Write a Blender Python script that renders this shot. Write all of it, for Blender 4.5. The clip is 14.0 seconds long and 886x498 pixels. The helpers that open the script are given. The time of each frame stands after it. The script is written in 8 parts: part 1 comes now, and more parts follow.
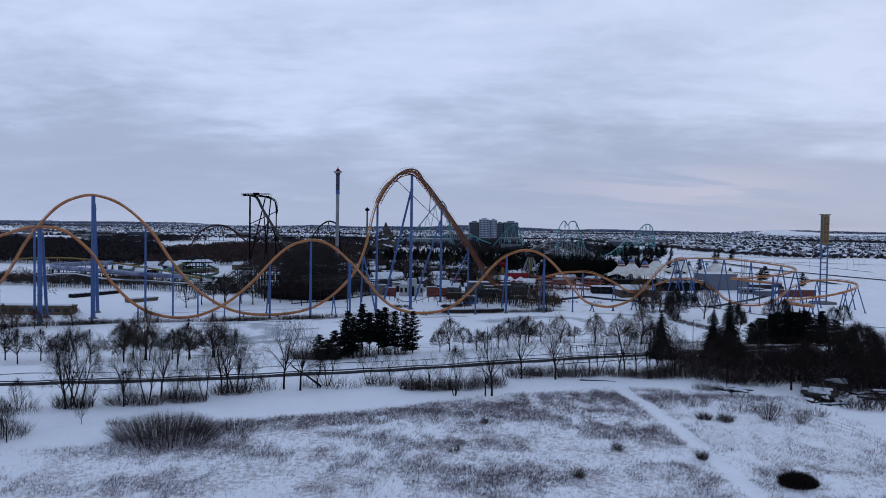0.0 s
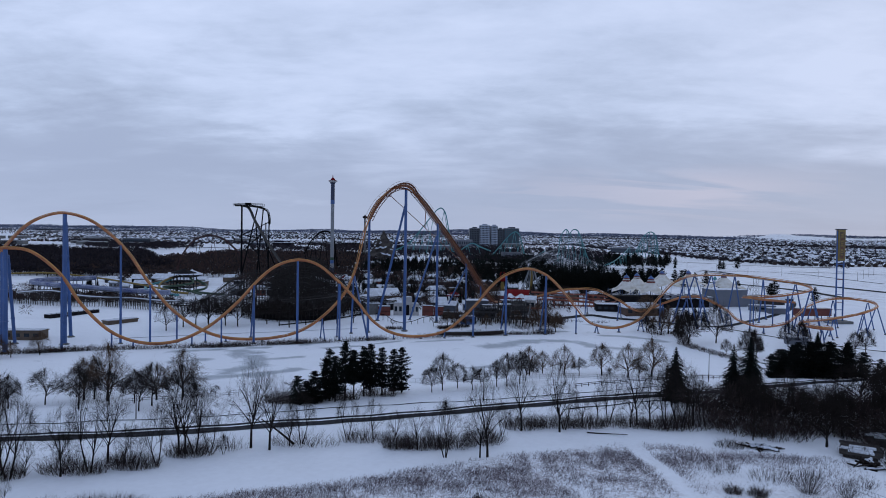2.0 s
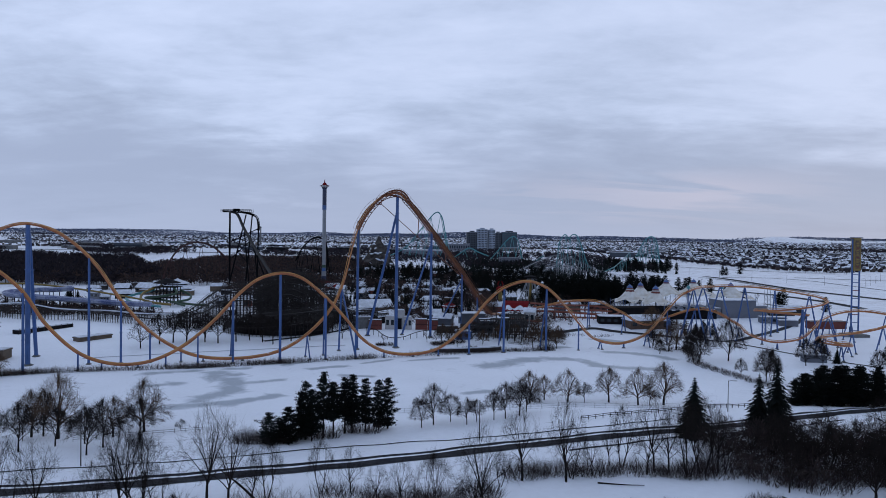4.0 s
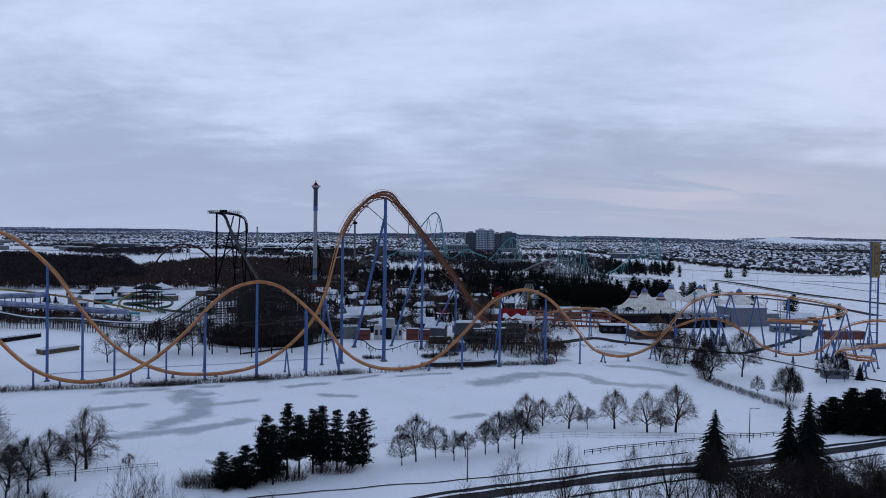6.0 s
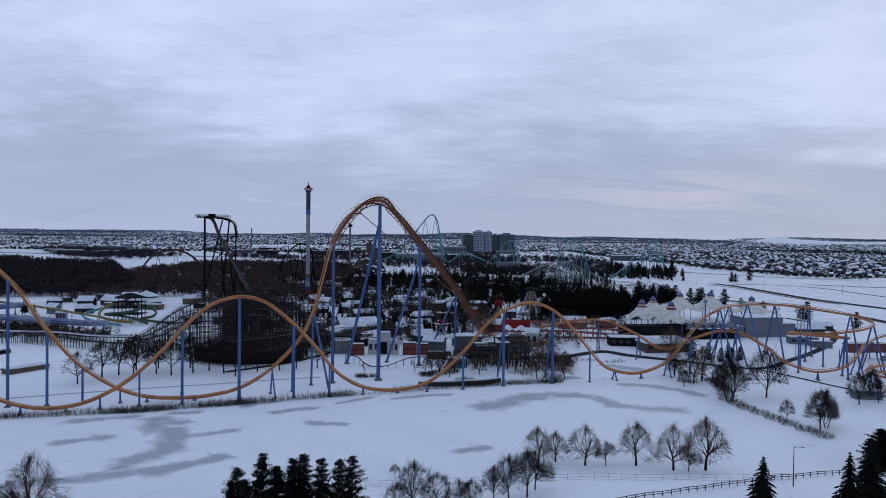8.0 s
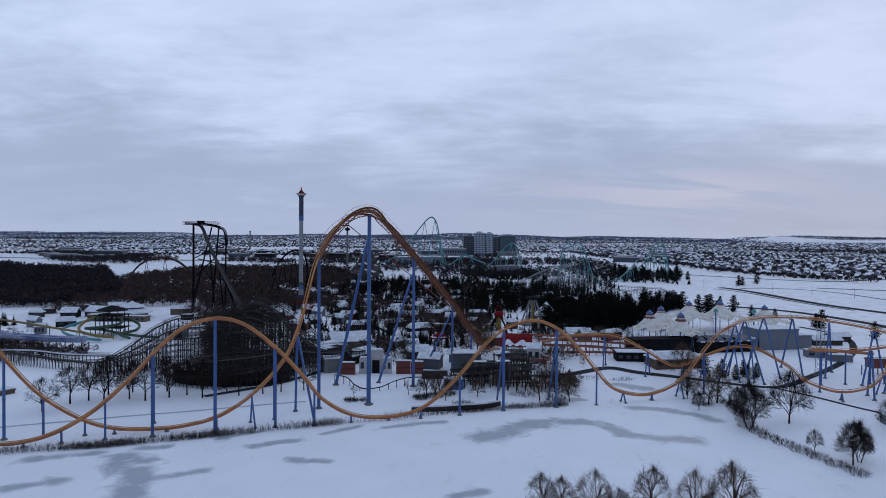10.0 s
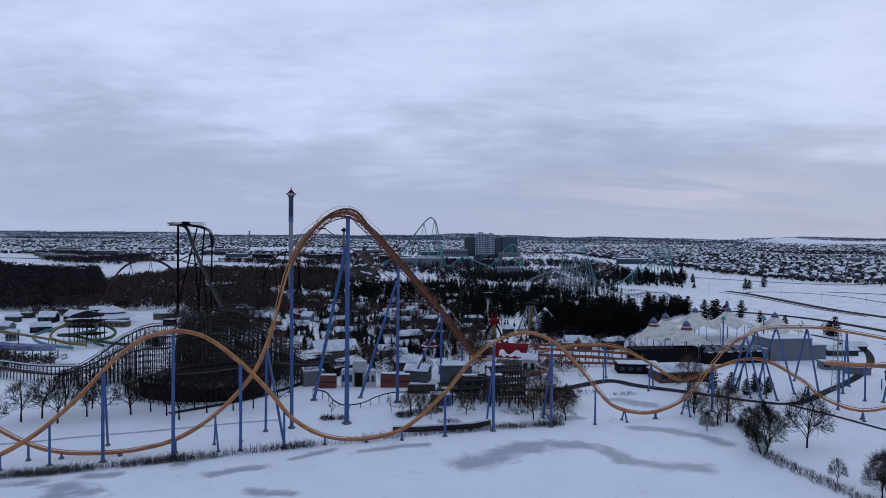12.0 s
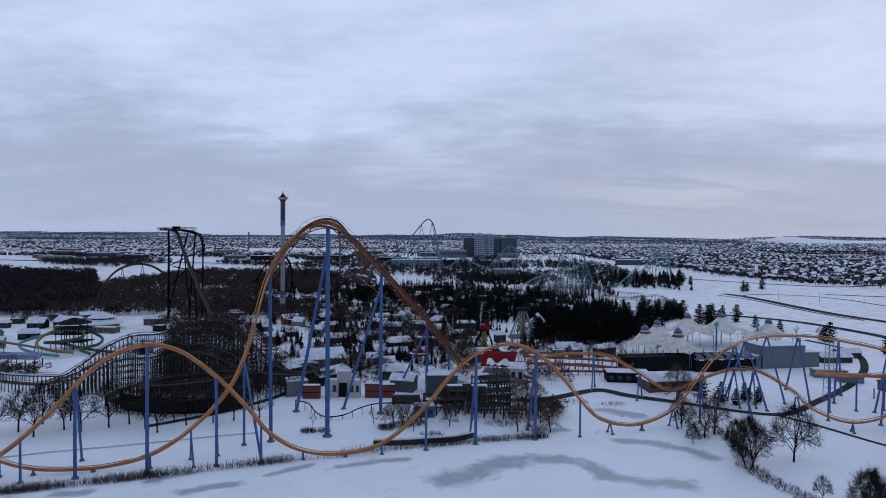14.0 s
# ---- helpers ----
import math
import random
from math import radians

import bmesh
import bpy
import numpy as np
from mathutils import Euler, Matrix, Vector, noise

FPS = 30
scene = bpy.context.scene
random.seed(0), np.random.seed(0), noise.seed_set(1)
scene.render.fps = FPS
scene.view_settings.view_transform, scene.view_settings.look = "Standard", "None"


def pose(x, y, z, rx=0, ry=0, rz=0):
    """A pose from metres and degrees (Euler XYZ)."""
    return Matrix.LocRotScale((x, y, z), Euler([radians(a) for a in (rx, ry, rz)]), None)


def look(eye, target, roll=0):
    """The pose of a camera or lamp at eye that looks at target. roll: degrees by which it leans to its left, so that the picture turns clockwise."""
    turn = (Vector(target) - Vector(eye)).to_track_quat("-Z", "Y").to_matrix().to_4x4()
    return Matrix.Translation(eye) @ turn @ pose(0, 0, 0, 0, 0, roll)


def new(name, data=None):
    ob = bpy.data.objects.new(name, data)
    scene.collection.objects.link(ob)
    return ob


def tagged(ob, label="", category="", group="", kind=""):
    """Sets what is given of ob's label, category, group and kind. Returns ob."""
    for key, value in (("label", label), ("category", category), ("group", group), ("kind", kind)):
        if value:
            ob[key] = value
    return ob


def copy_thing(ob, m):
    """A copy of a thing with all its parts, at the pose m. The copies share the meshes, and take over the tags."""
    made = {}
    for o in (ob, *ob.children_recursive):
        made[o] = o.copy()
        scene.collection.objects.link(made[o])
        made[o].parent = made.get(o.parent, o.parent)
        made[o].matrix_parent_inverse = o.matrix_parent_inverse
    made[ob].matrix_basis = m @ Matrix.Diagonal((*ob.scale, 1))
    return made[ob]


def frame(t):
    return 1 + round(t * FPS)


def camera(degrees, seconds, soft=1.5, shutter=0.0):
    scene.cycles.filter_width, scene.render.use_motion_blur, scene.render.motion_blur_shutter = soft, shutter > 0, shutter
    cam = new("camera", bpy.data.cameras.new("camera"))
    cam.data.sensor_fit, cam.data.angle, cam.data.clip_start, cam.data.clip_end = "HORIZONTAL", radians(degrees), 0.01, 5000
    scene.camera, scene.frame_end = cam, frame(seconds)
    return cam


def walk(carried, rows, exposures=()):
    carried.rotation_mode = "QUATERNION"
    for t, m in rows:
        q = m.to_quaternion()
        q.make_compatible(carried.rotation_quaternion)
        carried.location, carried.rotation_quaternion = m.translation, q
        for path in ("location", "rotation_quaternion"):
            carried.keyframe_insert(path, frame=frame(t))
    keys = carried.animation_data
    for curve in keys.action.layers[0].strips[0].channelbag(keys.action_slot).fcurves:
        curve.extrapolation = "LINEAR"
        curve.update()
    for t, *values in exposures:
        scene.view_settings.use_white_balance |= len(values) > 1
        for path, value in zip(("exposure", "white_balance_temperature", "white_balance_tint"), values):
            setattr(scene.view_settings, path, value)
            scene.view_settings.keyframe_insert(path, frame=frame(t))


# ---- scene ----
cam = camera(66.3, 14.0, soft=0.9)
PATH = [
    (0, (18.318, -341.818, 39.556), (18.307, -339.818, 39.509), 0.8),
    (0.5, (18.872, -337.331, 41.361), (18.86, -335.332, 41.316), 0.8),
    (1, (19.341, -332.718, 43.222), (19.329, -330.719, 43.18), 0.8),
    (1.5, (19.914, -327.929, 45.016), (19.9, -325.93, 44.975), 0.8),
    (2, (20.537, -322.977, 46.503), (20.523, -320.977, 46.465), 0.8),
    (2.5, (21.104, -317.935, 47.436), (21.091, -315.935, 47.402), 0.8),
    (3, (21.539, -313.134, 48.439), (21.527, -311.134, 48.405), 0.8),
    (3.2, (21.502, -311.31, 48.846), (21.493, -309.31, 48.813), 0.8),
    (5.5, (24.65, -287.28, 51.827), (24.643, -285.28, 51.797), 0.7),
    (6, (25.431, -282.171, 52.524), (25.424, -280.172, 52.492), 0.8),
    (6.5, (25.648, -276.839, 53.275), (25.643, -274.839, 53.24), 0.8),
    (7, (25.341, -271.482, 53.866), (25.339, -269.482, 53.83), 0.8),
    (7.5, (24.806, -266.318, 54.654), (24.806, -264.319, 54.619), 0.8),
    (8, (24.349, -261.413, 55.861), (24.352, -259.413, 55.83), 0.7),
    (8.5, (24.535, -256.623, 57.786), (24.537, -254.623, 57.756), 0.6),
    (8.7, (25.084, -255.238, 58.164), (25.087, -253.238, 58.136), 0.3),
    (11, (28.846, -230.602, 61.729), (28.839, -228.603, 61.694), 0.5),
    (11.5, (31.212, -225.667, 61.706), (31.201, -223.667, 61.675), 0.5),
    (12, (32.875, -222.395, 62.114), (32.863, -220.395, 62.082), 0.5),
    (12.5, (34.478, -220.333, 62.941), (34.46, -218.334, 62.911), 0.4),
    (13, (36.072, -219.34, 63.638), (36.056, -217.341, 63.608), 0.4),
    (13.5, (37.838, -218.973, 64.118), (37.821, -216.974, 64.087), 0.4),
    (14, (39.39, -218.801, 65.615), (39.372, -216.801, 65.581), 0.4),
]
walk(cam, [(t, look(eye, target, roll)) for t, eye, target, roll in PATH])


# ---- world and light ----
SUN_ELEV, SUN_AZ = radians(24), radians(38)

world = bpy.data.worlds.new("sky")
scene.world = world
world.use_nodes = True
wn, wl = world.node_tree.nodes, world.node_tree.links
wn.clear()


def wnode(kind, **values):
    n = wn.new(kind)
    for key, value in values.items():
        n.inputs[key.replace("_", " ")].default_value = value
    return n


def wmath(op, a, b=None, clamp=False):
    n = wn.new("ShaderNodeMath")
    n.operation, n.use_clamp = op, clamp
    for i, v in enumerate((a, b)):
        if v is None:
            continue
        if isinstance(v, (int, float)):
            n.inputs[i].default_value = v
        else:
            wl.new(v, n.inputs[i])
    return n.outputs[0]


def wmix(fac, a, b):
    n = wn.new("ShaderNodeMix")
    n.data_type = "RGBA"
    for i, v in ((0, fac), (6, a), (7, b)):
        if isinstance(v, (int, float, tuple)):
            n.inputs[i].default_value = v
        else:
            wl.new(v, n.inputs[i])
    return n.outputs[2]


def wramp(fac, stops):
    n = wn.new("ShaderNodeValToRGB")
    while len(n.color_ramp.elements) < len(stops):
        n.color_ramp.elements.new(0.5)
    for e, (p, v) in zip(n.color_ramp.elements, stops):
        e.position, e.color = p, (v, v, v, 1) if isinstance(v, (int, float)) else (*v, 1)
    wl.new(fac, n.inputs[0])
    return n.outputs[0]


coord = wn.new("ShaderNodeTexCoord")
sep = wn.new("ShaderNodeSeparateXYZ")
wl.new(coord.outputs["Generated"], sep.inputs[0])
up = wmath("MAXIMUM", sep.outputs[2], 0.0)
deck = wmath("ADD", up, 0.17)
flat = wn.new("ShaderNodeCombineXYZ")
wl.new(wmath("DIVIDE", sep.outputs[0], deck), flat.inputs[0])
wl.new(wmath("DIVIDE", sep.outputs[1], deck), flat.inputs[1])


def clouds(scale, detail, rough, shift, stretch=(1, 1, 1), distortion=0.6):
    m = wn.new("ShaderNodeMapping")
    m.inputs["Location"].default_value = shift
    m.inputs["Scale"].default_value = stretch
    wl.new(flat.outputs[0], m.inputs[0])
    n = wnode("ShaderNodeTexNoise", Scale=scale, Detail=detail, Roughness=rough, Distortion=distortion)
    wl.new(m.outputs[0], n.inputs["Vector"])
    return n.outputs["Fac"]


broad = clouds(0.62, 3, 0.45, (3.7, 9.3, 0), (0.6, 1, 1), 0.3)
puffs = clouds(1.7, 7, 0.56, (6.1, 2.4, 2.0), (0.7, 1, 1), 0.25)
wisps = clouds(7.0, 6, 0.6, (4.1, 0.6, 3.0), (0.6, 1, 1), 0.2)
mass = wmath("ADD", wmath("ADD", wmath("MULTIPLY", broad, 0.40), wmath("MULTIPLY", puffs, 0.44)), wmath("MULTIPLY", wisps, 0.16))
cloud = wramp(mass, [(0.385, (0.365, 0.438, 0.612)), (0.455, (0.45, 0.538, 0.742)), (0.525, (0.54, 0.635, 0.865)), (0.59, (0.60, 0.695, 0.935))])
# the deck is greyer in a broad bar above the horizon, whose upper edge billows
edge = wmath("ADD", up, wmath("MULTIPLY", wmath("SUBTRACT", puffs, 0.5), 0.20))
low = wramp(edge, [(0.0, 0.78), (0.07, 0.9), (0.12, 0.55), (0.165, 0.0)])
cloud = wmix(low, cloud, (0.345, 0.412, 0.588, 1))
# above the view the unseen deck is dimmed, to lower the light on the snow
cloud = wmix(wramp(up, [(0.36, 0.0), (0.60, 0.85)]), cloud, (0.31, 0.385, 0.54, 1))
# a paler, faintly rosy break low in the north-east, cut into streaks
dirn = wmath("ARCTAN2", sep.outputs[0], sep.outputs[1])
window = wramp(wmath("ADD", wmath("MULTIPLY", wmath("SUBTRACT", dirn, 0.28), 1.6), 0.5), [(0.05, 0.0), (0.4, 0.6), (0.62, 1.0), (0.95, 0.0)])
streaks = wramp(clouds(2.6, 5, 0.5, (0.4, 2.2, 5.0), (0.35, 1, 1), 0.5), [(0.47, 0.0), (0.58, 1.0)])
glow = wmath("MULTIPLY", window, wramp(up, [(0.02, 0.0), (0.045, 0.8), (0.075, 1.0), (0.105, 0.0)]))
cloud = wmix(wmath("MULTIPLY", wmath("MULTIPLY", glow, streaks), 0.7), cloud, (0.55, 0.55, 0.70, 1))
side = wramp(wmath("ADD", wmath("MULTIPLY", dirn, 0.7), 0.5), [(0.05, 1.07), (0.5, 0.99), (0.95, 0.94)])
tone = wn.new("ShaderNodeMix")
tone.data_type, tone.blend_type = "RGBA", "MULTIPLY"
tone.inputs[0].default_value = 1.0
wl.new(cloud, tone.inputs[6])
wl.new(side, tone.inputs[7])
cloud = tone.outputs[2]
sky = wn.new("ShaderNodeTexSky")
sky.sky_type, sky.sun_disc, sky.sun_elevation, sky.sun_rotation = "NISHITA", False, SUN_ELEV, SUN_AZ
thin = wn.new("ShaderNodeMix")
thin.data_type, thin.blend_type = "RGBA", "ADD"
thin.inputs[0].default_value = 0.003
wl.new(cloud, thin.inputs[6])
wl.new(sky.outputs[0], thin.inputs[7])
back = wn.new("ShaderNodeBackground")
back.inputs["Strength"].default_value = 1.0
wl.new(thin.outputs[2], back.inputs["Color"])
out = wn.new("ShaderNodeOutputWorld")
wl.new(back.outputs[0], out.inputs["Surface"])

sun = new("sun", bpy.data.lights.new("sun", "SUN"))
sun.data.energy, sun.data.angle, sun.data.color = 0.28, radians(40), (1.0, 0.96, 0.93)
sun.matrix_world = look((300 * math.sin(SUN_AZ), 300 * math.cos(SUN_AZ), 300 * math.tan(SUN_ELEV)), (0, 0, 0))


# ---- materials ----
def material(name, colour, rough=0.8, metal=0.0, vary=0.25, scale=0.6, fine=6.0, bump=0.15, other=None, spread=(0.42, 0.62), per_object=0.0, space="Object", gloss=0.5):
    """A surface whose colour wanders at two scales between colour and other, with a fine relief."""
    m = bpy.data.materials.new(name)
    m.use_nodes = True
    t = m.node_tree
    bsdf = t.nodes["Principled BSDF"]
    bsdf.inputs["Roughness"].default_value, bsdf.inputs["Metallic"].default_value = rough, metal
    bsdf.inputs["Specular IOR Level"].default_value = gloss if rough < 0.85 else gloss * 0.15
    co = t.nodes.new("ShaderNodeTexCoord")
    big, small = t.nodes.new("ShaderNodeTexNoise"), t.nodes.new("ShaderNodeTexNoise")
    for n, s in ((big, scale), (small, fine)):
        n.inputs["Scale"].default_value, n.inputs["Detail"].default_value = s, 4.0
        t.links.new(co.outputs[space], n.inputs["Vector"])
    add = t.nodes.new("ShaderNodeMath")
    add.operation = "MULTIPLY_ADD"
    add.inputs[1].default_value = 0.45
    t.links.new(small.outputs["Fac"], add.inputs[0])
    half = t.nodes.new("ShaderNodeMath")
    half.operation = "MULTIPLY"
    half.inputs[1].default_value = 0.55
    t.links.new(big.outputs["Fac"], half.inputs[0])
    t.links.new(half.outputs[0], add.inputs[2])
    ramp = t.nodes.new("ShaderNodeValToRGB")
    ramp.color_ramp.elements[0].position, ramp.color_ramp.elements[1].position = spread
    dark = other or tuple(c * (1 - vary) for c in colour)
    ramp.color_ramp.elements[0].color, ramp.color_ramp.elements[1].color = (*dark, 1), (*colour, 1)
    t.links.new(add.outputs[0], ramp.inputs[0])
    last = ramp.outputs[0]
    if per_object:
        info, hsv = t.nodes.new("ShaderNodeObjectInfo"), t.nodes.new("ShaderNodeHueSaturation")
        span = t.nodes.new("ShaderNodeMapRange")
        span.inputs["To Min"].default_value, span.inputs["To Max"].default_value = 1 - per_object, 1 + per_object
        t.links.new(info.outputs["Random"], span.inputs[0])
        t.links.new(span.outputs[0], hsv.inputs["Value"])
        t.links.new(last, hsv.inputs["Color"])
        last = hsv.outputs[0]
    t.links.new(last, bsdf.inputs["Base Color"])
    if bump:
        b = t.nodes.new("ShaderNodeBump")
        b.inputs["Strength"].default_value = bump
        b.inputs["Distance"].default_value = 0.05
        t.links.new(small.outputs["Fac"], b.inputs["Height"])
        t.links.new(b.outputs[0], bsdf.inputs["Normal"])
    return m


def island_material(name, colours, rough=0.85):
    """Each joined piece takes one of the colours."""
    m = bpy.data.materials.new(name)
    m.use_nodes = True
    t = m.node_tree
    bsdf = t.nodes["Principled BSDF"]
    bsdf.inputs["Roughness"].default_value, bsdf.inputs["Specular IOR Level"].default_value = rough, 0.08
    geo, ramp = t.nodes.new("ShaderNodeNewGeometry"), t.nodes.new("ShaderNodeValToRGB")
    ramp.color_ramp.interpolation = "CONSTANT"
    while len(ramp.color_ramp.elements) < len(colours):
        ramp.color_ramp.elements.new(0.5)
    for i, c in enumerate(colours):
        ramp.color_ramp.elements[i].position, ramp.color_ramp.elements[i].color = i / len(colours), (*c, 1)
    t.links.new(geo.outputs["Random Per Island"], ramp.inputs[0])
    t.links.new(ramp.outputs[0], bsdf.inputs["Base Color"])
    return m


SNOW = material("snow", (0.85, 0.89, 0.965), 0.75, 0, 0.1, 0.05, 0.8, 0.35, spread=(0.3, 0.7), space="Object")
ROOF_SNOW = material("roof_snow", (0.69, 0.745, 0.84), 0.7, 0, 0.3, 0.4, 3.0, 0.3)
ORANGE = material("orange_paint", (0.47, 0.185, 0.058), 0.42, 0, 0.3, 0.25, 4.0, 0.05, other=(0.30, 0.095, 0.035))
AMBER = material("amber_paint", (0.56, 0.28, 0.09), 0.4, 0, 0.3, 0.3, 4.0, 0.05)
RUST = material("rust_orange_paint", (0.20, 0.066, 0.030), 0.6, 0, 0.4, 0.4, 5.0, 0.1)
BLUE = material("blue_paint", (0.040, 0.105, 0.29), 0.42, 0, 0.25, 0.3, 3.0, 0.05, per_object=0.12)
TEAL = material("teal_paint", (0.065, 0.27, 0.30), 0.45, 0, 0.25, 0.2, 2.0, 0.05)
CONCRETE = material("concrete", (0.17, 0.175, 0.18), 0.85, 0, 0.3, 0.8, 8.0, 0.3)
BLACK_STEEL = material("black_steel", (0.006, 0.0065, 0.008), 0.9, 0.0, 0.3, 0.5, 5.0, 0.1)
TIMBER = material("weathered_timber", (0.062, 0.057, 0.057), 0.9, 0, 0.5, 0.7, 6.0, 0.3)
BARK = material("bark", (0.026, 0.021, 0.020), 0.95, 0, 0.45, 1.2, 9.0, 0.4, per_object=0.2)
WILLOW = material("willow_twigs", (0.095, 0.063, 0.043), 0.9, 0, 0.4, 1.0, 8.0, 0.3, per_object=0.2)
NEEDLE = material("conifer_needles", (0.0065, 0.0095, 0.0085), 0.85, 0, 0.5, 0.7, 6.0, 0.2, per_object=0.25)
WOODS = island_material("far_bare_woods", [(0.022, 0.020, 0.027), (0.028, 0.023, 0.029), (0.018, 0.017, 0.024), (0.036, 0.028, 0.031)])
FAR_FIR = island_material("far_conifers", [(0.007, 0.0105, 0.010), (0.006, 0.0085, 0.009), (0.011, 0.0145, 0.013)])
BRUSH = island_material("dry_brush", [(0.042, 0.031, 0.029), (0.030, 0.023, 0.023), (0.065, 0.048, 0.042), (0.020, 0.016, 0.017)])
REED = island_material("dry_reeds", [(0.034, 0.025, 0.024), (0.050, 0.037, 0.033), (0.022, 0.018, 0.018)])
DARK_BRUSH = island_material("dark_bush_twigs", [(0.014, 0.011, 0.010), (0.022, 0.017, 0.015), (0.030, 0.023, 0.018), (0.010, 0.009, 0.009)])
# woods of the far hills, with the blue of distance haze put into their colour
HAZY_WOODS = island_material("hazy_hill_woods", [(0.085, 0.105, 0.165), (0.07, 0.09, 0.145), (0.10, 0.12, 0.18)])
PARK_WOODS = island_material("park_bare_twigs", [(0.040, 0.031, 0.032), (0.058, 0.040, 0.037), (0.028, 0.025, 0.029), (0.080, 0.050, 0.042)])
THICKET = island_material("thicket_stems", [(0.055, 0.043, 0.044), (0.038, 0.030, 0.033), (0.085, 0.066, 0.063)])
DUSK_BRUSH = island_material("tangled_brushwood", [(0.042, 0.032, 0.032), (0.030, 0.024, 0.025), (0.06, 0.045, 0.042)])
GRASS = island_material("dry_grass", [(0.125, 0.095, 0.112), (0.10, 0.074, 0.09), (0.18, 0.14, 0.158), (0.07, 0.052, 0.063)])
ASPHALT = material("wet_asphalt", (0.027, 0.028, 0.033), 0.9, 0, 0.35, 0.3, 5.0, 0.1, gloss=0.2, other=(0.050, 0.052, 0.059), spread=(0.40, 0.56))
PATH_DARK = material("cleared_path", (0.030, 0.030, 0.034), 0.9, 0, 0.4, 0.2, 3.0, 0.1, gloss=0.15, other=(0.050, 0.052, 0.058))
GREY_WALL = material("grey_cladding", (0.125, 0.14, 0.175), 0.6, 0, 0.15, 0.2, 3.0, 0.05)
DARK_WALL = material("dark_wall", (0.013, 0.013, 0.016), 0.88, 0, 0.4, 0.4, 4.0, 0.1)
TAN_WALL = material("tan_wall", (0.12, 0.09, 0.065), 0.8, 0, 0.3, 0.4, 4.0, 0.1)
WHITE_WALL = material("white_wall", (0.40, 0.40, 0.41), 0.75, 0, 0.25, 0.5, 4.0, 0.1)
RED_WALL = material("red_wall", (0.15, 0.030, 0.022), 0.6, 0, 0.35, 0.4, 4.0, 0.1)
RED_PAINT = material("red_paint", (0.17, 0.010, 0.014), 0.88, 0, 0.3, 0.4, 4.0, 0.05)
YELLOW = material("yellow_paint", (0.23, 0.16, 0.035), 0.45, 0, 0.3, 0.3, 4.0, 0.05)
CANVAS = material("tent_canvas", (0.42, 0.385, 0.32), 0.8, 0, 0.2, 0.10, 0.4, 0.1, other=(0.64, 0.64, 0.63), spread=(0.36, 0.62))
SILVER = material("galvanised_steel", (0.24, 0.26, 0.29), 0.5, 0.3, 0.2, 0.3, 3.0, 0.05)
DARK_RED = material("dark_red_steel", (0.045, 0.012, 0.012), 0.7, 0, 0.3, 0.3, 3.0, 0.05)
DARK_STEEL = material("worn_dark_steel", (0.013, 0.012, 0.014), 0.65, 0, 0.4, 0.4, 4.0, 0.05)
NAVY = material("navy_paint", (0.018, 0.028, 0.075), 0.45, 0, 0.3, 0.3, 3.0, 0.05)
GLASS = material("window_glass", (0.020, 0.028, 0.036), 0.12, 0.0, 0.3, 0.1, 1.0, 0.0)
TEAL_GLASS = material("teal_glass", (0.035, 0.085, 0.10), 0.15, 0.0, 0.35, 0.06, 0.6, 0.0)
GREEN = material("green_paint", (0.025, 0.065, 0.035), 0.5, 0, 0.3, 0.3, 3.0, 0.05)
FLUME = material("blue_flume", (0.07, 0.10, 0.25), 0.35, 0, 0.3, 0.2, 2.0, 0.05, other=(0.34, 0.38, 0.50), spread=(0.42, 0.62))


def covered_snow():
    """Snow flecked with brown where the ground's attribute allows it, as with the meadow's stubble."""
    m = SNOW.copy()
    m.name = "meadow_snow"
    t = m.node_tree
    bsdf = t.nodes["Principled BSDF"]
    base = bsdf.inputs["Base Color"].links[0].from_socket
    at = t.nodes.new("ShaderNodeAttribute")
    at.attribute_name = "brown_cover"
    co = t.nodes.new("ShaderNodeTexCoord")
    a, c = t.nodes.new("ShaderNodeTexNoise"), t.nodes.new("ShaderNodeTexNoise")
    a.inputs["Scale"].default_value, a.inputs["Detail"].default_value = 0.11, 5.0
    c.inputs["Scale"].default_value, c.inputs["Detail"].default_value = 1.3, 6.0
    for n in (a, c):
        t.links.new(co.outputs["Object"], n.inputs["Vector"])
    mul = t.nodes.new("ShaderNodeMath")
    mul.operation = "MULTIPLY"
    t.links.new(a.outputs["Fac"], mul.inputs[0])
    t.links.new(c.outputs["Fac"], mul.inputs[1])
    ramp = t.nodes.new("ShaderNodeValToRGB")
    ramp.color_ramp.elements[0].position, ramp.color_ramp.elements[1].position = 0.22, 0.36
    ramp.color_ramp.elements[1].color = (0.56, 0.56, 0.56, 1)
    t.links.new(mul.outputs[0], ramp.inputs[0])
    fac = t.nodes.new("ShaderNodeMath")
    fac.operation = "MULTIPLY"
    t.links.new(ramp.outputs[0], fac.inputs[0])
    t.links.new(at.outputs["Fac"], fac.inputs[1])
    mix = t.nodes.new("ShaderNodeMix")
    mix.data_type = "RGBA"
    mix.inputs[7].default_value = (0.22, 0.17, 0.18, 1)
    t.links.new(fac.outputs[0], mix.inputs[0])
    t.links.new(base, mix.inputs[6])
    t.links.new(mix.outputs[2], bsdf.inputs["Base Color"])
    return m


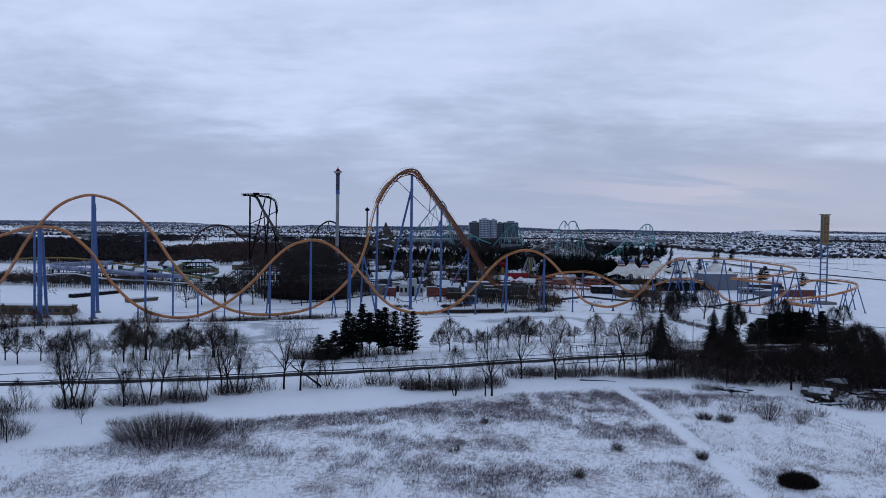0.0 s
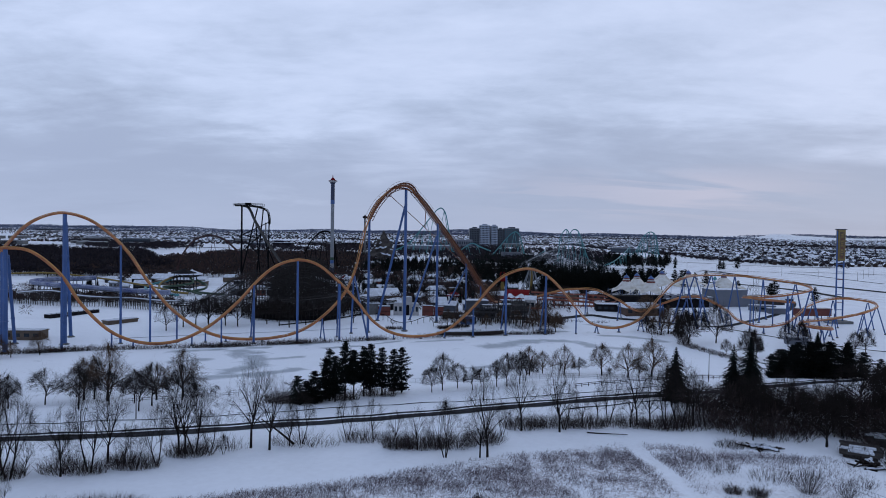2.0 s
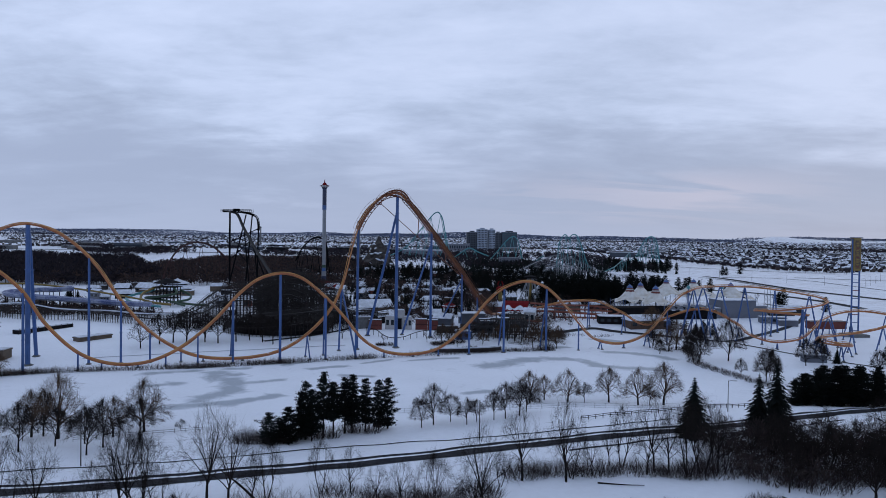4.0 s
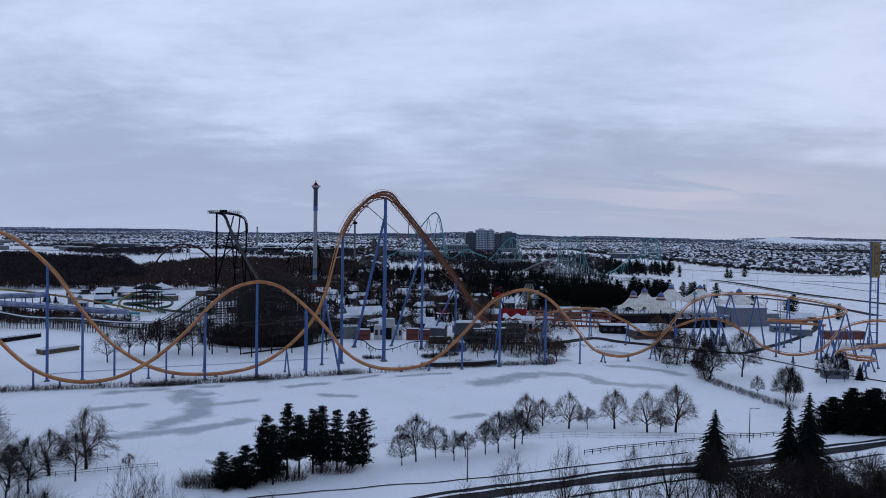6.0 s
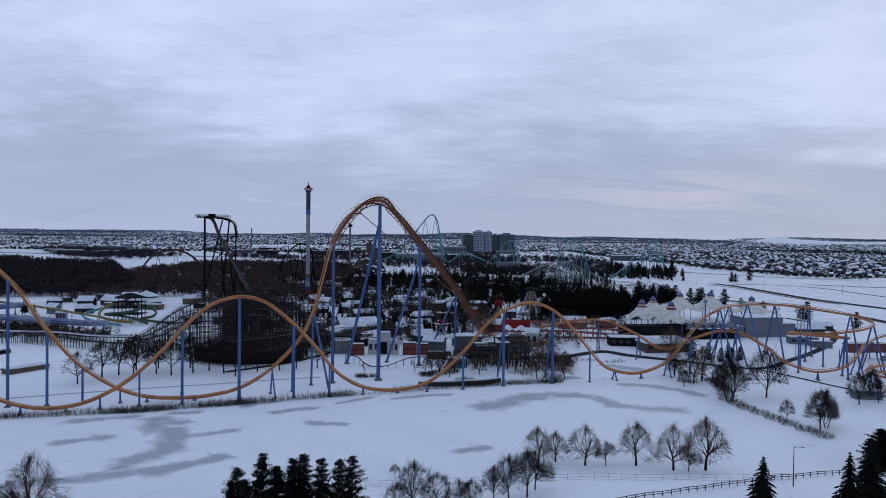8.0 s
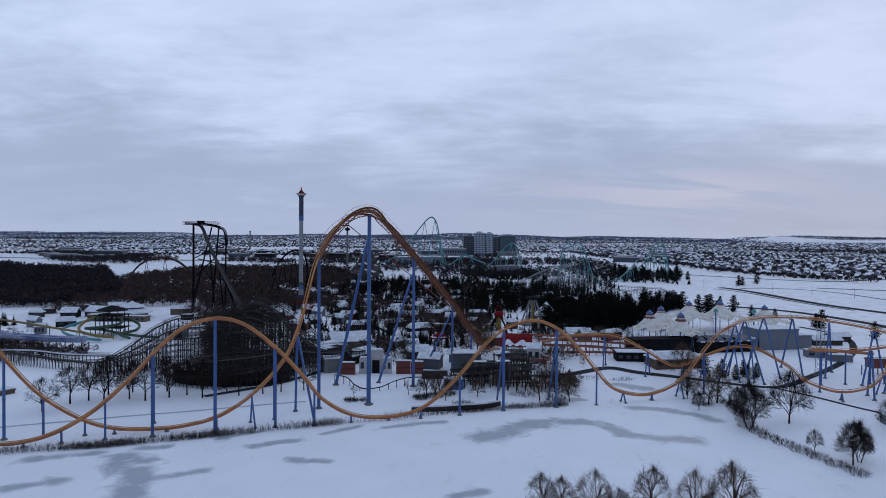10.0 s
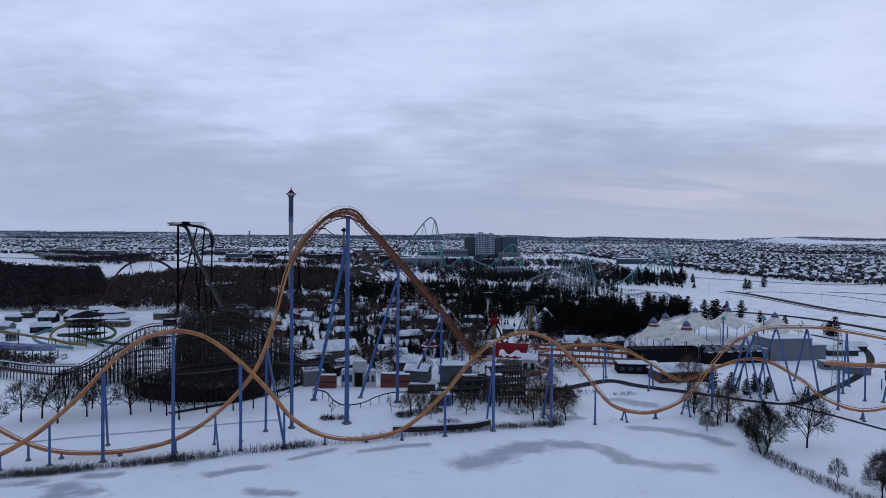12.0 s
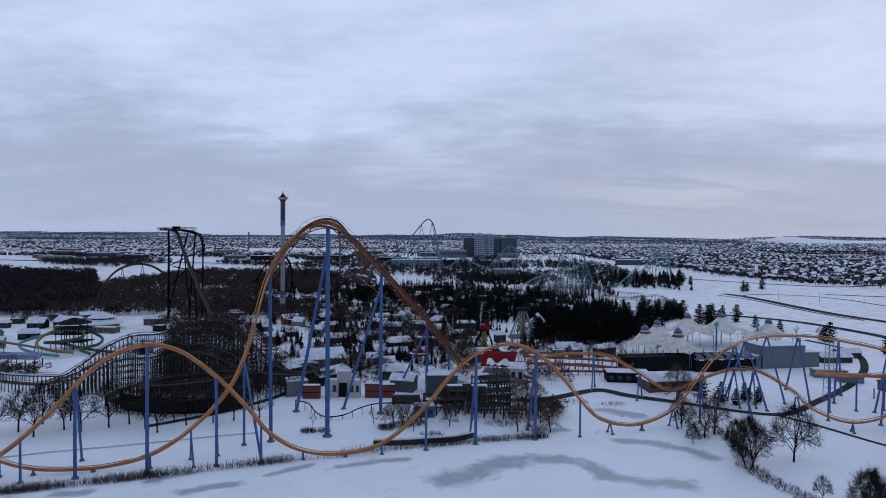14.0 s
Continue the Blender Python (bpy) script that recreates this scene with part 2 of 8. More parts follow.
def pond_snow():
    """Drifted snow on ice: bare grey ice where the attribute is high."""
    m = SNOW.copy()
    m.name = "snow_on_ice"
    t = m.node_tree
    bsdf = t.nodes["Principled BSDF"]
    base = bsdf.inputs["Base Color"].links[0].from_socket
    at, co, n = t.nodes.new("ShaderNodeAttribute"), t.nodes.new("ShaderNodeTexCoord"), t.nodes.new("ShaderNodeTexNoise")
    at.attribute_name = "bare_ice"
    n.inputs["Scale"].default_value, n.inputs["Detail"].default_value, n.inputs["Distortion"].default_value = 0.14, 6.0, 0.8
    t.links.new(co.outputs["Object"], n.inputs["Vector"])
    add = t.nodes.new("ShaderNodeMath")
    t.links.new(at.outputs["Fac"], add.inputs[0])
    t.links.new(n.outputs["Fac"], add.inputs[1])
    ramp = t.nodes.new("ShaderNodeValToRGB")
    ramp.color_ramp.elements[0].position, ramp.color_ramp.elements[1].position = 0.64, 1.02
    t.links.new(add.outputs[0], ramp.inputs[0])
    mix = t.nodes.new("ShaderNodeMix")
    mix.data_type = "RGBA"
    mix.inputs[7].default_value = (0.36, 0.405, 0.46, 1)
    t.links.new(ramp.outputs[0], mix.inputs[0])
    t.links.new(base, mix.inputs[6])
    t.links.new(mix.outputs[2], bsdf.inputs["Base Color"])
    rough = t.nodes.new("ShaderNodeMapRange")
    rough.inputs["To Min"].default_value, rough.inputs["To Max"].default_value = 0.75, 0.5
    t.links.new(ramp.outputs[0], rough.inputs[0])
    t.links.new(rough.outputs[0], bsdf.inputs["Roughness"])
    return m


FIELD_SNOW, POND_SNOW = covered_snow(), pond_snow()


# ---- mesh helpers ----
class Mesh:
    """Gathers vertices and faces for one mesh."""

    def __init__(self):
        self.v, self.f = [], []

    def add(self, verts, faces):
        n = len(self.v)
        self.v += [tuple(p) for p in verts]
        self.f += [tuple(n + i for i in face) for face in faces]
        return self

    def box(self, x0, y0, z0, x1, y1, z1):
        return self.add([(x, y, z) for z in (z0, z1) for y in (y0, y1) for x in (x0, x1)],
                        [(0, 2, 3, 1), (4, 5, 7, 6), (0, 1, 5, 4), (2, 6, 7, 3), (0, 4, 6, 2), (1, 3, 7, 5)])

    def bar(self, a, b, ra, rb=None, sides=4, caps=True, turn=0.0):
        a, b = Vector(a), Vector(b)
        rb = ra if rb is None else rb
        d = b - a
        if d.length < 1e-6:
            return self
        d.normalize()
        u = d.orthogonal() if abs(d.z) > 0.95 else d.cross(Vector((0, 0, 1)))
        u.normalize()
        w = d.cross(u)
        ring = [(math.cos(turn + 2 * math.pi * i / sides), math.sin(turn + 2 * math.pi * i / sides)) for i in range(sides)]
        verts = [a + (u * c + w * s) * ra for c, s in ring] + [b + (u * c + w * s) * rb for c, s in ring]
        faces = [(i, (i + 1) % sides, sides + (i + 1) % sides, sides + i) for i in range(sides)]
        if caps:
            faces += [tuple(range(sides))[::-1], tuple(range(sides, 2 * sides))]
        return self.add(verts, faces)

    def tube(self, points, radius, sides=6, closed=False):
        points = [Vector(p) for p in points]
        n = len(points)
        verts, last = [], None
        for i, p in enumerate(points):
            d = (points[(i + 1) % n] - points[i - 1]) if closed else points[min(i + 1, n - 1)] - points[max(i - 1, 0)]
            d.normalize()
            u = d.cross(Vector((0, 0, 1)))
            u = (u if u.length > 0.05 else (last or d.orthogonal())).normalized()
            last = u
            w = u.cross(d)
            r = radius(i / max(1, n - 1)) if callable(radius) else radius
            verts += [p + (u * math.cos(2 * math.pi * k / sides) + w * math.sin(2 * math.pi * k / sides)) * r for k in range(sides)]
        faces = [(i * sides + k, i * sides + (k + 1) % sides, ((i + 1) % n) * sides + (k + 1) % sides, ((i + 1) % n) * sides + k)
                 for i in range(n if closed else n - 1) for k in range(sides)]
        if not closed:
            faces += [tuple(range(sides))[::-1], tuple((n - 1) * sides + k for k in range(sides))]
        return self.add(verts, faces)

    def lathe(self, profile, sides=16, centre=(0, 0)):
        verts = [(centre[0] + r * math.cos(2 * math.pi * k / sides), centre[1] + r * math.sin(2 * math.pi * k / sides), z) for r, z in profile for k in range(sides)]
        n = len(profile)
        faces = [(i * sides + k, i * sides + (k + 1) % sides, (i + 1) * sides + (k + 1) % sides, (i + 1) * sides + k) for i in range(n - 1) for k in range(sides)]
        faces += [tuple(range(sides))[::-1], tuple((n - 1) * sides + k for k in range(sides))]
        return self.add(verts, faces)

    def data(self, name, mat, smooth=False):
        me = bpy.data.meshes.new(name)
        me.from_pydata(self.v, [], self.f)
        me.materials.append(mat)
        if smooth:
            me.polygons.foreach_set("use_smooth", [True] * len(me.polygons))
        return me


def part(name, mesh, mat, parent, label="", smooth=False, kind=""):
    ob = new(name, mesh.data(name, mat, smooth))
    ob.parent = parent
    return tagged(ob, label, kind=kind)


def thing(name, at, label, category, group="", turn=0.0):
    ob = new(name)
    ob.empty_display_size = 0.5
    ob.matrix_basis = pose(*at, 0, 0, turn)
    return tagged(ob, label, category, group)


def spline(points, step=1.0):
    """An even curve through the points."""
    P = [Vector(p) for p in points]
    P = [2 * P[0] - P[1], *P, 2 * P[-1] - P[-2]]
    fine = []
    for i in range(1, len(P) - 2):
        a, b, c, d = P[i - 1 : i + 3]
        t0, t1 = 0.0, (b - a).length ** 0.5
        t2 = t1 + (c - b).length ** 0.5
        t3 = t2 + (d - c).length ** 0.5
        n = max(4, int((c - b).length / 0.5))
        for k in range(n):
            t = t1 + (t2 - t1) * k / n
            a1 = (t1 - t) / (t1 - t0) * a + (t - t0) / (t1 - t0) * b
            a2 = (t2 - t) / (t2 - t1) * b + (t - t1) / (t2 - t1) * c
            a3 = (t3 - t) / (t3 - t2) * c + (t - t2) / (t3 - t2) * d
            b1 = (t2 - t) / (t2 - t0) * a1 + (t - t0) / (t2 - t0) * a2
            b2 = (t3 - t) / (t3 - t1) * a2 + (t - t1) / (t3 - t1) * a3
            fine.append((t2 - t) / (t2 - t1) * b1 + (t - t1) / (t2 - t1) * b2)
    fine.append(P[-2])
    even, left = [fine[0]], step
    for p, q in zip(fine, fine[1:]):
        d = (q - p).length
        while d >= left:
            p = p + (q - p) * (left / d)
            even.append(p.copy())
            d, left = (q - p).length, step
        left -= d
    return even


# ---- ground ----
POND = [(-250, -112), (-147, -75), (-118, -62), (-71, -50), (-43, -39), (-12, -26), (20, -13), (48, -4), (70, 2), (75, 20), (80, 40), (98, 46), (116, 32), (123, 8),
        (125, -12), (128, -42), (133, -66), (138, -82), (110, -87), (82, -90), (50, -92), (12, -106), (-35, -124), (-90, -142), (-250, -196)]


def smooth(a, b, v):
    u = np.clip((v - a) / (b - a), 0, 1)
    return u * u * (3 - 2 * u)


def pond_distance(x, y):
    """Metres outside the shore, 0 within it."""
    x, y = np.asarray(x, float), np.asarray(y, float)
    best, inside = np.full(x.shape, 1e9), np.zeros(x.shape, bool)
    for (ax, ay), (bx, by) in zip(POND, POND[1:] + POND[:1]):
        dx, dy = bx - ax, by - ay
        t = np.clip(((x - ax) * dx + (y - ay) * dy) / (dx * dx + dy * dy), 0, 1)
        best = np.minimum(best, np.hypot(x - ax - t * dx, y - ay - t * dy))
        cross = (ay > y) != (by > y)
        inside ^= cross & (x < (bx - ax) * (y - ay) / ((by - ay) or 1e-9) + ax)
    return np.where(inside, 0, best)


def ground_height(x, y):
    x, y = np.asarray(x, float), np.asarray(y, float)
    north = 0.7 + 2.3 * smooth(-25, 45, y - 0.28 * np.clip(x, -150, 250)) + 0.0165 * np.clip(y - 15, 0, 4400)
    land = north + (3.3 - north) * smooth(-95, -135, y - 0.25 * np.clip(x, -200, 60))
    z = land * smooth(0, 26, pond_distance(x, y))
    # far rolling hills and one smooth white mound
    far = smooth(2600, 4300, y)
    z = z + far * (7 * np.sin(x / 410 + 1.2) + 5 * np.sin(x / 173 + 0.4) + 3 * np.sin(x / 77) - 3)
    z = z + 30 * np.exp(-(((x - 1700) / 85) ** 2) - ((y - 3150) / 120) ** 2) + 20 * np.exp(-(((x - 1860) / 110) ** 2) - ((y - 3150) / 120) ** 2) + 10 * np.exp(-(((x - 2060) / 100) ** 2) - ((y - 3150) / 120) ** 2)
    bumps = 0.16 * np.sin(x / 3.1 + 1.3 * np.sin(y / 4.7)) * np.sin(y / 2.3 + np.sin(x / 5.9))
    return z + bumps * smooth(2, 12, pond_distance(x, y)) * (1 - smooth(-60, 0, y))


def brown_cover(x, y):
    """How far brown flecks the snow: 1 for dry grass in the meadow, 0 on the path and the clear strips, more again with
    distance to the north.
    """
    edge = np.interp(x, [-70, -50, -40, -31, -21, -11, 8, 18, 33, 46, 57, 68, 80, 95], [-236, -233, -231, -219, -213, -210.5, -203, -196, -189.5, -186, -181, -182, -185, -188])
    path = np.abs(x - np.interp(y, [-260, -238, -214, -198, -188, -170], [62.3, 62.1, 62.2, 61.6, 60.0, 59.4]))
    east = smooth(108, 88, x + 0.25 * (y + 200)) * (1 - 0.62 * smooth(63, 66, x) * smooth(-186, -196, y) * smooth(-238, -232, y))
    meadow = smooth(2, -3, y - edge) * smooth(1.3, 2.6, path) * east * smooth(-330, -270, y) * smooth(-54, -36, x)
    # beyond the meadow the snow only gets browner towards the north
    return np.maximum(meadow, 0.5 * smooth(60, 220, y) + 0.1 * smooth(0, 60, y))


def table(fn, x0, x1, y0, y1, step):
    """fn laid out on a grid, and a quick way to read it between the grid's points."""
    xs, ys = np.arange(x0, x1 + step, step), np.arange(y0, y1 + step, step)
    X, Y = np.meshgrid(xs, ys)
    rows = fn(X, Y).tolist()

    def read(x, y):
        u, v = (x - x0) / step, (y - y0) / step
        i, j = int(u), int(v)
        u, v = u - i, v - j
        a, c = rows[j], rows[j + 1]
        return (a[i] * (1 - u) + a[i + 1] * u) * (1 - v) + (c[i] * (1 - u) + c[i + 1] * u) * v

    return read


near_height = table(ground_height, -420, 460, -300, 560, 2.0)
far_height = table(ground_height, -4440, 4440, -920, 4700, 20.0)
near_stubble = table(brown_cover, -80, 120, -280, -160, 0.5)


def gz(x, y):
    return near_height(x, y) if -420 < x < 458 and -300 < y < 558 else far_height(x, y)


def steps(edges):
    out = []
    for a, b, d in edges:
        out += list(np.arange(a, b, d))
    return np.array(out + [edges[-1][1]])


def ground():
    xs = steps([(-4400, -1200, 160), (-1200, -400, 40), (-400, -160, 10), (-160, 200, 3), (200, 440, 10), (440, 1200, 40), (1200, 4400, 60)])
    ys = steps([(-900, -380, 40), (-380, -270, 6), (-270, -60, 2.6), (-60, 60, 4), (60, 400, 10), (400, 1200, 40), (1200, 4650, 60)])
    X, Y = np.meshgrid(xs, ys)
    Z = ground_height(X, Y)
    nx, ny = len(xs), len(ys)
    me = bpy.data.meshes.new("ground")
    idx = np.arange(nx * ny).reshape(ny, nx)
    quads = np.stack([idx[:-1, :-1], idx[:-1, 1:], idx[1:, 1:], idx[1:, :-1]], -1).reshape(-1, 4)
    me.from_pydata(np.stack([X, Y, Z], -1).reshape(-1, 3).tolist(), [], quads.tolist())
    me.polygons.foreach_set("use_smooth", [True] * len(me.polygons))
    cover = me.attributes.new("brown_cover", "FLOAT", "POINT")
    cover.data.foreach_set("value", brown_cover(X, Y).reshape(-1).astype(np.float32))
    me.materials.append(FIELD_SNOW)
    tagged(new("ground", me), "rolling ground under fresh white snow", "ground", kind="structure")


ground()


def ribbon(name, points, width, mat, label, category, lift=0.06, step=3.0):
    """A road or path that lies on the ground."""
    line = spline([(x, y, 0) for x, y in points], step)
    m = Mesh()
    rows = []
    for i, p in enumerate(line):
        d = (line[min(i + 1, len(line) - 1)] - line[max(i - 1, 0)]).normalized()
        s = Vector((-d.y, d.x, 0))
        row = []
        for k in (-0.5, -0.17, 0.17, 0.5):
            wob = 1 + 0.12 * noise.noise((p.x * 0.08, p.y * 0.08, k * 9))
            q = p + s * width * k * wob
            row.append((q.x, q.y, gz(q.x, q.y) + lift))
        rows.append(row)
    m.add([v for r in rows for v in r], [(i * 4 + k, i * 4 + k + 1, i * 4 + k + 5, i * 4 + k + 4) for i in range(len(rows) - 1) for k in range(3)])
    return tagged(new(name, m.data(name, mat)), label, category, kind="structure")




# ---- the orange hyper coaster ----
OUT_TRACK = [(54, 86, 7.5), (47, 75, 10), (31, 50, 33), (15, 22.5, 54.5), (5, 6.5, 67), (0.5, -0.6, 70.2), (-5, -5, 69.2), (-10.5, -8, 64), (-15.8, -11.5, 54.5), (-21.9, -17.4, 29.5), (-26, -20.5, 20),
             (-34.4, -26, 10.7), (-43.2, -30.1, 4.9), (-53.4, -32.5, 2.3), (-62.5, -34.6, 1.8), (-72.8, -36.9, 2.6), (-80.6, -38.6, 5.2), (-92.2, -41.1, 13.1), (-102, -43.4, 25), (-110.7, -45.2, 38.5), (-119, -47.3, 47.5),
             (-126.4, -48.8, 52.2), (-134.3, -50.6, 54.2), (-141, -52, 52.9), (-148, -53.7, 48.7), (-158.6, -56.2, 35.4), (-169, -58.6, 16.8), (-182, -62, 5), (-205, -72, 8), (-226, -90, 22), (-228, -108, 30),
             (-212, -112, 34), (-190, -96, 33), (-172, -81, 32), (-158.5, -74.6, 36.4), (-151.3, -71.6, 39.4), (-145.4, -69.4, 40.2), (-138.2, -66.7, 39.2), (-128.6, -63, 30.5), (-120.7, -60, 17.1), (-110.6, -56.2, 6.4), (-100.2, -52.3, 2.3),
             (-89.5, -48.3, 2.7), (-78.6, -44.1, 7.8), (-67.6, -40.4, 17.7), (-58.4, -37.7, 28.3), (-51.7, -35.8, 33.6), (-43.5, -33.5, 35.9), (-36, -31, 34.2), (-26.8, -27.7, 26.6), (-17.9, -25.1, 16.6), (-11.8, -23.5, 8.8),
             (-3.1, -21, 3.2), (8.9, -18.2, 1.7), (19.9, -15.5, 4.1), (32.5, -11.2, 14.3), (40.6, -8, 23.5), (48.1, -4.7, 29.1), (58.6, -1.5, 32.0), (67.7, 0.8, 29.1), (77.7, 3, 19.7), (82.8, 4.4, 13.4), (89.9, 7.4, 6.2), (98.3, 10.4, 3.2), (105.9, 12.7, 3.0),
             (117.5, 17, 6.9), (129.2, 22.4, 18), (136.4, 25.9, 24.3), (144, 29.8, 27.2), (156, 44, 27.6), (172, 55, 27.3), (188, 57, 26.5), (200, 48, 25.3), (206, 33, 24), (204, 20, 22.6), (196, 15, 20.9), (186, 17, 19.2), (178, 22, 17.9),
             (174, 28, 17.2), (178, 34, 16.6), (190, 37, 15.5), (206, 39, 14.2)]
LOW_TRACK = [(74, 80, 12), (90, 69, 17), (104, 62, 17.6), (115, 52, 13), (125, 43, 7.6), (136.5, 42, 12.4), (149.4, 43, 16), (159, 43, 15), (166.7, 33.3, 10), (168.5, 20, 6.2), (175, 11, 4.4), (187, 12, 6), (198, 20, 10), (208, 30, 13),
             (220, 37, 15.5), (231, 38, 16.5), (238, 28, 16), (234, 15, 14.8), (225, 8, 13), (213, 4, 11), (200, 1, 9.6), (190, -3, 8.9), (184, -9, 8.3), (186, -17, 7.8), (193, -17, 7.2), (198, -8, 6.6), (196, 4, 6.2), (203, 20, 6)]


def bank_frames(line):
    """Side and up at each point, leaning into the curves."""
    n, out = len(line), []
    for i in range(n):
        a, b = line[max(i - 6, 0)], line[min(i + 6, n - 1)]
        d = (line[min(i + 1, n - 1)] - line[max(i - 1, 0)]).normalized()
        flat_in, flat_out = (line[i] - a).to_2d(), (b - line[i]).to_2d()
        lean = 0.0
        if flat_in.length > 0.5 and flat_out.length > 0.5:
            lean = max(-1.1, min(1.1, 3.2 * flat_in.angle_signed(flat_out, 0.0) * 0.9))
        side = d.cross(Vector((0, 0, 1)))
        side = side.normalized() if side.length > 0.05 else Vector((1, 0, 0))
        upw = side.cross(d)
        out.append((d, (side * math.cos(lean) - upw * math.sin(lean)), (upw * math.cos(lean) + side * math.sin(lean))))
    return out


def steel_track(owner, name, points, spine_mat, rail_mat, spine_r=0.42, gauge=0.62, drop=0.62, rail_r=0.14, tie_every=2, spine_sides=4):
    line = spline(points, 1.25)
    frames = bank_frames(line)
    part("spine", Mesh().tube([p - u * drop for p, (d, s, u) in zip(line, frames)], spine_r, spine_sides), spine_mat, owner)
    for k in (-1, 1):
        part("rail", Mesh().tube([p + s * gauge * k for p, (d, s, u) in zip(line, frames)], rail_r, 5), rail_mat, owner)
    ties = Mesh()
    for p, (d, s, u) in list(zip(line, frames))[::tie_every]:
        for k in (-1, 1):
            ties.bar(p - u * drop, p + s * gauge * k, 0.09, 0.07, 3)
    part("tie_bracing", ties, spine_mat, owner, kind="stuff")
    return line


def nearest(line, x, y, z=None):
    return min(line, key=lambda p: (p.x - x) ** 2 + (p.y - y) ** 2 + (0 if z is None else (p.z - z) ** 2))


def column(owner, foot, head, r=0.42, mat=None, name="support_column", base=True):
    mat = mat or BLUE
    m = Mesh()
    d = (Vector(head) - Vector(foot))
    m.bar(foot, head, r, r * 0.86, 8)
    n = int(d.length // 12)
    for k in range(1, n + 1):
        p = Vector(foot) + d * (k * 12 / d.length)
        e = d.normalized() * 0.12
        m.bar(p - e, p + e, r * 1.22, r * 1.22, 8)
    col = part(name, m, mat, owner, smooth=False)
    if base:
        f = Mesh().lathe([(r * 2.1, foot[2] - 0.8), (r * 2.1, foot[2] + 0.22), (r * 1.5, foot[2] + 0.3), (r * 1.4, foot[2] + 0.55)], 10, (foot[0], foot[1]))
        part("footing", f, CONCRETE, col)
    return col


hyper = thing("roller_coaster", (0, 0, 0), "tall orange steel hyper coaster on blue columns beside the frozen pond", "roller coaster")
out_line = steel_track(hyper, "out", OUT_TRACK, ORANGE, AMBER)
low_line = steel_track(hyper, "low", LOW_TRACK, ORANGE, AMBER)


def post(x, y, z_near=None, r=0.45, line=None, lean=(0, 0)):
    """An upright column from the ground to the track above."""
    p = nearest(line or out_line, x, y, z_near)
    column(hyper, (p.x + lean[0], p.y + lean[1], gz(p.x + lean[0], p.y + lean[1])), (p.x, p.y, p.z - 1.0), r)


def aframe(x, y, z_near=None, spread=5.0, r=0.38, line=None, angle=None):
    L = line or out_line
    p = nearest(L, x, y, z_near)
    i = L.index(p)
    d = (L[min(i + 2, len(L) - 1)] - L[max(i - 2, 0)]).to_2d().normalized()
    s = Vector((-d.y, d.x)) if angle is None else Vector((math.cos(radians(angle)), math.sin(radians(angle))))
    for k in (-1, 1):
        fx, fy = p.x + s.x * spread * k, p.y + s.y * spread * k
        column(hyper, (fx, fy, gz(fx, fy)), (p.x + s.x * 0.3 * k, p.y + s.y * 0.3 * k, p.z - 1.0), r)


# lift hill: upright columns, each with a raking leg
for x, y, z, r, leg in ((0.2, -0.2, 69, 0.78, (-15.5, 24)), (15, 22.5, 54, 0.62, (-14, 4.5)), (31, 50, 33, 0.52, (-12, 3)), (40, 64, 20, 0.42, None)):
    p = nearest(out_line, x, y, z)
    column(hyper, (p.x, p.y, gz(p.x, p.y)), (p.x, p.y, p.z - 1.1), r)
    if leg:
        fx, fy = p.x + leg[0], p.y + leg[1]
        column(hyper, (fx, fy, gz(fx, fy)), (p.x - 0.4, p.y + 0.3, p.z * 0.86), r * 0.8)
# first drop and valley
column(hyper, (-16.3, -6.8, gz(-16.3, -6.8)), (-15.7, -10.6, 53.5), 0.6)
column(hyper, (-23.6, -10.6, gz(-23.6, -10.6)), (-21.7, -17, 29), 0.42)
column(hyper, (-14.1, -25.0, gz(-14.1, -25.0)), (-21.3, -17.8, 28), 0.42)
column(hyper, (-35.5, -23.0, gz(-35.5, -23)), (-34.2, -25.8, 9.6), 0.3)
column(hyper, (-32.4, -28.6, gz(-32.4, -28.6)), (-34.2, -26.2, 9.6), 0.3)
for x, y in ((-43.2, -30.1), (-58, -33.6), (-73, -37), (-82, -39)):
    post(x, y, 3, 0.35)
# second hill
post(-92.2, -41.1, 13, 0.4)
post(-102.5, -43.4, 25, 0.45)
post(-113.5, -46, 42, 0.5)
post(-134.3, -50.6, 54, 0.95)
column(hyper, (-139.0, -36.8, gz(-139.0, -36.8)), (-133.9, -49.8, 50), 0.72)
post(-156, -55.6, 38, 0.5)
post(-169, -58.6, 16, 0.45)
for x, y, z in ((-190, -65, 5), (-218, -82, 16), (-224, -112, 32), (-190, -96, 33), (-170, -80, 32)):
    post(x, y, z, 0.5)
# return hills
post(-145.4, -69.4, 40, 0.95)
column(hyper, (-152.5, -53.0, gz(-152.5, -53.0)), (-145.2, -68.6, 37), 0.66)
post(-128.6, -63, 30, 0.5)
for x, y, z in ((-112, -57, 7), (-104, -54, 3), (-93, -50, 2.4), (-84, -46, 5), (-73.4, -42.6, 12.5)):
    post(x, y, z, 0.36)
post(-60.5, -38.3, 26, 0.5)
column(hyper, (-65.5, -26.2, gz(-65.5, -26.2)), (-60.8, -37.6, 24), 0.36)
post(-43.4, -33.4, 36, 0.55)
post(-26.6, -27.7, 26, 0.46)
column(hyper, (-28.7, -19.6, gz(-28.7, -19.6)), (-26.9, -27, 25), 0.34)
post(-14.5, -24.3, 12, 0.4)
for x, y in ((-2.8, -21), (9, -18.2), (20, -15.5)):
    post(x, y, 2, 0.34)
post(32.6, -11.3, 14, 0.42)
post(48.3, -4.6, 29, 0.5)
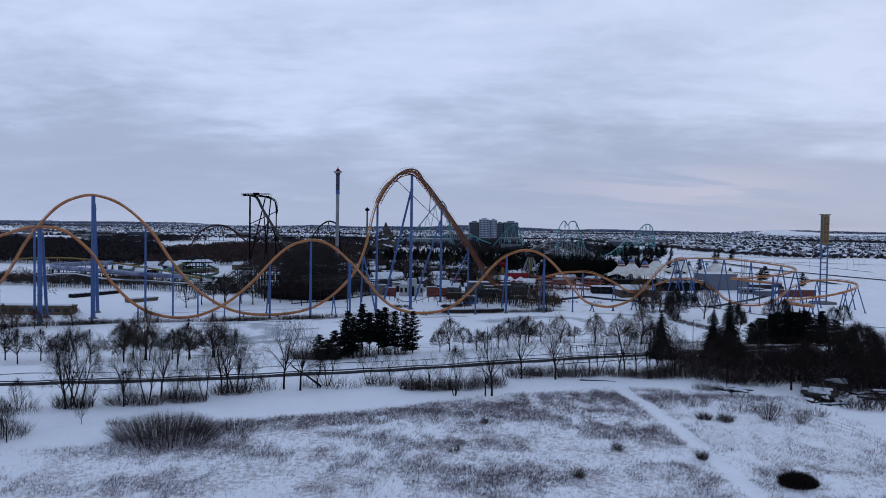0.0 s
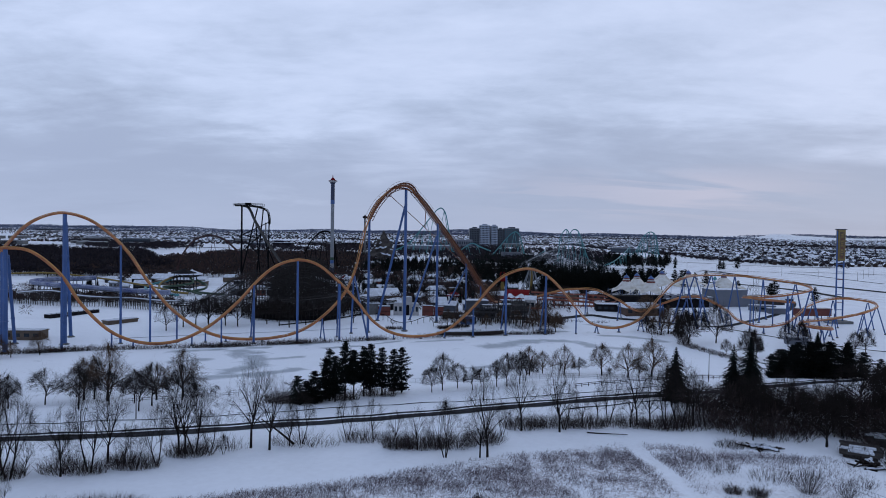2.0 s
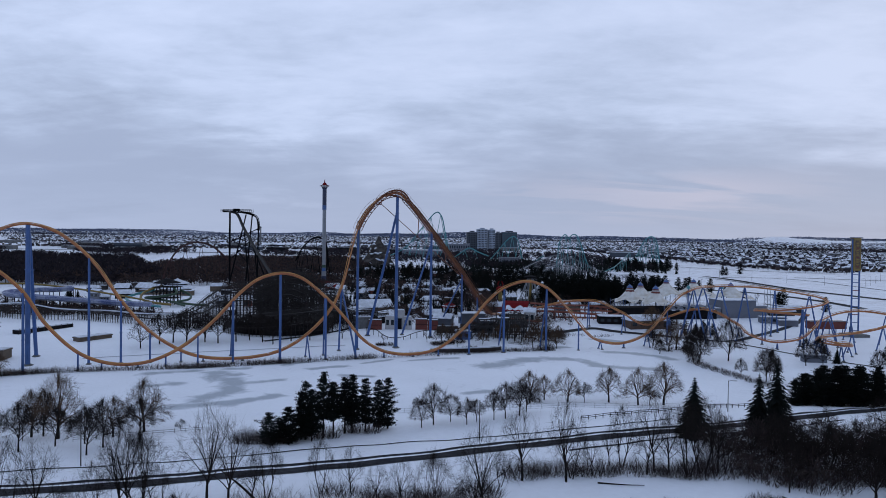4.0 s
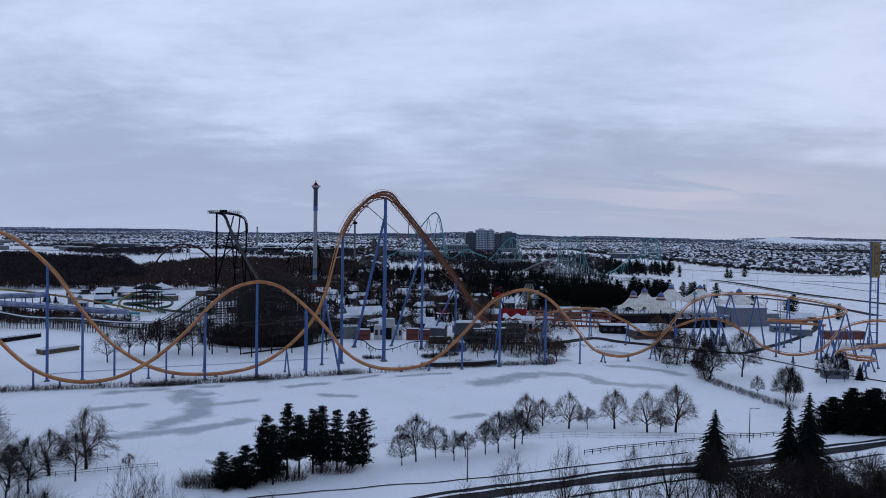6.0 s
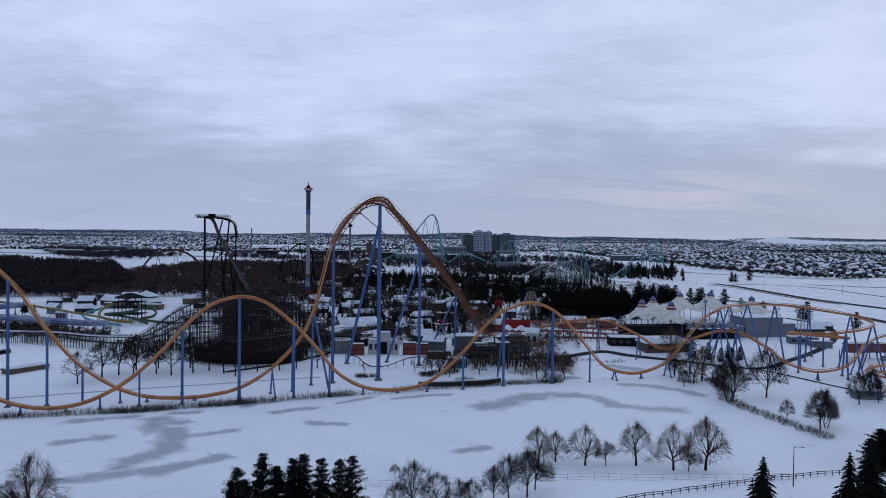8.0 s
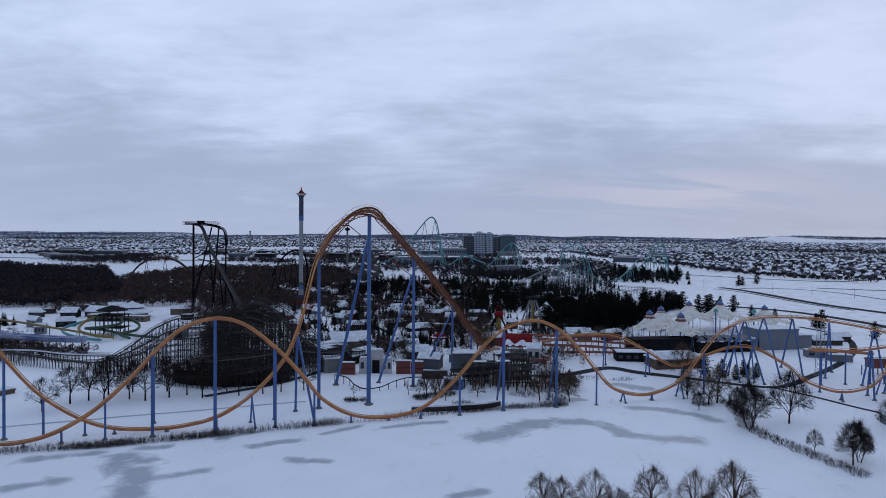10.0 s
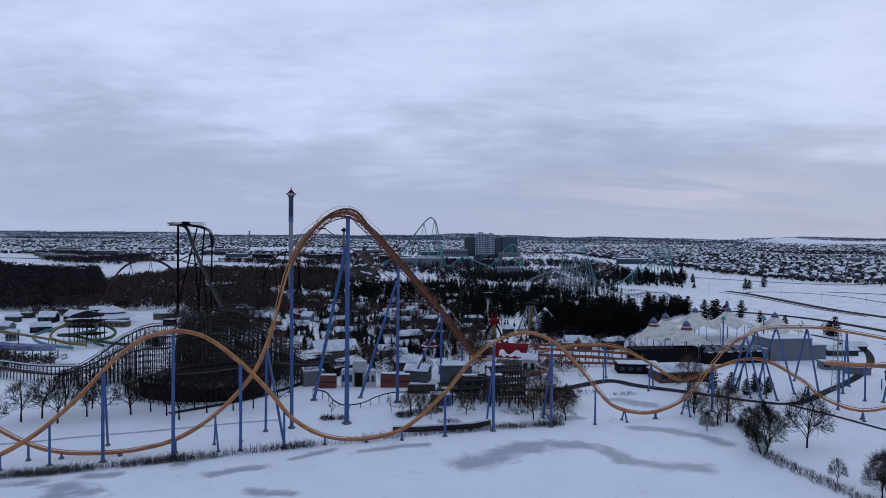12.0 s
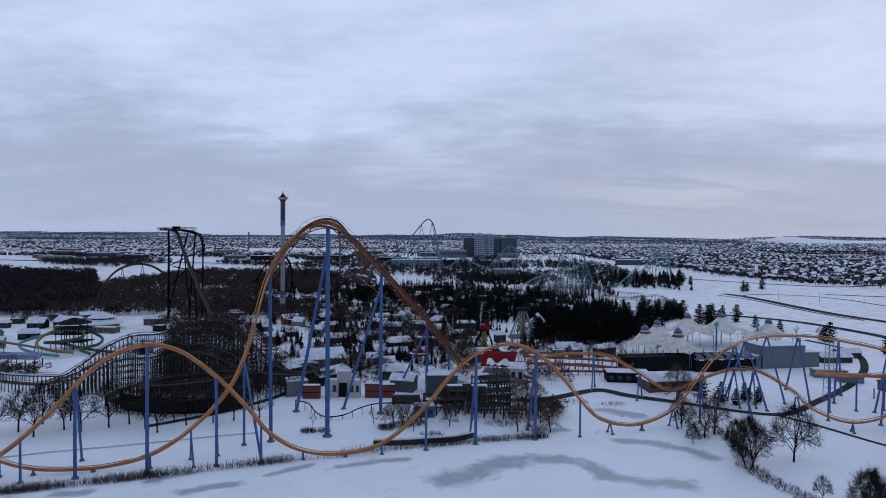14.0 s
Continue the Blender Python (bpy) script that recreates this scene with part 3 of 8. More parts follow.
column(hyper, (46.9, 7.1, gz(46.9, 7.1)), (48.4, -4.2, 26.5), 0.36)
post(68.2, 0.9, 29, 0.5)
column(hyper, (66.5, 11.5, gz(66.5, 11.5)), (68.0, 1.4, 26.5), 0.36)
post(82.9, 4.4, 13, 0.36)
aframe(93.7, 9, 5, 1.6, 0.3)
post(106, 12.7, 3, 0.5)
aframe(117.6, 17, 7, 2.2, 0.3)
post(129, 22.3, 18, 0.4)
# far turn and helix
for x, y, z, s in ((144, 30, 27, 7), (153, 41, 27.6, 8), (166, 52, 27.4, 8), (181, 57, 27, 8), (195, 53, 26, 7), (205, 38, 24.4, 6), (204, 20, 22.6, 5), (190, 16, 20, 4)):
    aframe(x, y, z, s, 0.4)
for x, y, z in ((176, 24, 17.6), (182, 35.5, 16.2), (193, 37.5, 15.2), (204, 39, 14.4)):
    post(x, y, z, 0.36)
for x, y, z, s in ((100, 64, 17.6, 2.5), (116, 51, 12, 2), (128, 42, 8, 1.5), (136.5, 42, 12.4, 3), (149.4, 43, 16, 5), (157, 43.5, 15.4, 5), (167, 31, 9, 2), (176, 11, 4.4, 1.5), (198, 20, 10, 2.5), (212, 33, 14, 4), (226, 38.5, 16, 4), (238, 28, 16, 4),
                   (234, 15, 14.8, 4), (222, 7, 12.4, 3), (206, 2, 10.2, 2.5), (190, -3, 8.9, 2), (184, -10, 8.2, 2), (189, -18, 7.5, 2), (198, -8, 6.6, 2)):
    aframe(x, y, z, s, 0.3, low_line)
# chain lift walkway beside the rails, and railings over the crest
lift = [p for p in out_line[: int(150 / 1.25)] if p.z > 9]
frames = bank_frames(lift)
for k in (-1, 1):
    walk_way = Mesh()
    for (p, (d, s, u)), (q, (d2, s2, u2)) in zip(zip(lift, frames), zip(lift[1:], frames[1:])):
        a, b = p + s * k * 1.05 - u * 0.25, p + s * k * 1.85 - u * 0.25
        c, e = q + s2 * k * 1.85 - u2 * 0.25, q + s2 * k * 1.05 - u2 * 0.25
        walk_way.add([a, b, c, e, a - u * 0.12, b - u * 0.12, c - u2 * 0.12, e - u2 * 0.12], [(0, 1, 2, 3), (7, 6, 5, 4), (1, 5, 6, 2), (0, 3, 7, 4)])
    part("lift_walkway", walk_way, RUST, hyper, "rust-orange lift walkway")
    rail = Mesh().tube([p + s * k * 1.85 + u * 0.85 for p, (d, s, u) in zip(lift, frames)], 0.05, 4)
    for p, (d, s, u) in list(zip(lift, frames))[::2]:
        rail.bar(p + s * k * 1.85 - u * 0.25, p + s * k * 1.85 + u * 0.85, 0.045, 0.045, 4)
    part("handrail", rail, RUST, hyper)
# the chain trough between the rails and a shallow truss that stiffens the climb
trough, truss = Mesh(), Mesh()
for i, ((p, (d, s, u)), (q, (d2, s2, u2))) in enumerate(zip(zip(lift, frames), zip(lift[1:], frames[1:]))):
    a = [p + s * k - u * h for k, h in ((-0.5, 0.12), (0.5, 0.12), (0.5, 0.7), (-0.5, 0.7))]
    b = [q + s2 * k - u2 * h for k, h in ((-0.5, 0.12), (0.5, 0.12), (0.5, 0.7), (-0.5, 0.7))]
    trough.add(a + b, [(k, (k + 1) % 4, 4 + (k + 1) % 4, 4 + k) for k in range(4)])
    for k in (-1, 1):
        truss.bar(p + s * k * 1.0 - u * (0.3 if i % 2 else 1.9), q + s2 * k * 1.0 - u2 * (1.9 if i % 2 else 0.3), 0.1, 0.1, 4, False)
        truss.bar(p + s * k * 1.0 - u * 1.9, q + s2 * k * 1.0 - u2 * 1.9, 0.16, 0.16, 4, False)
    if i % 2 == 0:
        truss.bar(p - s - u * 1.9, p + s - u * 1.9, 0.09, 0.09, 4, False)
part("chain_trough", trough, RUST, hyper, "rusty chain trough of the lift")
part("lift_truss", truss, RUST, hyper, "close rust-orange lattice under the lift")
cab = Mesh().box(-8.4, -7.2, 64.6, -6.2, -5.0, 65.0)
for x, y in ((-8.3, -7.1), (-6.3, -7.1), (-6.3, -5.1), (-8.3, -5.1)):
    cab.bar((x, y, 65.0), (x, y, 67.4), 0.11, 0.11, 4)
for z in (65.6, 66.2):
    cab.tube([(-8.3, -7.1, z), (-6.3, -7.1, z), (-6.3, -5.1, z), (-8.3, -5.1, z)], 0.07, 4, True)
part("service_platform", cab, RED_PAINT, hyper, "red service cage hung below the crest")
# a slack evacuation line from the crest to the lift foot
part("stay_cable", Mesh().bar((-6.5, -5, 65), (45, 69, 17), 0.17, 0.17, 5), RUST, hyper)
for x, y, z0, z1 in ((9, 14.6, 50.6, 60.5), (22, 33.4, 38.5, 46), (33, 49, 28.4, 31)):
    part("stay_post", Mesh().bar((x, y, z0), (x + 0.4, y + 0.6, z1), 0.2, 0.2, 5), RUST, hyper)


# ---- pond, roads and paths ----
ICE_STROKES = [([(39, -37), (46, -33), (50, -29)], 5.0), ([(47, -29), (56, -20), (64, -17.5), (71, -19)], 3.4), ([(50, -26), (58, -22)], 4.6), ([(72, -18), (79, -22), (84, -33), (93, -37), (103, -38)], 3.4),
               ([(96, 0.6), (106, -2), (115, -9), (119, -16)], 3.0), ([(-28, -47.5), (-22, -43.5), (-16, -41)], 2.2), ([(-10, -34), (0, -26)], 1.6), ([(8, -27), (19, -22), (27, -19.5)], 1.8), ([(-59, -50), (-52, -48)], 2.0),
               ([(70, 12), (79, 13.5)], 3.0), ([(99, 40), (109, 33)], 4.0), ([(-62, -58), (-58, -65), (-50, -73), (-46.5, -86), (-52, -98)], 4.2), ([(-49, -75), (-41, -71), (-35, -67.5)], 2.2), ([(-60, -57), (-53, -61)], 3.4),
               ([(-77, -81), (-68, -76)], 2.6), ([(-84, -60), (-69, -54)], 2.4), ([(-15.5, -57), (-11.5, -60)], 1.9), ([(-8, -59), (-4, -60)], 1.8), ([(-40, -40), (-30, -32)], 1.8), ([(-70, -112), (-42, -101), (-31, -92)], 3.0), ([(30, -84), (37, -81)], 2.0)]


def stroke_cover(x, y):
    best = np.zeros(x.shape)
    for line, w in ICE_STROKES:
        for (ax, ay), (bx, by) in zip(line, line[1:]):
            dx, dy = bx - ax, by - ay
            t = np.clip(((x - ax) * dx + (y - ay) * dy) / (dx * dx + dy * dy), 0, 1)
            d = np.hypot(x - ax - t * dx, y - ay - t * dy)
            best = np.maximum(best, 0.6 * np.exp(-((d / (1.15 * w)) ** 2)))
    return best


def frozen_pond():
    xs, ys = np.arange(-252, 142, 2.0), np.arange(-200, 50, 2.0)
    X, Y = np.meshgrid(xs, ys)
    keep = pond_distance(X, Y) < 6
    idx = np.arange(X.size).reshape(X.shape)
    quads = np.stack([idx[:-1, :-1], idx[:-1, 1:], idx[1:, 1:], idx[1:, :-1]], -1)[keep[:-1, :-1] & keep[1:, 1:]].reshape(-1, 4)
    used = np.unique(quads)
    back_to = np.zeros(X.size, int)
    back_to[used] = np.arange(len(used))
    xy = np.stack([X.ravel()[used], Y.ravel()[used]], -1)
    me = bpy.data.meshes.new("frozen_pond")
    me.from_pydata([(x, y, 0.10) for x, y in xy], [], back_to[quads].tolist())
    at = me.attributes.new("bare_ice", "FLOAT", "POINT")
    at.data.foreach_set("value", stroke_cover(xy[:, 0], xy[:, 1]).astype(np.float32))
    me.materials.append(POND_SNOW)
    tagged(new("water", me), "frozen pond under drifted snow with bare grey ice patches", "pond", kind="structure")


frozen_pond()
ROAD = [(-330, -252), (-200, -217), (-84, -186.5), (-45, -178.5), (-22, -171.5), (8, -161.8), (36.5, -150.5), (65, -139.5), (93, -130.8), (123, -118.5), (160, -104), (260, -66), (420, -20)]
ribbon("road", ROAD, 5.6, ASPHALT, "two-lane asphalt road with slushy snow between its wheel tracks", "road", 0.09)
ribbon("snow_strip", [(x - 0.3, y + 0.9) for x, y in ROAD], 0.8, SNOW, "strip of slush along the middle of the road", "snow", 0.13)
ribbon("kerb_path", [(-200, -204), (-91, -176.5), (-62, -171), (-25, -161.4), (-3, -153.4), (37, -142.4), (66, -131), (84, -124)], 0.5, PATH_DARK, "narrow cleared path beside the road", "path", 0.08)
ribbon("verge_ditch", [(50, -153), (75, -143), (100, -135), (130, -123)], 0.8, PATH_DARK, "dark ditch along the road verge", "ditch", 0.07)


def rail_fence(points, height, label, post_every=2.6, rails=(0.55, 1.0), r=0.06, mat=None, group="fences"):
    """Posts and rails along the ground."""
    line = spline([(x, y, 0) for x, y in points], post_every)
    owner = thing("fence", (0, 0, 0), label, "fence", group)
    tops = []
    for p in line:
        z = gz(p.x, p.y)
        part("post", Mesh().bar((p.x, p.y, z - 0.3), (p.x, p.y, z + height), r, r, 5), mat or TIMBER, owner)
        tops.append((p.x, p.y, z))
    for h in rails:
        part("rail", Mesh().tube([(x, y, z + h) for x, y, z in tops], r * 0.8, 4), mat or TIMBER, owner)
    return owner


rail_fence([(58, -127), (80, -119), (107, -108), (120, -103.5)], 1.15, "dark timber guard rail along the road", 2.2, (0.6, 1.05), 0.1)
rail_fence([(8, -111), (28, -109.5), (55, -111.5), (83, -112), (104, -111)], 1.5, "thin wire fence along the pond bank", 3.0, (0.2, 0.75, 1.45), 0.035, SILVER)
rail_fence([(82, -196), (89, -205), (94, -214), (92, -232)], 1.3, "thin wire fence beside the brush pile", 3.0, (0.6, 1.25), 0.03, SILVER)
rail_fence([(-66, -143), (-50, -136), (-36, -131)], 1.2, "low timber fence on the pond bank", 2.5, (0.5, 1.0), 0.05)


def street_lamp(x, y, h, arm, turn, label):
    o = thing("street_lamp", (x, y, gz(x, y)), label, "street lamp", "street lamps", turn)
    part("pole", Mesh().bar((0, 0, -0.3), (0, 0, h), 0.13, 0.07, 6), TIMBER, o)
    if arm:
        part("arm", Mesh().tube([(0, 0, h - 0.1), (arm * 0.5, 0, h + 0.05), (arm, 0, h + 0.02)], 0.06, 5), TIMBER, o)
        part("lamp_head", Mesh().box(arm - 0.1, -0.16, h - 0.09, arm + 0.75, 0.16, h + 0.07), SILVER, o)


street_lamp(101, -115.5, 8.6, 1.6, 0, "tall steel street lamp with one arm")
street_lamp(-51, -167.4, 10.0, 0, 0, "bare steel lamp pole beside the road")
street_lamp(30.5, -146, 9.2, 0, 0, "bare steel lamp pole beside the road")
street_lamp(250, 300, 9, 1.5, 40, "street lamp on the snowy field")


# ---- vegetation ----
def bare_tree_meshes(seed, height, reach=0.3, stems=1, start=0.22, droop=0.0, thick=1.0, fine=1.0, twig=0.0165):
    """A leafless tree: limbs that curve up and out to fill a domed crown, forking down to a haze of thin twigs near its surface."""
    rng = random.Random(seed)
    trunk, crown = Mesh(), Mesh()
    base, rr, rz = height * start, height * reach, height * (1 - start) * 0.5
    heart = Vector((0, 0, base + rz * 0.35))
    lobes = [rng.uniform(0.82, 1.12) for _ in range(9)]

    def shell(a, c, k):
        """A point at the share k of the way from the crown's heart to its surface."""
        f = math.sqrt(max(0.0, 1 - c * c)) * lobes[int(a / 0.698) % 9]
        return heart + Vector((rr * f * math.cos(a), rr * f * math.sin(a), rz * 1.66 * c - droop * height * f * f * k)) * k

    def limb(a, b, ra, rb, sides, rise, bits, into):
        """A limb that leaves steeply and bends towards its end."""
        pull = a.lerp(b, 0.45) + Vector((rng.gauss(0, 0.3), rng.gauss(0, 0.3), 1)) * (b - a).length * rise
        pts = [a * (1 - t) ** 2 + pull * 2 * t * (1 - t) + b * t * t for t in (i / bits for i in range(bits + 1))]
        for i in range(bits):
            r0, r1 = ra + (rb - ra) * i / bits, ra + (rb - ra) * (i + 1) / bits
            into.bar(pts[i], pts[i + 1], max(r0, 0.02), max(r1, 0.014), sides, False)
        return pts

    def sprig(a, b):
        w = (b - a).cross(Vector((rng.gauss(0, 1), rng.gauss(0, 1), rng.gauss(0, 1)))).normalized() * twig
        crown.add([a - w, a + w, b], [(0, 1, 2)])

    for s in range(stems):
        turn = 6.283 * s / stems + rng.uniform(-0.4, 0.4)
        off = Vector((math.cos(turn), math.sin(turn), 0)) * (0 if stems == 1 else height * 0.035)
        lean = Vector((math.cos(turn), math.sin(turn), 0)) * (rr * (0.05 if stems == 1 else 0.42))
        r0 = thick * height * 0.0155 / (1 if stems == 1 else 1.35)
        foot, fork = off * 0.6 + Vector((0, 0, -0.4)), off + lean * 0.35 + Vector((0, 0, base * rng.uniform(0.9, 1.1)))
        trunk.bar(foot, fork, r0 * 1.25, r0 * 0.9, 7)
        top = shell(turn, 0.85 if stems == 1 else 0.6, 0.72)
        leader = limb(fork, top, r0 * 0.85, r0 * 0.2, 5, 0.12, 5, trunk)
        n = max(4, int((10 if stems == 1 else 7) * fine))
        for k in range(n):
            a = turn + (k * 2.399 if stems == 1 else rng.uniform(-1.5, 1.5))
            c = rng.uniform(0.14, 0.97)
            origin = leader[min(3, int(c * 3.4))].lerp(fork, rng.uniform(0.2, 0.8))
            tip = shell(a, c, rng.uniform(0.62, 0.8))
            bough = limb(origin, tip, r0 * 0.5, r0 * 0.14, 4, 0.16 - droop * 0.3, 4, crown)
            for j in range(int(8 * fine)):
                q = bough[rng.choice((1, 2, 2, 3, 3, 4))].lerp(bough[rng.choice((2, 3, 4))], rng.random() * 0.6)
                a2, c2 = a + rng.gauss(0, 0.42), max(0.04, min(1.0, c + rng.gauss(0, 0.25)))
                arm = limb(q, shell(a2, c2, rng.uniform(0.8, 0.95)), r0 * 0.16, r0 * 0.05, 3, 0.08 - droop * 0.5, 3, crown)
                for _ in range(int(9 * fine)):
                    e = arm[rng.choice((1, 2, 2, 3))].lerp(arm[3], rng.random() * 0.7)
                    f = shell(a2 + rng.gauss(0, 0.24), max(0.0, min(1.0, c2 + rng.gauss(0, 0.16))), rng.uniform(0.9, 1.08))
                    sprig(e, f)
                    for _ in range(3):
                        g = e.lerp(f, rng.uniform(0.25, 0.8))
                        d = (f - e) * rng.uniform(0.35, 0.65)
                        sprig(g, g + d + Vector((rng.gauss(0, 1), rng.gauss(0, 1), rng.gauss(0.25, 0.6) - droop * 3)) * d.length * 0.5)
    return trunk, crown


def bare_tree(name, seed, height, mat, label, group, **shape):
    trunk, crown = bare_tree_meshes(seed, height, **shape)
    o = thing(name, (0, 0, -60), label, "tree", group)
    part("trunk", trunk, BARK, o)
    part("crown", crown, mat, o)
    return o


def plant(models, spots, rng, size=(0.85, 1.15), sink=0.0):
    """One tree at each spot, from the models in turn, each with its own turn and size. The first spots take the models themselves."""
    fresh = list(models)
    for x, y, *s in spots:
        k = rng.uniform(*size) * (s[0] if s else 1.0)
        m = pose(x, y, gz(x, y) - sink, 0, 0, rng.uniform(0, 360))
        ob = fresh.pop(0) if fresh else rng.choice(models)
        if ob.get("planted"):
            ob = copy_thing(ob, m)
        else:
            ob["planted"] = 1
            ob.matrix_basis = m
        ob.scale = (k, k, k * rng.uniform(0.94, 1.06))


rng = random.Random(11)
roadside = [bare_tree("bare_tree", 30 + i, 14.5, BARK, "tall leafless tree with fine upright branches beside the road", "roadside trees", reach=w, stems=s, start=0.2, thick=0.85, fine=0.85, twig=0.014) for i, (s, w) in enumerate(((1, 0.34), (2, 0.36), (3, 0.40), (1, 0.29)))]
plant(roadside, [(-57.5, -207.4, 0.93), (-55.6, -205.9, 1.08), (-57.9, -205.1, 1.08), (-53.5, -204.7, 0.45), (-46.8, -205.3, 0.86), (-43.1, -202.5, 1.05), (-42.4, -197.6, 0.98), (-38.9, -198.2, 0.52), (-32.8, -198.2, 0.74), (-31.4, -191.7, 1.05), (-30.0, -191.9, 1.03), (-28.6, -190.6, 1.0),
                 (-18.6, -187.3, 1.16), (-14.6, -188.2, 1.12), (-49.0, -217.2, 0.27), (-25.7, -190.7, 0.55), (-22.6, -192.0, 0.28), (-9.1, -184.2, 0.76), (-11.2, -185.6, 0.66), (-0.1, -180.4, 0.63), (5.2, -179.6, 0.6), (20.6, -191.2, 0.72), (28.9, -190.5, 1.08), (27.4, -190.8, 0.78), (15, -187, 0.6),
                 (10.6, -186, 0.55), (37.5, -172.5, 1.0), (46.0, -172.6, 1.05), (47.5, -170.5, 0.8), (59.0, -163.6, 0.92), (56.7, -162.6, 0.5), (65.0, -165.9, 1.05), (68, -166, 0.9), (71, -168.5, 0.95), (74.5, -167, 1.05), (63, -168, 0.7), (78, -166, 0.9), (52, -168, 0.5), (33, -176, 0.5), (-47, -204, 0.5), (-36, -200, 0.5),
                 (-66, -209, 0.4), (-84, -214, 0.5), (-98, -218, 0.6), (-76, -226, 0.5), (-55, -229.3, 0.42), (-57, -227, 0.42), (-60.7, -222, 0.4), (-58, -231, 0.4)], rng, (0.97, 1.04))
round_trees = [bare_tree("bare_tree", 50 + i, 9.6, BARK, "round-crowned leafless tree with dense dark twigs on the snowy bank", "pond bank trees", reach=w, stems=1, start=0.24, thick=1.1, twig=0.021) for i, w in enumerate((0.42, 0.38, 0.45))]
plant(round_trees, [(-111.9, -142.6, 1.05), (-104.7, -148.2, 1.06), (-101.1, -143.0, 1.03), (-86.0, -144.1, 1.02), (-68.9, -159.1, 1.1), (-76.5, -137.2, 1.15), (-53.6, -160.4, 1.0), (-52.5, -155.6, 1.06), (-48.5, -146.5, 0.98), (-79.1, -141.2, 0.5), (-92, -150, 0.95), (-120, -152, 1.1), (-64.5, -153, 0.9), (-59, -151, 0.9),
                    (16.7, -136.5, 0.7), (19.6, -133.7, 0.97), (23.9, -130.5, 0.72), (28.0, -132.9, 0.72), (38.3, -126.5, 0.95), (35.2, -128, 0.75), (42.3, -123.7, 1.0), (44.6, -119, 0.85), (65.5, -94.6, 0.65), (30.6, -130, 0.6), (-45, -131, 0.3), (14, -104, 0.3), (84, -100, 0.7), (-130, -158, 1.1)], rng, (0.97, 1.04))
willows = [bare_tree("willow_tree", 70 + i, 11.0, WILLOW, "broad leafless willow with a warm brown haze of twigs", "willows", reach=w, stems=1, start=0.2, droop=0.10, thick=1.6, twig=0.022) for i, w in enumerate((0.44, 0.48))]
plant(willows, [(48.5, -95.8, 0.82), (-53.7, -132.5, 1.05), (53.5, -91.9, 0.78), (60.4, -94.4, 0.8), (73.2, -94, 0.9), (81.1, -98, 1.1), (88.7, -98.4, 1.15), (-58.9, -137.9, 1.03), (-71.8, -139.1, 1.18), (-79, -138, 1.0), (72.2, 31.2, 1.1), (68, 28, 0.95), (128.7, 44.4, 1.2), (70, 15, 0.95), (74, 9, 0.8), (124.5, 5.9, 1.2), (129, 9, 1.05), (26, 12, 0.9), (21, 10, 0.75), (30, 15, 0.8), (63, 9.5, 0.95),
                (-155, -69.4, 0.8), (-163, -66, 0.8), (-148, -66, 0.7), (-150, -80, 0.75), (-142, -79, 0.65), (-158, -82, 0.8), (-131, -72, 0.7), (-164, -86, 0.8), (-172, -88, 0.8), (-154, -84, 0.7), (-138, -78, 0.6), (52, 30, 0.8), (56, 22, 0.8), (48, 18, 0.7), (40, 12, 0.6), (78, 30, 0.7), (44, 96, 1.2), (50, 105, 1.1), (122, 21, 0.9)], rng)
bank = [bare_tree("bare_tree", 90 + i, 10.5, BARK, "leafless tree with an open spreading crown on the pond's east bank", "east bank trees", reach=0.38, stems=1 + i, start=0.16, twig=0.024) for i in range(2)]
plant(bank, [(140.9, -20.0, 1.62), (125.3, -25.5, 1.5), (127.5, -23.5, 1.3), (129, -8, 1.0), (138.0, -59.7, 1.25), (140.8, -58, 1.2), (143, -54, 0.7), (152, 35.5, 0.8), (180, -18, 0.9), (168, -30, 1.0), (176, -28, 0.8), (120, 15, 0.7), (118, -2, 0.55), (186, -48, 0.9), (194, -42, 0.8), (134, -48, 0.5)], rng)
# the row of small trees behind the first valley
valley = [bare_tree("bare_tree", 60 + i, 10.0, BARK, "round dark leafless tree on the slope below the timber coaster", "valley trees", reach=0.44, start=0.24, thick=1.3, fine=0.8, twig=0.034) for i in range(3)]
plant(valley, [(-106.4, -17.6, 0.95), (-102.5, -7.8, 1.1), (-98.1, -3.9, 1.05), (-90.5, -8.4, 1.0), (-84.9, -1.2, 0.95), (-78.6, -2.7, 1.0), (-72, 2, 0.95), (-66.9, 5.6, 0.9), (-60, 2, 0.95), (-54.3, -1.9, 0.9), (-53.7, 10.0, 0.8), (-48, 6, 0.85), (-95, 4, 1.0), (-88, 8, 1.0), (-40, 9, 0.8), (-34, 12, 0.85), (-76, 10, 0.95), (-64, 14, 0.95), (-26, 15, 0.8)], rng, (1.2, 1.4))


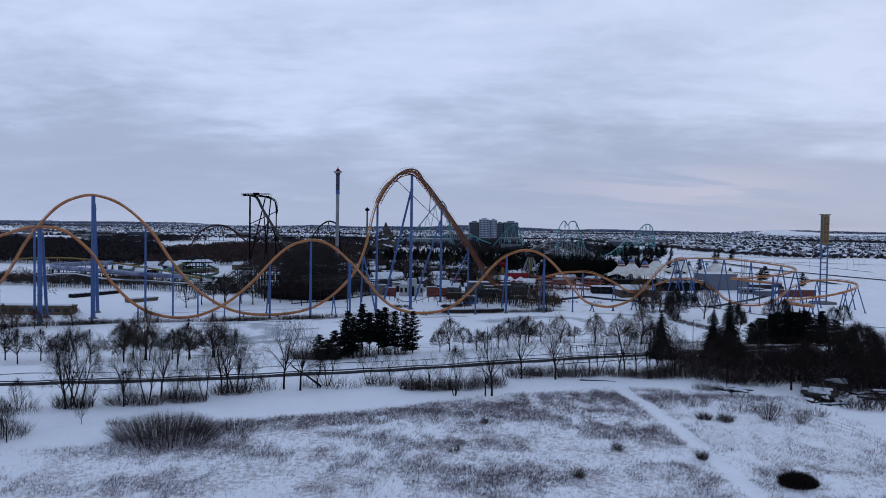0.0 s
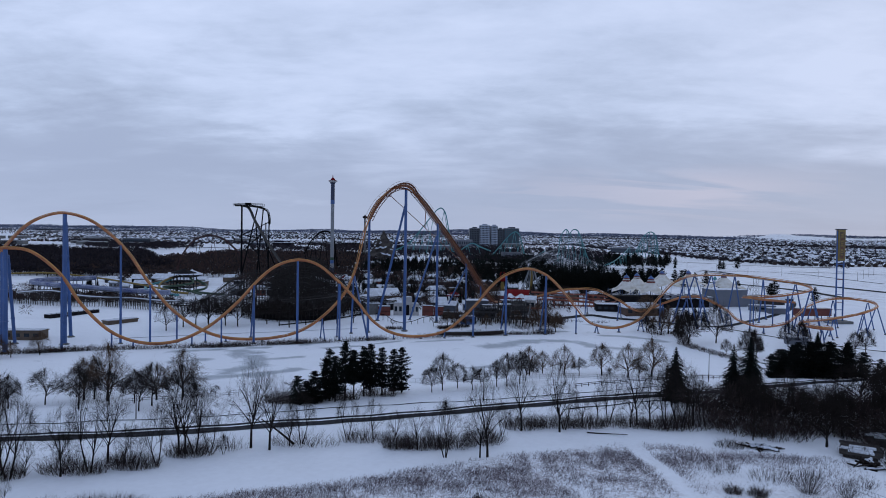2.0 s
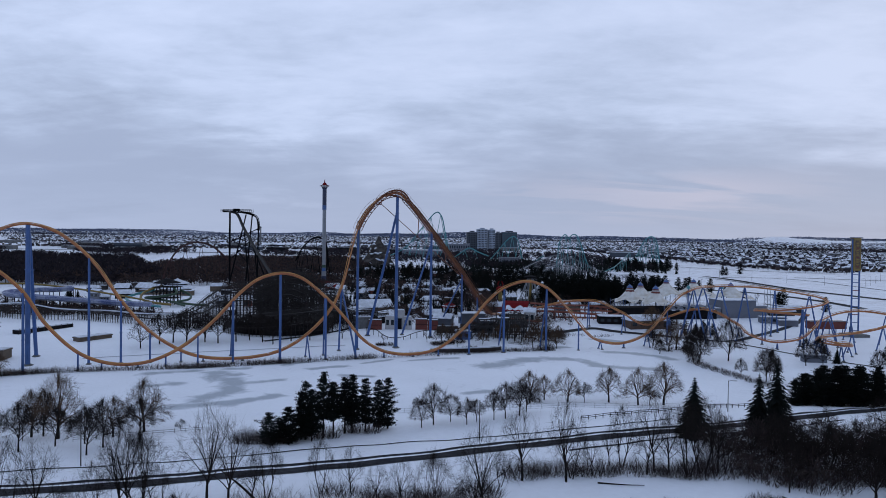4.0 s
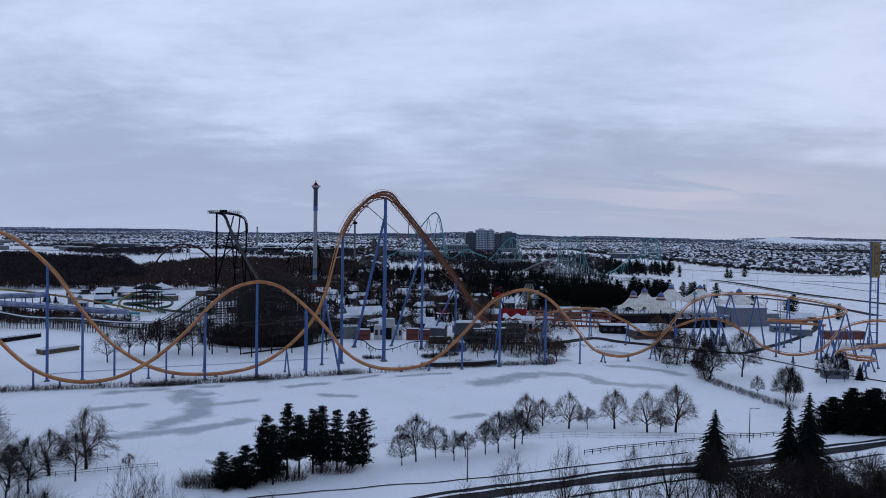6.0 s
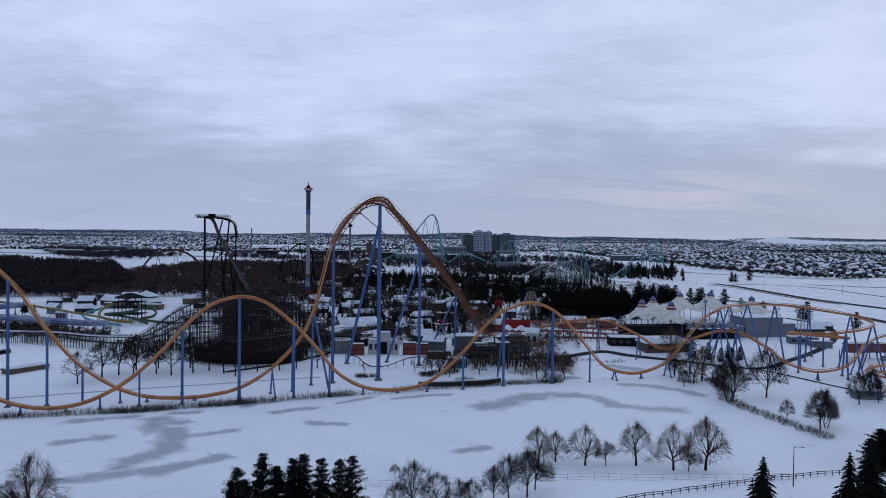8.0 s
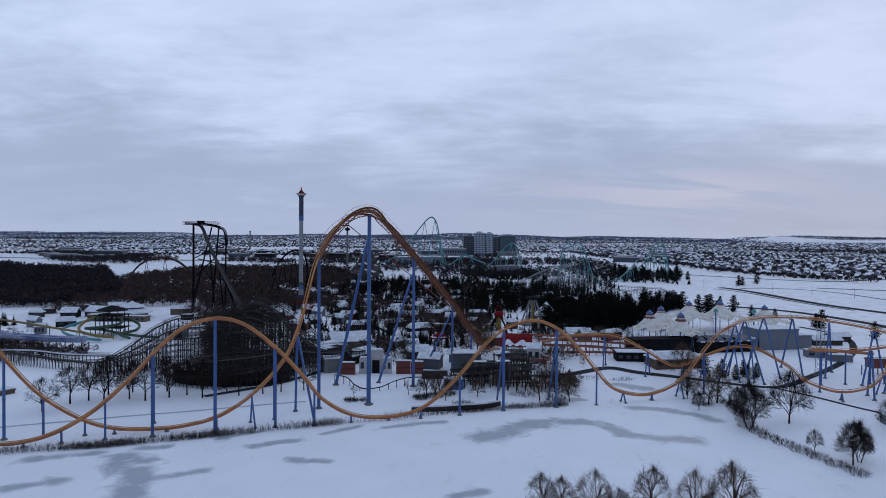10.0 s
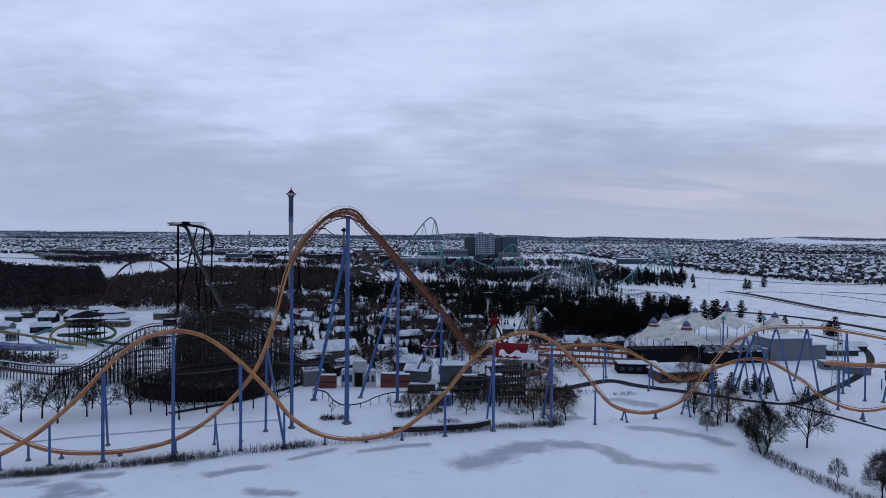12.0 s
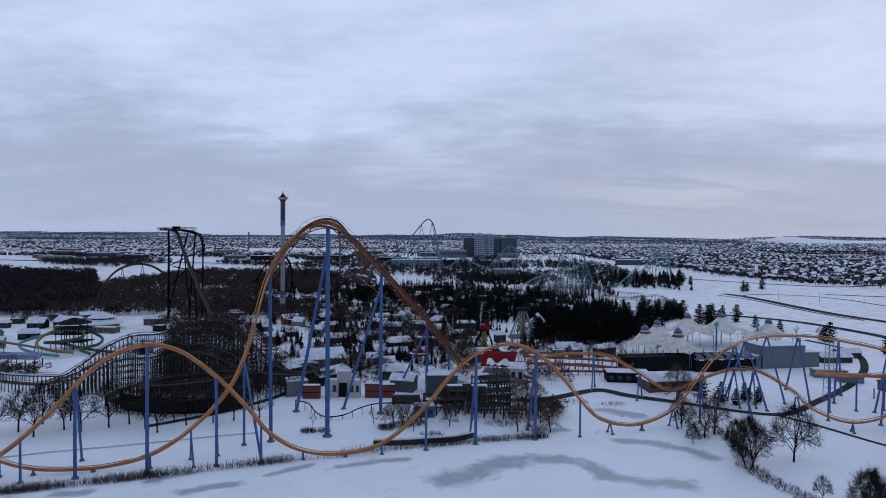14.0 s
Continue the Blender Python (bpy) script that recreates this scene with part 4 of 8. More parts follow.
def pine_meshes(seed, height, clear=0.3, width=0.2, boughs=34, leaves=13, clump=1.0, taper=1.7):
    """A pine: bare lower trunk, then ragged tiers of flat needle plates on upturned boughs."""
    r = random.Random(seed)
    trunk, crown = Mesh(), Mesh()
    trunk.bar((0, 0, -0.4), (r.uniform(-0.2, 0.2), 0, height * 0.55), height * 0.016, height * 0.011, 6)
    trunk.bar((0, 0, height * 0.55), (0, 0, height * 0.97), height * 0.011, 0.03, 5)
    lean = [r.uniform(0.65, 1.25) for _ in range(7)]
    for k in range(boughs):
        u = (k + r.random()) / boughs
        z = height * (clear + (0.97 - clear) * u)
        a = k * 2.4 + r.uniform(-0.5, 0.5)
        reach = height * width * (1.0 - u ** taper * 0.93) * r.uniform(0.5, 1.25) * (0.6 + 0.4 * min(1, u * 4)) * lean[int(a / 0.9) % 7]
        out, side = Vector((math.cos(a), math.sin(a), 0)), Vector((-math.sin(a), math.cos(a), 0))
        tip = Vector((0, 0, z)) + out * reach + Vector((0, 0, reach * r.uniform(0.05, 0.4)))
        trunk.bar((0, 0, z - reach * 0.1), tip, 0.05, 0.02, 3, False)
        for f in (0.3, 0.62, 0.95):
            c = Vector((0, 0, z)).lerp(tip, f)
            size = height * 0.05 * clump * r.uniform(0.7, 1.25) * (1 - 0.5 * u) * (1.15 - 0.35 * f)
            for _ in range(leaves):
                o = (out * r.gauss(0, 0.9) + side * r.gauss(0, 0.9)) * size + Vector((0, 0, r.gauss(0, 0.26) * size))
                d = (out * r.uniform(0.1, 1.0) + side * r.gauss(0, 0.6) + Vector((0, 0, r.uniform(-0.1, 0.75)))).normalized() * size * r.uniform(0.7, 1.1)
                w = d.cross(Vector((r.gauss(0, 1), r.gauss(0, 1), r.gauss(0, 1)))).normalized() * size * 0.3
                crown.add([c + o - w, c + o + w, c + o + d], [(0, 1, 2)])
    return trunk, crown


def spruce_meshes(seed, height, width=0.2, tiers=30):
    """A spruce: a narrow cone of drooping boughs with ragged tips."""
    r = random.Random(seed)
    trunk, crown = Mesh(), Mesh()
    trunk.bar((0, 0, -0.4), (0, 0, height * 0.98), height * 0.014, 0.03, 6)
    for k in range(tiers):
        u = k / tiers
        z = height * (0.05 + 0.93 * u)
        reach = height * width * (1 - u) ** 0.85 + 0.12
        n = 9 if u < 0.6 else 6
        for i in range(n):
            a = 6.283 * (i + 0.5 * (k % 2)) / n + r.uniform(-0.3, 0.3)
            L = reach * r.uniform(0.65, 1.15)
            out, side = Vector((math.cos(a), math.sin(a), 0)), Vector((-math.sin(a), math.cos(a), 0))
            for f in (0.25, 0.55, 0.85):
                c = Vector((0, 0, z)) + out * L * f + Vector((0, 0, -L * 0.32 * f * f + 0.05))
                w = L * 0.30 * (1.15 - f * 0.7) + 0.08
                tip = c + out * L * 0.38 + Vector((0, 0, -L * 0.14))
                crown.add([c + side * w, c - side * w, tip, c - out * 0.1 + Vector((0, 0, 0.22 + 0.06 * L))], [(0, 3, 2), (3, 1, 2), (0, 2, 1)])
    return trunk, crown


def conifer(name, meshes, label, group):
    o = thing(name, (0, 0, -60), label, "tree", group)
    part("trunk", meshes[0], BARK, o)
    part("crown", meshes[1], NEEDLE, o)
    return o


pines = [conifer("pine_tree", pine_meshes(110 + i, 13.5, c, w, 50, 26), "dark green pine with a bare lower trunk and ragged crown", "pond bank pines") for i, (c, w) in enumerate(((0.05, 0.27), (0.14, 0.25), (0.26, 0.22), (0.30, 0.24)))]
plant(pines, [(-9.7, -147.7, 1.03), (-8.0, -149.0, 0.92), (-5.8, -146.5, 1.05), (-3.8, -144.6, 0.95), (-1.4, -142.5, 1.06), (0.3, -142.2, 1.02), (3.3, -140.5, 0.94), (6.3, -138.8, 0.9), (8.4, -138.0, 0.97), (-10.8, -147.2, 0.85)], rng, (0.97, 1.05))
wide_pines = [conifer("pine_tree", pine_meshes(120 + i, 12.0, 0.0, 0.36, 60, 26, 1.35, 3.0), "broad dark pine clothed to the ground", "east pines") for i in range(3)]
plant(wide_pines, [(-17.2, -151.5, 0.6), (-13.0, -150.6, 0.68), (-15.4, -149.4, 0.5), (127, -101, 0.62), (130.5, -99, 0.8), (133, -103, 0.88), (136, -98, 0.95), (138.5, -103, 1.0), (141.5, -99, 1.04), (144, -104, 1.02), (147, -100, 1.04), (150, -104, 0.98), (153, -99, 0.9), (134, -94, 0.85), (140, -93, 0.95), (146, -94, 0.95), (156, -103, 0.72), (164, -99, 0.5)], rng, (0.95, 1.05))
spruces = [conifer("spruce_tree", spruce_meshes(130 + i, 15.0, w), "dark green spruce with drooping snow-dusted boughs", "spruces") for i, w in enumerate((0.25, 0.28))]
plant(spruces, [(104, -137, 1.22), (82.3, -140.8, 1.02), (97.8, -140.8, 1.0), (184, -24, 0.42)], rng, (0.98, 1.02))


def brush(name, label, category, spots, mat, height, stems, spread, seed, width=0.045, upright=0.35, dome=0.45, fan=0.35):
    """Thickets of thin stems joined into one mass."""
    r = random.Random(seed)
    m = Mesh()
    for x, y, rx, ry, k in spots:
        for _ in range(int(stems * k)):
            a, q = r.uniform(0, 6.283), math.sqrt(r.random())
            px, py = x + rx * q * math.cos(a), y + ry * q * math.sin(a)
            z = gz(px, py)
            h = height * r.uniform(0.5, 1.1) * (1 - dome * q * q)
            d = Vector((r.gauss(0, 1) * upright + fan * math.cos(a) * q, r.gauss(0, 1) * upright + fan * math.sin(a) * q, 1)) * h
            s = Vector((r.gauss(0, 1), r.gauss(0, 1), 0)).normalized() * width
            b = Vector((px, py, z - 0.05))
            mid = b + d * 0.55 + Vector((r.gauss(0, 1), r.gauss(0, 1), 0)) * h * 0.06
            m.add([b - s, b + s, mid + s * 0.7, mid - s * 0.7, b + d], [(0, 1, 2, 3), (3, 2, 4)])
            for _ in range(2):
                f = r.uniform(0.3, 0.7)
                e = b + d * f
                t2 = e + (d.normalized() + Vector((r.gauss(0, 1), r.gauss(0, 1), 0.2)) * 0.6) * h * 0.35
                m.add([e - s * 0.5, e + s * 0.5, t2], [(0, 1, 2)])
    return tagged(new(name, m.data(name, mat)), label, category, kind="stuff")


def dome_bush(name, label, x, y, rx, ry, h, stems, mat, seed, width, base=0.8):
    """A rounded shrub: stems that fan out from a narrow base and end on one smooth dome."""
    r = random.Random(seed)
    m = Mesh()
    for _ in range(stems):
        a, q = r.uniform(0, 6.283), math.sqrt(r.random())
        k = r.uniform(0.82, 1.04)
        bx, by = x + rx * base * q * math.cos(a), y + ry * base * q * math.sin(a)
        b = Vector((bx, by, gz(bx, by) - 0.05))
        e = Vector((x + rx * 1.06 * q * math.cos(a), y + ry * 1.06 * q * math.sin(a), b.z + h * k * math.sqrt(1 - 0.88 * q * q))) + Vector((r.gauss(0, 0.16), r.gauss(0, 0.16), 0))
        s = Vector((r.gauss(0, 1), r.gauss(0, 1), 0)).normalized() * width
        mid = b.lerp(e, 0.5) - Vector((math.cos(a) * rx, math.sin(a) * ry, 0)) * 0.03 * q
        m.add([b - s, b + s, mid + s * 0.75, mid - s * 0.75, e], [(0, 1, 2, 3), (3, 2, 4)])
        for _ in range(4):
            f = b.lerp(mid, r.uniform(0.3, 1.0)).lerp(e, r.uniform(0.0, 0.6))
            m.add([f - s * 0.5, f + s * 0.5, f + (e - mid) * r.uniform(0.4, 0.7) + Vector((r.gauss(0, 0.45), r.gauss(0, 0.45), 0))], [(0, 1, 2)])
    return tagged(new(name, m.data(name, mat)), label, "bush", kind="stuff")


dome_bush("bush_thicket", "large rounded thicket of bare upright brown stems", -29.5, -226.0, 10.6, 6.8, 5.5, 1700, THICKET, 5, 0.021)
dome_bush("bush_thicket", "low skirt of bare brown stems beside the thicket", -20.0, -219.5, 5.5, 3.4, 2.6, 420, THICKET, 55, 0.02)
dome_bush("bare_bush", "bare fan-shaped shrub in the snow", 83.0, -207.0, 3.6, 2.6, 4.4, 150, THICKET, 56, 0.018, 0.3)
dome_bush("bare_bush", "bare fan-shaped shrub in the snow", 88.2, -209.5, 2.8, 2.2, 4.0, 100, THICKET, 57, 0.018, 0.3)
belt = [(-57, -205.5, 4, 2.5, 1), (-46, -203, 6, 2.5, 1.3), (-37, -199.5, 5, 2.5, 1.5), (-29, -192.5, 4.5, 2.5, 1.2), (-66, -210, 5, 3, 0.5), (-24, -188.5, 5, 2, 0.35), (-8, -185, 7, 2, 0.5), (4, -181.5, 6, 2, 0.8), (11, -186, 3, 2, 0.9), (16, -185, 5, 2.6, 1.4), (22, -184, 5, 3, 1.2), (29, -181, 4, 3.5, 1.0), (38, -170, 5, 3, 1.2), (45, -168, 6, 2.6, 1.4), (53, -168, 5, 2.5, 1.2), (62, -167, 6, 3, 1.2), (71, -168, 6, 3, 1.5), (-58, -226, 4, 4, 0.8), (-22, -150.5, 4, 1.8, 1.2), (-15, -149.5, 4, 2, 1.4), (-7, -146, 5, 2, 1.2), (2, -141.5, 5, 2, 1.0)]
brush("roadside_brush", "dark bare brush under the roadside trees", "bush", belt, BRUSH, 3.9, 430, 1, 6, 0.03, 0.42)
dark_belt = [(76 + 6.2 * i, -166 - 1.2 * i + 4 * math.sin(i * 1.7), 6.5, 5.5, 1.2) for i in range(16)] + [(122 + 6 * i, -184 - 2 * (i % 2), 6, 6, 1.0) for i in range(9)] + [(106, -186, 5, 3, 0.9), (108, -197, 5, 3, 0.7), (116, -192, 5, 4, 0.9)] + [(84 + 7 * i, -153 + 0.5 * i, 6, 4, 0.7) for i in range(12)]
brush("dark_thicket", "dense dark brown thicket of bare brushwood", "bush", dark_belt, DUSK_BRUSH, 3.6, 300, 1, 7, 0.05, 0.5)
brush("scattered_shrubs", "low dry shrubs in the snowy meadow", "bush", [(47.8, -227.5, 0.9, 0.9, 0.6), (38.7, -240.6, 0.8, 0.8, 0.5), (60.6, -231.4, 0.8, 0.8, 0.8), (69.9, -207.6, 1.4, 1.2, 1), (73.6, -208.7, 1.7, 1.4, 1.3), (80.5, -181.5, 3.5, 2, 1.2), (26, -213, 1, 1, 0.4), (-42, -218, 2, 1, 0.4), (20, -230, 1, 0.8, 0.3)], BRUSH, 2.0, 240, 1, 8, 0.026, 0.5)
dome_bush("dark_bush", "dense dark evergreen-brown bush in the meadow", 70.2, -243.0, 3.0, 2.0, 2.3, 1500, DARK_BRUSH, 9, 0.03, 0.85)
brush("tall_shrubs", "clump of bare shrubs in the snow", "bush", [(79, -201, 4, 2, 0.7), (86, -200, 4, 2, 0.6), (72, -197, 4, 1.6, 0.5), (94, -204, 2.4, 1.6, 0.4)], BRUSH, 2.6, 170, 1, 10, 0.026, 0.28)
brush("bank_hedge", "brown brush along the pond's east bank", "bush", [(np.interp(i, [0, 3, 5, 7, 12], [133, 130, 125.9, 127, 135]), 8 - 6.2 * i, 3.0, 3.8, 1.0) for i in range(13)] + [(123, 6, 3, 4, 0.8)], BRUSH, 2.0, 240, 1, 12, 0.035, 0.42)
brush("shore_reeds", "dry reeds and brush along the frozen shore", "reeds", [(x, np.interp(x, [-190, -147, -118, -71, -43, -12, 20, 48, 70], [-89, -73.5, -60.5, -48.5, -37.5, -24.5, -11.5, -2.5, 3.5]), 2.6, 1.9, (0.25 if -8 < x < 24 else 1.0) * (0.25 + 1.1 * abs(math.sin(x * 0.11) * math.sin(x * 0.043 + 1)))) for x in np.arange(-190, 72, 2.6)], REED, 3.0, 190, 1, 13, 0.035, 0.3)
plant(roadside, [(88 + 3.2 * i + rng.uniform(-2, 2), -171 - 0.5 * i + rng.uniform(-6, 10), rng.uniform(0.6, 0.85)) for i in range(20)] + [(80 + 3 * i, -160 + rng.uniform(-6, 6), 0.72) for i in range(16)], rng)
spread_tree = bare_tree("bare_tree", 151, 9.5, BARK, "dark leafless tree with low spreading limbs over the thicket", "thicket trees", reach=0.55, stems=1, start=0.14, thick=1.6, twig=0.022)
plant([spread_tree], [(100.8, -180.6), (113, -184, 1.0), (121, -180, 1.1), (128, -190, 1.1), (109, -172, 1.0), (94, -170, 0.9), (122, -197, 0.9), (132, -183, 1.2), (139, -192, 1.2), (145, -182, 1.1), (137, -174, 1.1), (126, -170, 1.0), (128, -160, 1.3), (135, -150, 1.4), (142, -158, 1.3), (150, -148, 1.4), (142, -139, 1.2), (158, -158, 1.3), (131, -142, 1.2)], rng)


def meadow():
    """Tufts of dry grass standing out of the snow."""
    r = random.Random(17)
    m = Mesh()
    made = 0
    while made < 100000:
        x, y = r.uniform(-56, 100), r.uniform(-262, -176)
        cover = near_stubble(x, y)
        clump = noise.noise((x * 0.06, y * 0.085, 3.0)) + 0.6 * noise.noise((x * 0.33, y * 0.25, 8.0))
        clump += 0.5 * math.exp(-(((y - np.interp(x, [-21, 8, 33, 57], [-216, -208, -196, -190])) / 7.0) ** 2))
        if r.random() > cover * max(0.04, 0.22 + 1.15 * clump):
            continue
        made += 1
        z = gz(x, y)
        h = r.uniform(0.25, 0.7)
        for _ in range(2):
            b = Vector((x + r.gauss(0, 0.12), y + r.gauss(0, 0.12), z - 0.02))
            s = Vector((r.gauss(0, 1), r.gauss(0, 1), 0)).normalized() * 0.017
            m.add([b - s, b + s, b + Vector((r.gauss(0.25, 0.35), r.gauss(0, 0.35), 1)) * h], [(0, 1, 2)])
    tagged(new("dry_grass", m.data("dry_grass", GRASS)), "dry purple-brown grass standing out of the snow", "grass", kind="stuff")


meadow()


def fallen_trunk(points, r, label):
    o = tagged(new("fallen_trunk", Mesh().tube(spline(points, 0.6), lambda u: r * (1 - 0.6 * u), 6).data("fallen_trunk", BARK)), label, "tree trunk")
    return o


fallen_trunk([(-10.5, -185.0, gz(-10.5, -185) + 0.2), (-14, -182.5, gz(-14, -182.5) + 1.8), (-18.6, -179.8, gz(-18.6, -179.8) + 3.8)], 0.26, "leaning dead trunk beside the roadside trees")
fallen_trunk([(52, -173, gz(52, -173) + 0.15), (57, -174.5, gz(57, -174.5) + 0.3), (61, -174, gz(61, -174) + 0.2)], 0.16, "fallen branch on the snow")


def brush_pile(x, y, turn, k, seed, label, logs=26):
    """A heap of crossed logs with snow lying on some of them."""
    r = random.Random(seed)
    o = thing("debris_pile", (x, y, gz(x, y)), label, "debris", "debris piles", turn)
    for i in range(logs):
        a, q = r.uniform(0, 6.283), r.random()
        c = Vector((9 * k * q * math.cos(a), 5 * k * q * math.sin(a), (0.25 + 2.2 * (1 - q) * r.random()) * k))
        d = Vector((r.gauss(0, 1), r.gauss(0, 0.6), r.gauss(0, 0.2))).normalized() * r.uniform(1.5, 4.0) * k
        part("log", Mesh().bar(c - d, c + d, 0.22, 0.12, 5), BARK, o)
        if i % 4 == 0:
            part("snow_cover", Mesh().bar(c - d * 0.8 + Vector((0, 0, 0.22)), c + d * 0.8 + Vector((0, 0, 0.22)), 0.3, 0.16, 5), ROOF_SNOW, o, "line of snow on a log")


def old_shed(x, y, w, d, h, turn, tilt, label):
    """A sagging timber shed: boarded walls and a tilted roof with snow lying on its planks."""
    o = thing("old_shed", (x, y, gz(x, y)), label, "shed", "old sheds", turn)
    r = random.Random(int(x * 7 + y))
    n = int(w / 0.9)
    for side in (-1, 1):
        for i in range(n):
            x0 = -w / 2 + w * i / n
            part("wall_board", Mesh().box(x0, side * d / 2 - 0.1, -1.0, x0 + w / n - 0.06, side * d / 2 + 0.1, h + tilt * side * d / 2 - r.random() * 0.3), TIMBER, o)
    part("back_wall", Mesh().box(-w / 2 + 0.2, -d / 2 + 0.2, -1.0, w / 2 - 0.2, d / 2 - 0.2, h - abs(tilt) * d / 2 - 0.1), DARK_WALL, o)
    m = Mesh()
    for i in range(6):
        y0, y1 = -d / 2 - 0.6 + (d + 1.2) * i / 6, -d / 2 - 0.6 + (d + 1.2) * (i + 0.94) / 6
        lo, hi = -w / 2 - r.uniform(0.3, 0.9), w / 2 + r.uniform(0.2, 0.9)
        z0, z1, sag = h + tilt * y0, h + tilt * y1, r.uniform(-0.12, 0.12)
        part("roof_board", Mesh().add([(lo, y0, z0), (hi, y0, z0 + sag), (hi, y1, z1 + sag), (lo, y1, z1), (lo, y0, z0 + 0.16), (hi, y0, z0 + sag + 0.16), (hi, y1, z1 + sag + 0.16), (lo, y1, z1 + 0.16)], [(3, 2, 1, 0), (4, 5, 6, 7), (0, 1, 5, 4), (1, 2, 6, 5), (2, 3, 7, 6), (3, 0, 4, 7)]), TIMBER, o)
        if i in (1, 2, 3):
            f, g = lo + r.uniform(0.2, 0.3) * w * (i % 2), hi - r.uniform(0.05, 0.3) * w
            m.add([(f, y0 + 0.1, z0 + 0.18), (g, y0 + 0.1, z0 + sag + 0.18), (g, y1, z1 + sag + 0.18), (f, y1, z1 + 0.18), (f + 0.1, y0 + 0.15, z0 + 0.45), (g - 0.1, y0 + 0.15, z0 + sag + 0.45), (g - 0.1, y1, z1 + sag + 0.4), (f + 0.1, y1, z1 + 0.4)], [(4, 5, 6, 7), (0, 1, 5, 4), (1, 2, 6, 5), (2, 3, 7, 6), (3, 0, 4, 7)])
    part("snow_cover", m, ROOF_SNOW, o, "ragged cover of snow")


old_shed(104.0, -187.0, 6.0, 3.6, 1.5, -32, 0.30, "sagging dark timber shed under ragged snow")
old_shed(113.0, -179.0, 4.6, 3.0, 1.9, -14, 0.28, "small dark timber shed with a snowy roof")
brush_pile(102.5, -192.5, 10, 0.55, 3, "dark heap of broken timber half covered with snow")
brush_pile(118, -188, -15, 0.8, 5, "dark heap of brushwood half covered with snow")
brush_pile(86.5, -183, -30, 0.45, 9, "low pile of branches on the snow")


# ---- towers and rides ----
def wind_tower():
    x, y = -80.5, 269
    z = gz(x, y)
    o = thing("swing_tower", (x, y, z), "tall slim grey ride tower with navy head and red crown", "ride tower")
    part("shaft", Mesh().lathe([(1.9, -1), (1.9, 14), (1.55, 14.3), (1.55, 72)], 12), SILVER, o)
    part("base_sleeve", Mesh().lathe([(2.1, 6), (2.1, 10)], 12), NAVY, o, "navy sleeve round the shaft")
    part("band", Mesh().lathe([(1.75, 10.4), (1.75, 17)], 12), BLUE, o, "blue band")
    part("band", Mesh().lathe([(1.75, 17.1), (1.75, 19.5)], 12), GREEN, o, "green band")
    part("band", Mesh().lathe([(1.8, 66), (1.8, 69.5)], 12), BLUE, o, "blue band")
    part("head", Mesh().lathe([(1.75, 69.6), (1.75, 83.5), (2.2, 84.0), (2.2, 84.6)], 12), NAVY, o, "navy tower head")
    part("gondola_ring", Mesh().lathe([(2.2, 84.6), (3.3, 85.2), (3.3, 86.0), (2.0, 86.6)], 16), WHITE_WALL, o)
    for k in range(8):
        a = k * math.pi / 4
        part("arm", Mesh().bar((1.6 * math.cos(a), 1.6 * math.sin(a), 86.8), (4.2 * math.cos(a), 4.2 * math.sin(a), 85.9), 0.3, 0.16, 4), RED_PAINT, o)
    part("crown", Mesh().lathe([(2.3, 86.7), (1.5, 88), (0.5, 89), (0.12, 91.5)], 10), RED_PAINT, o, "red crown")
    part("pavilion_roof", Mesh().lathe([(8, 4.2), (7.6, 4.6), (2.4, 6.2)], 12), RED_PAINT, o, "red canopy round the foot")
    for k in range(8):
        a = k * math.pi / 4
        part("post", Mesh().bar((7 * math.cos(a), 7 * math.sin(a), -0.5), (7 * math.cos(a), 7 * math.sin(a), 4.3), 0.18, 0.18, 5), RED_WALL, o)


wind_tower()


def far_tower(x, y, h, name, label, mat, r=1.0, head=2.2):
    o = thing(name, (x, y, gz(x, y)), label, "tower")
    part("shaft", Mesh().lathe([(r, -1), (r * 0.8, h * 0.94)], 8), mat, o)
    part("head", Mesh().lathe([(head * 0.6, h * 0.94), (head, h * 0.955), (head, h * 0.985), (head * 0.4, h), (0.15, h * 1.03)], 10), DARK_WALL, o)


far_tower(-93.4, 606, 60, "observation_tower", "slim dark observation tower behind the lift hill", CONCRETE, 1.4, 3.2)


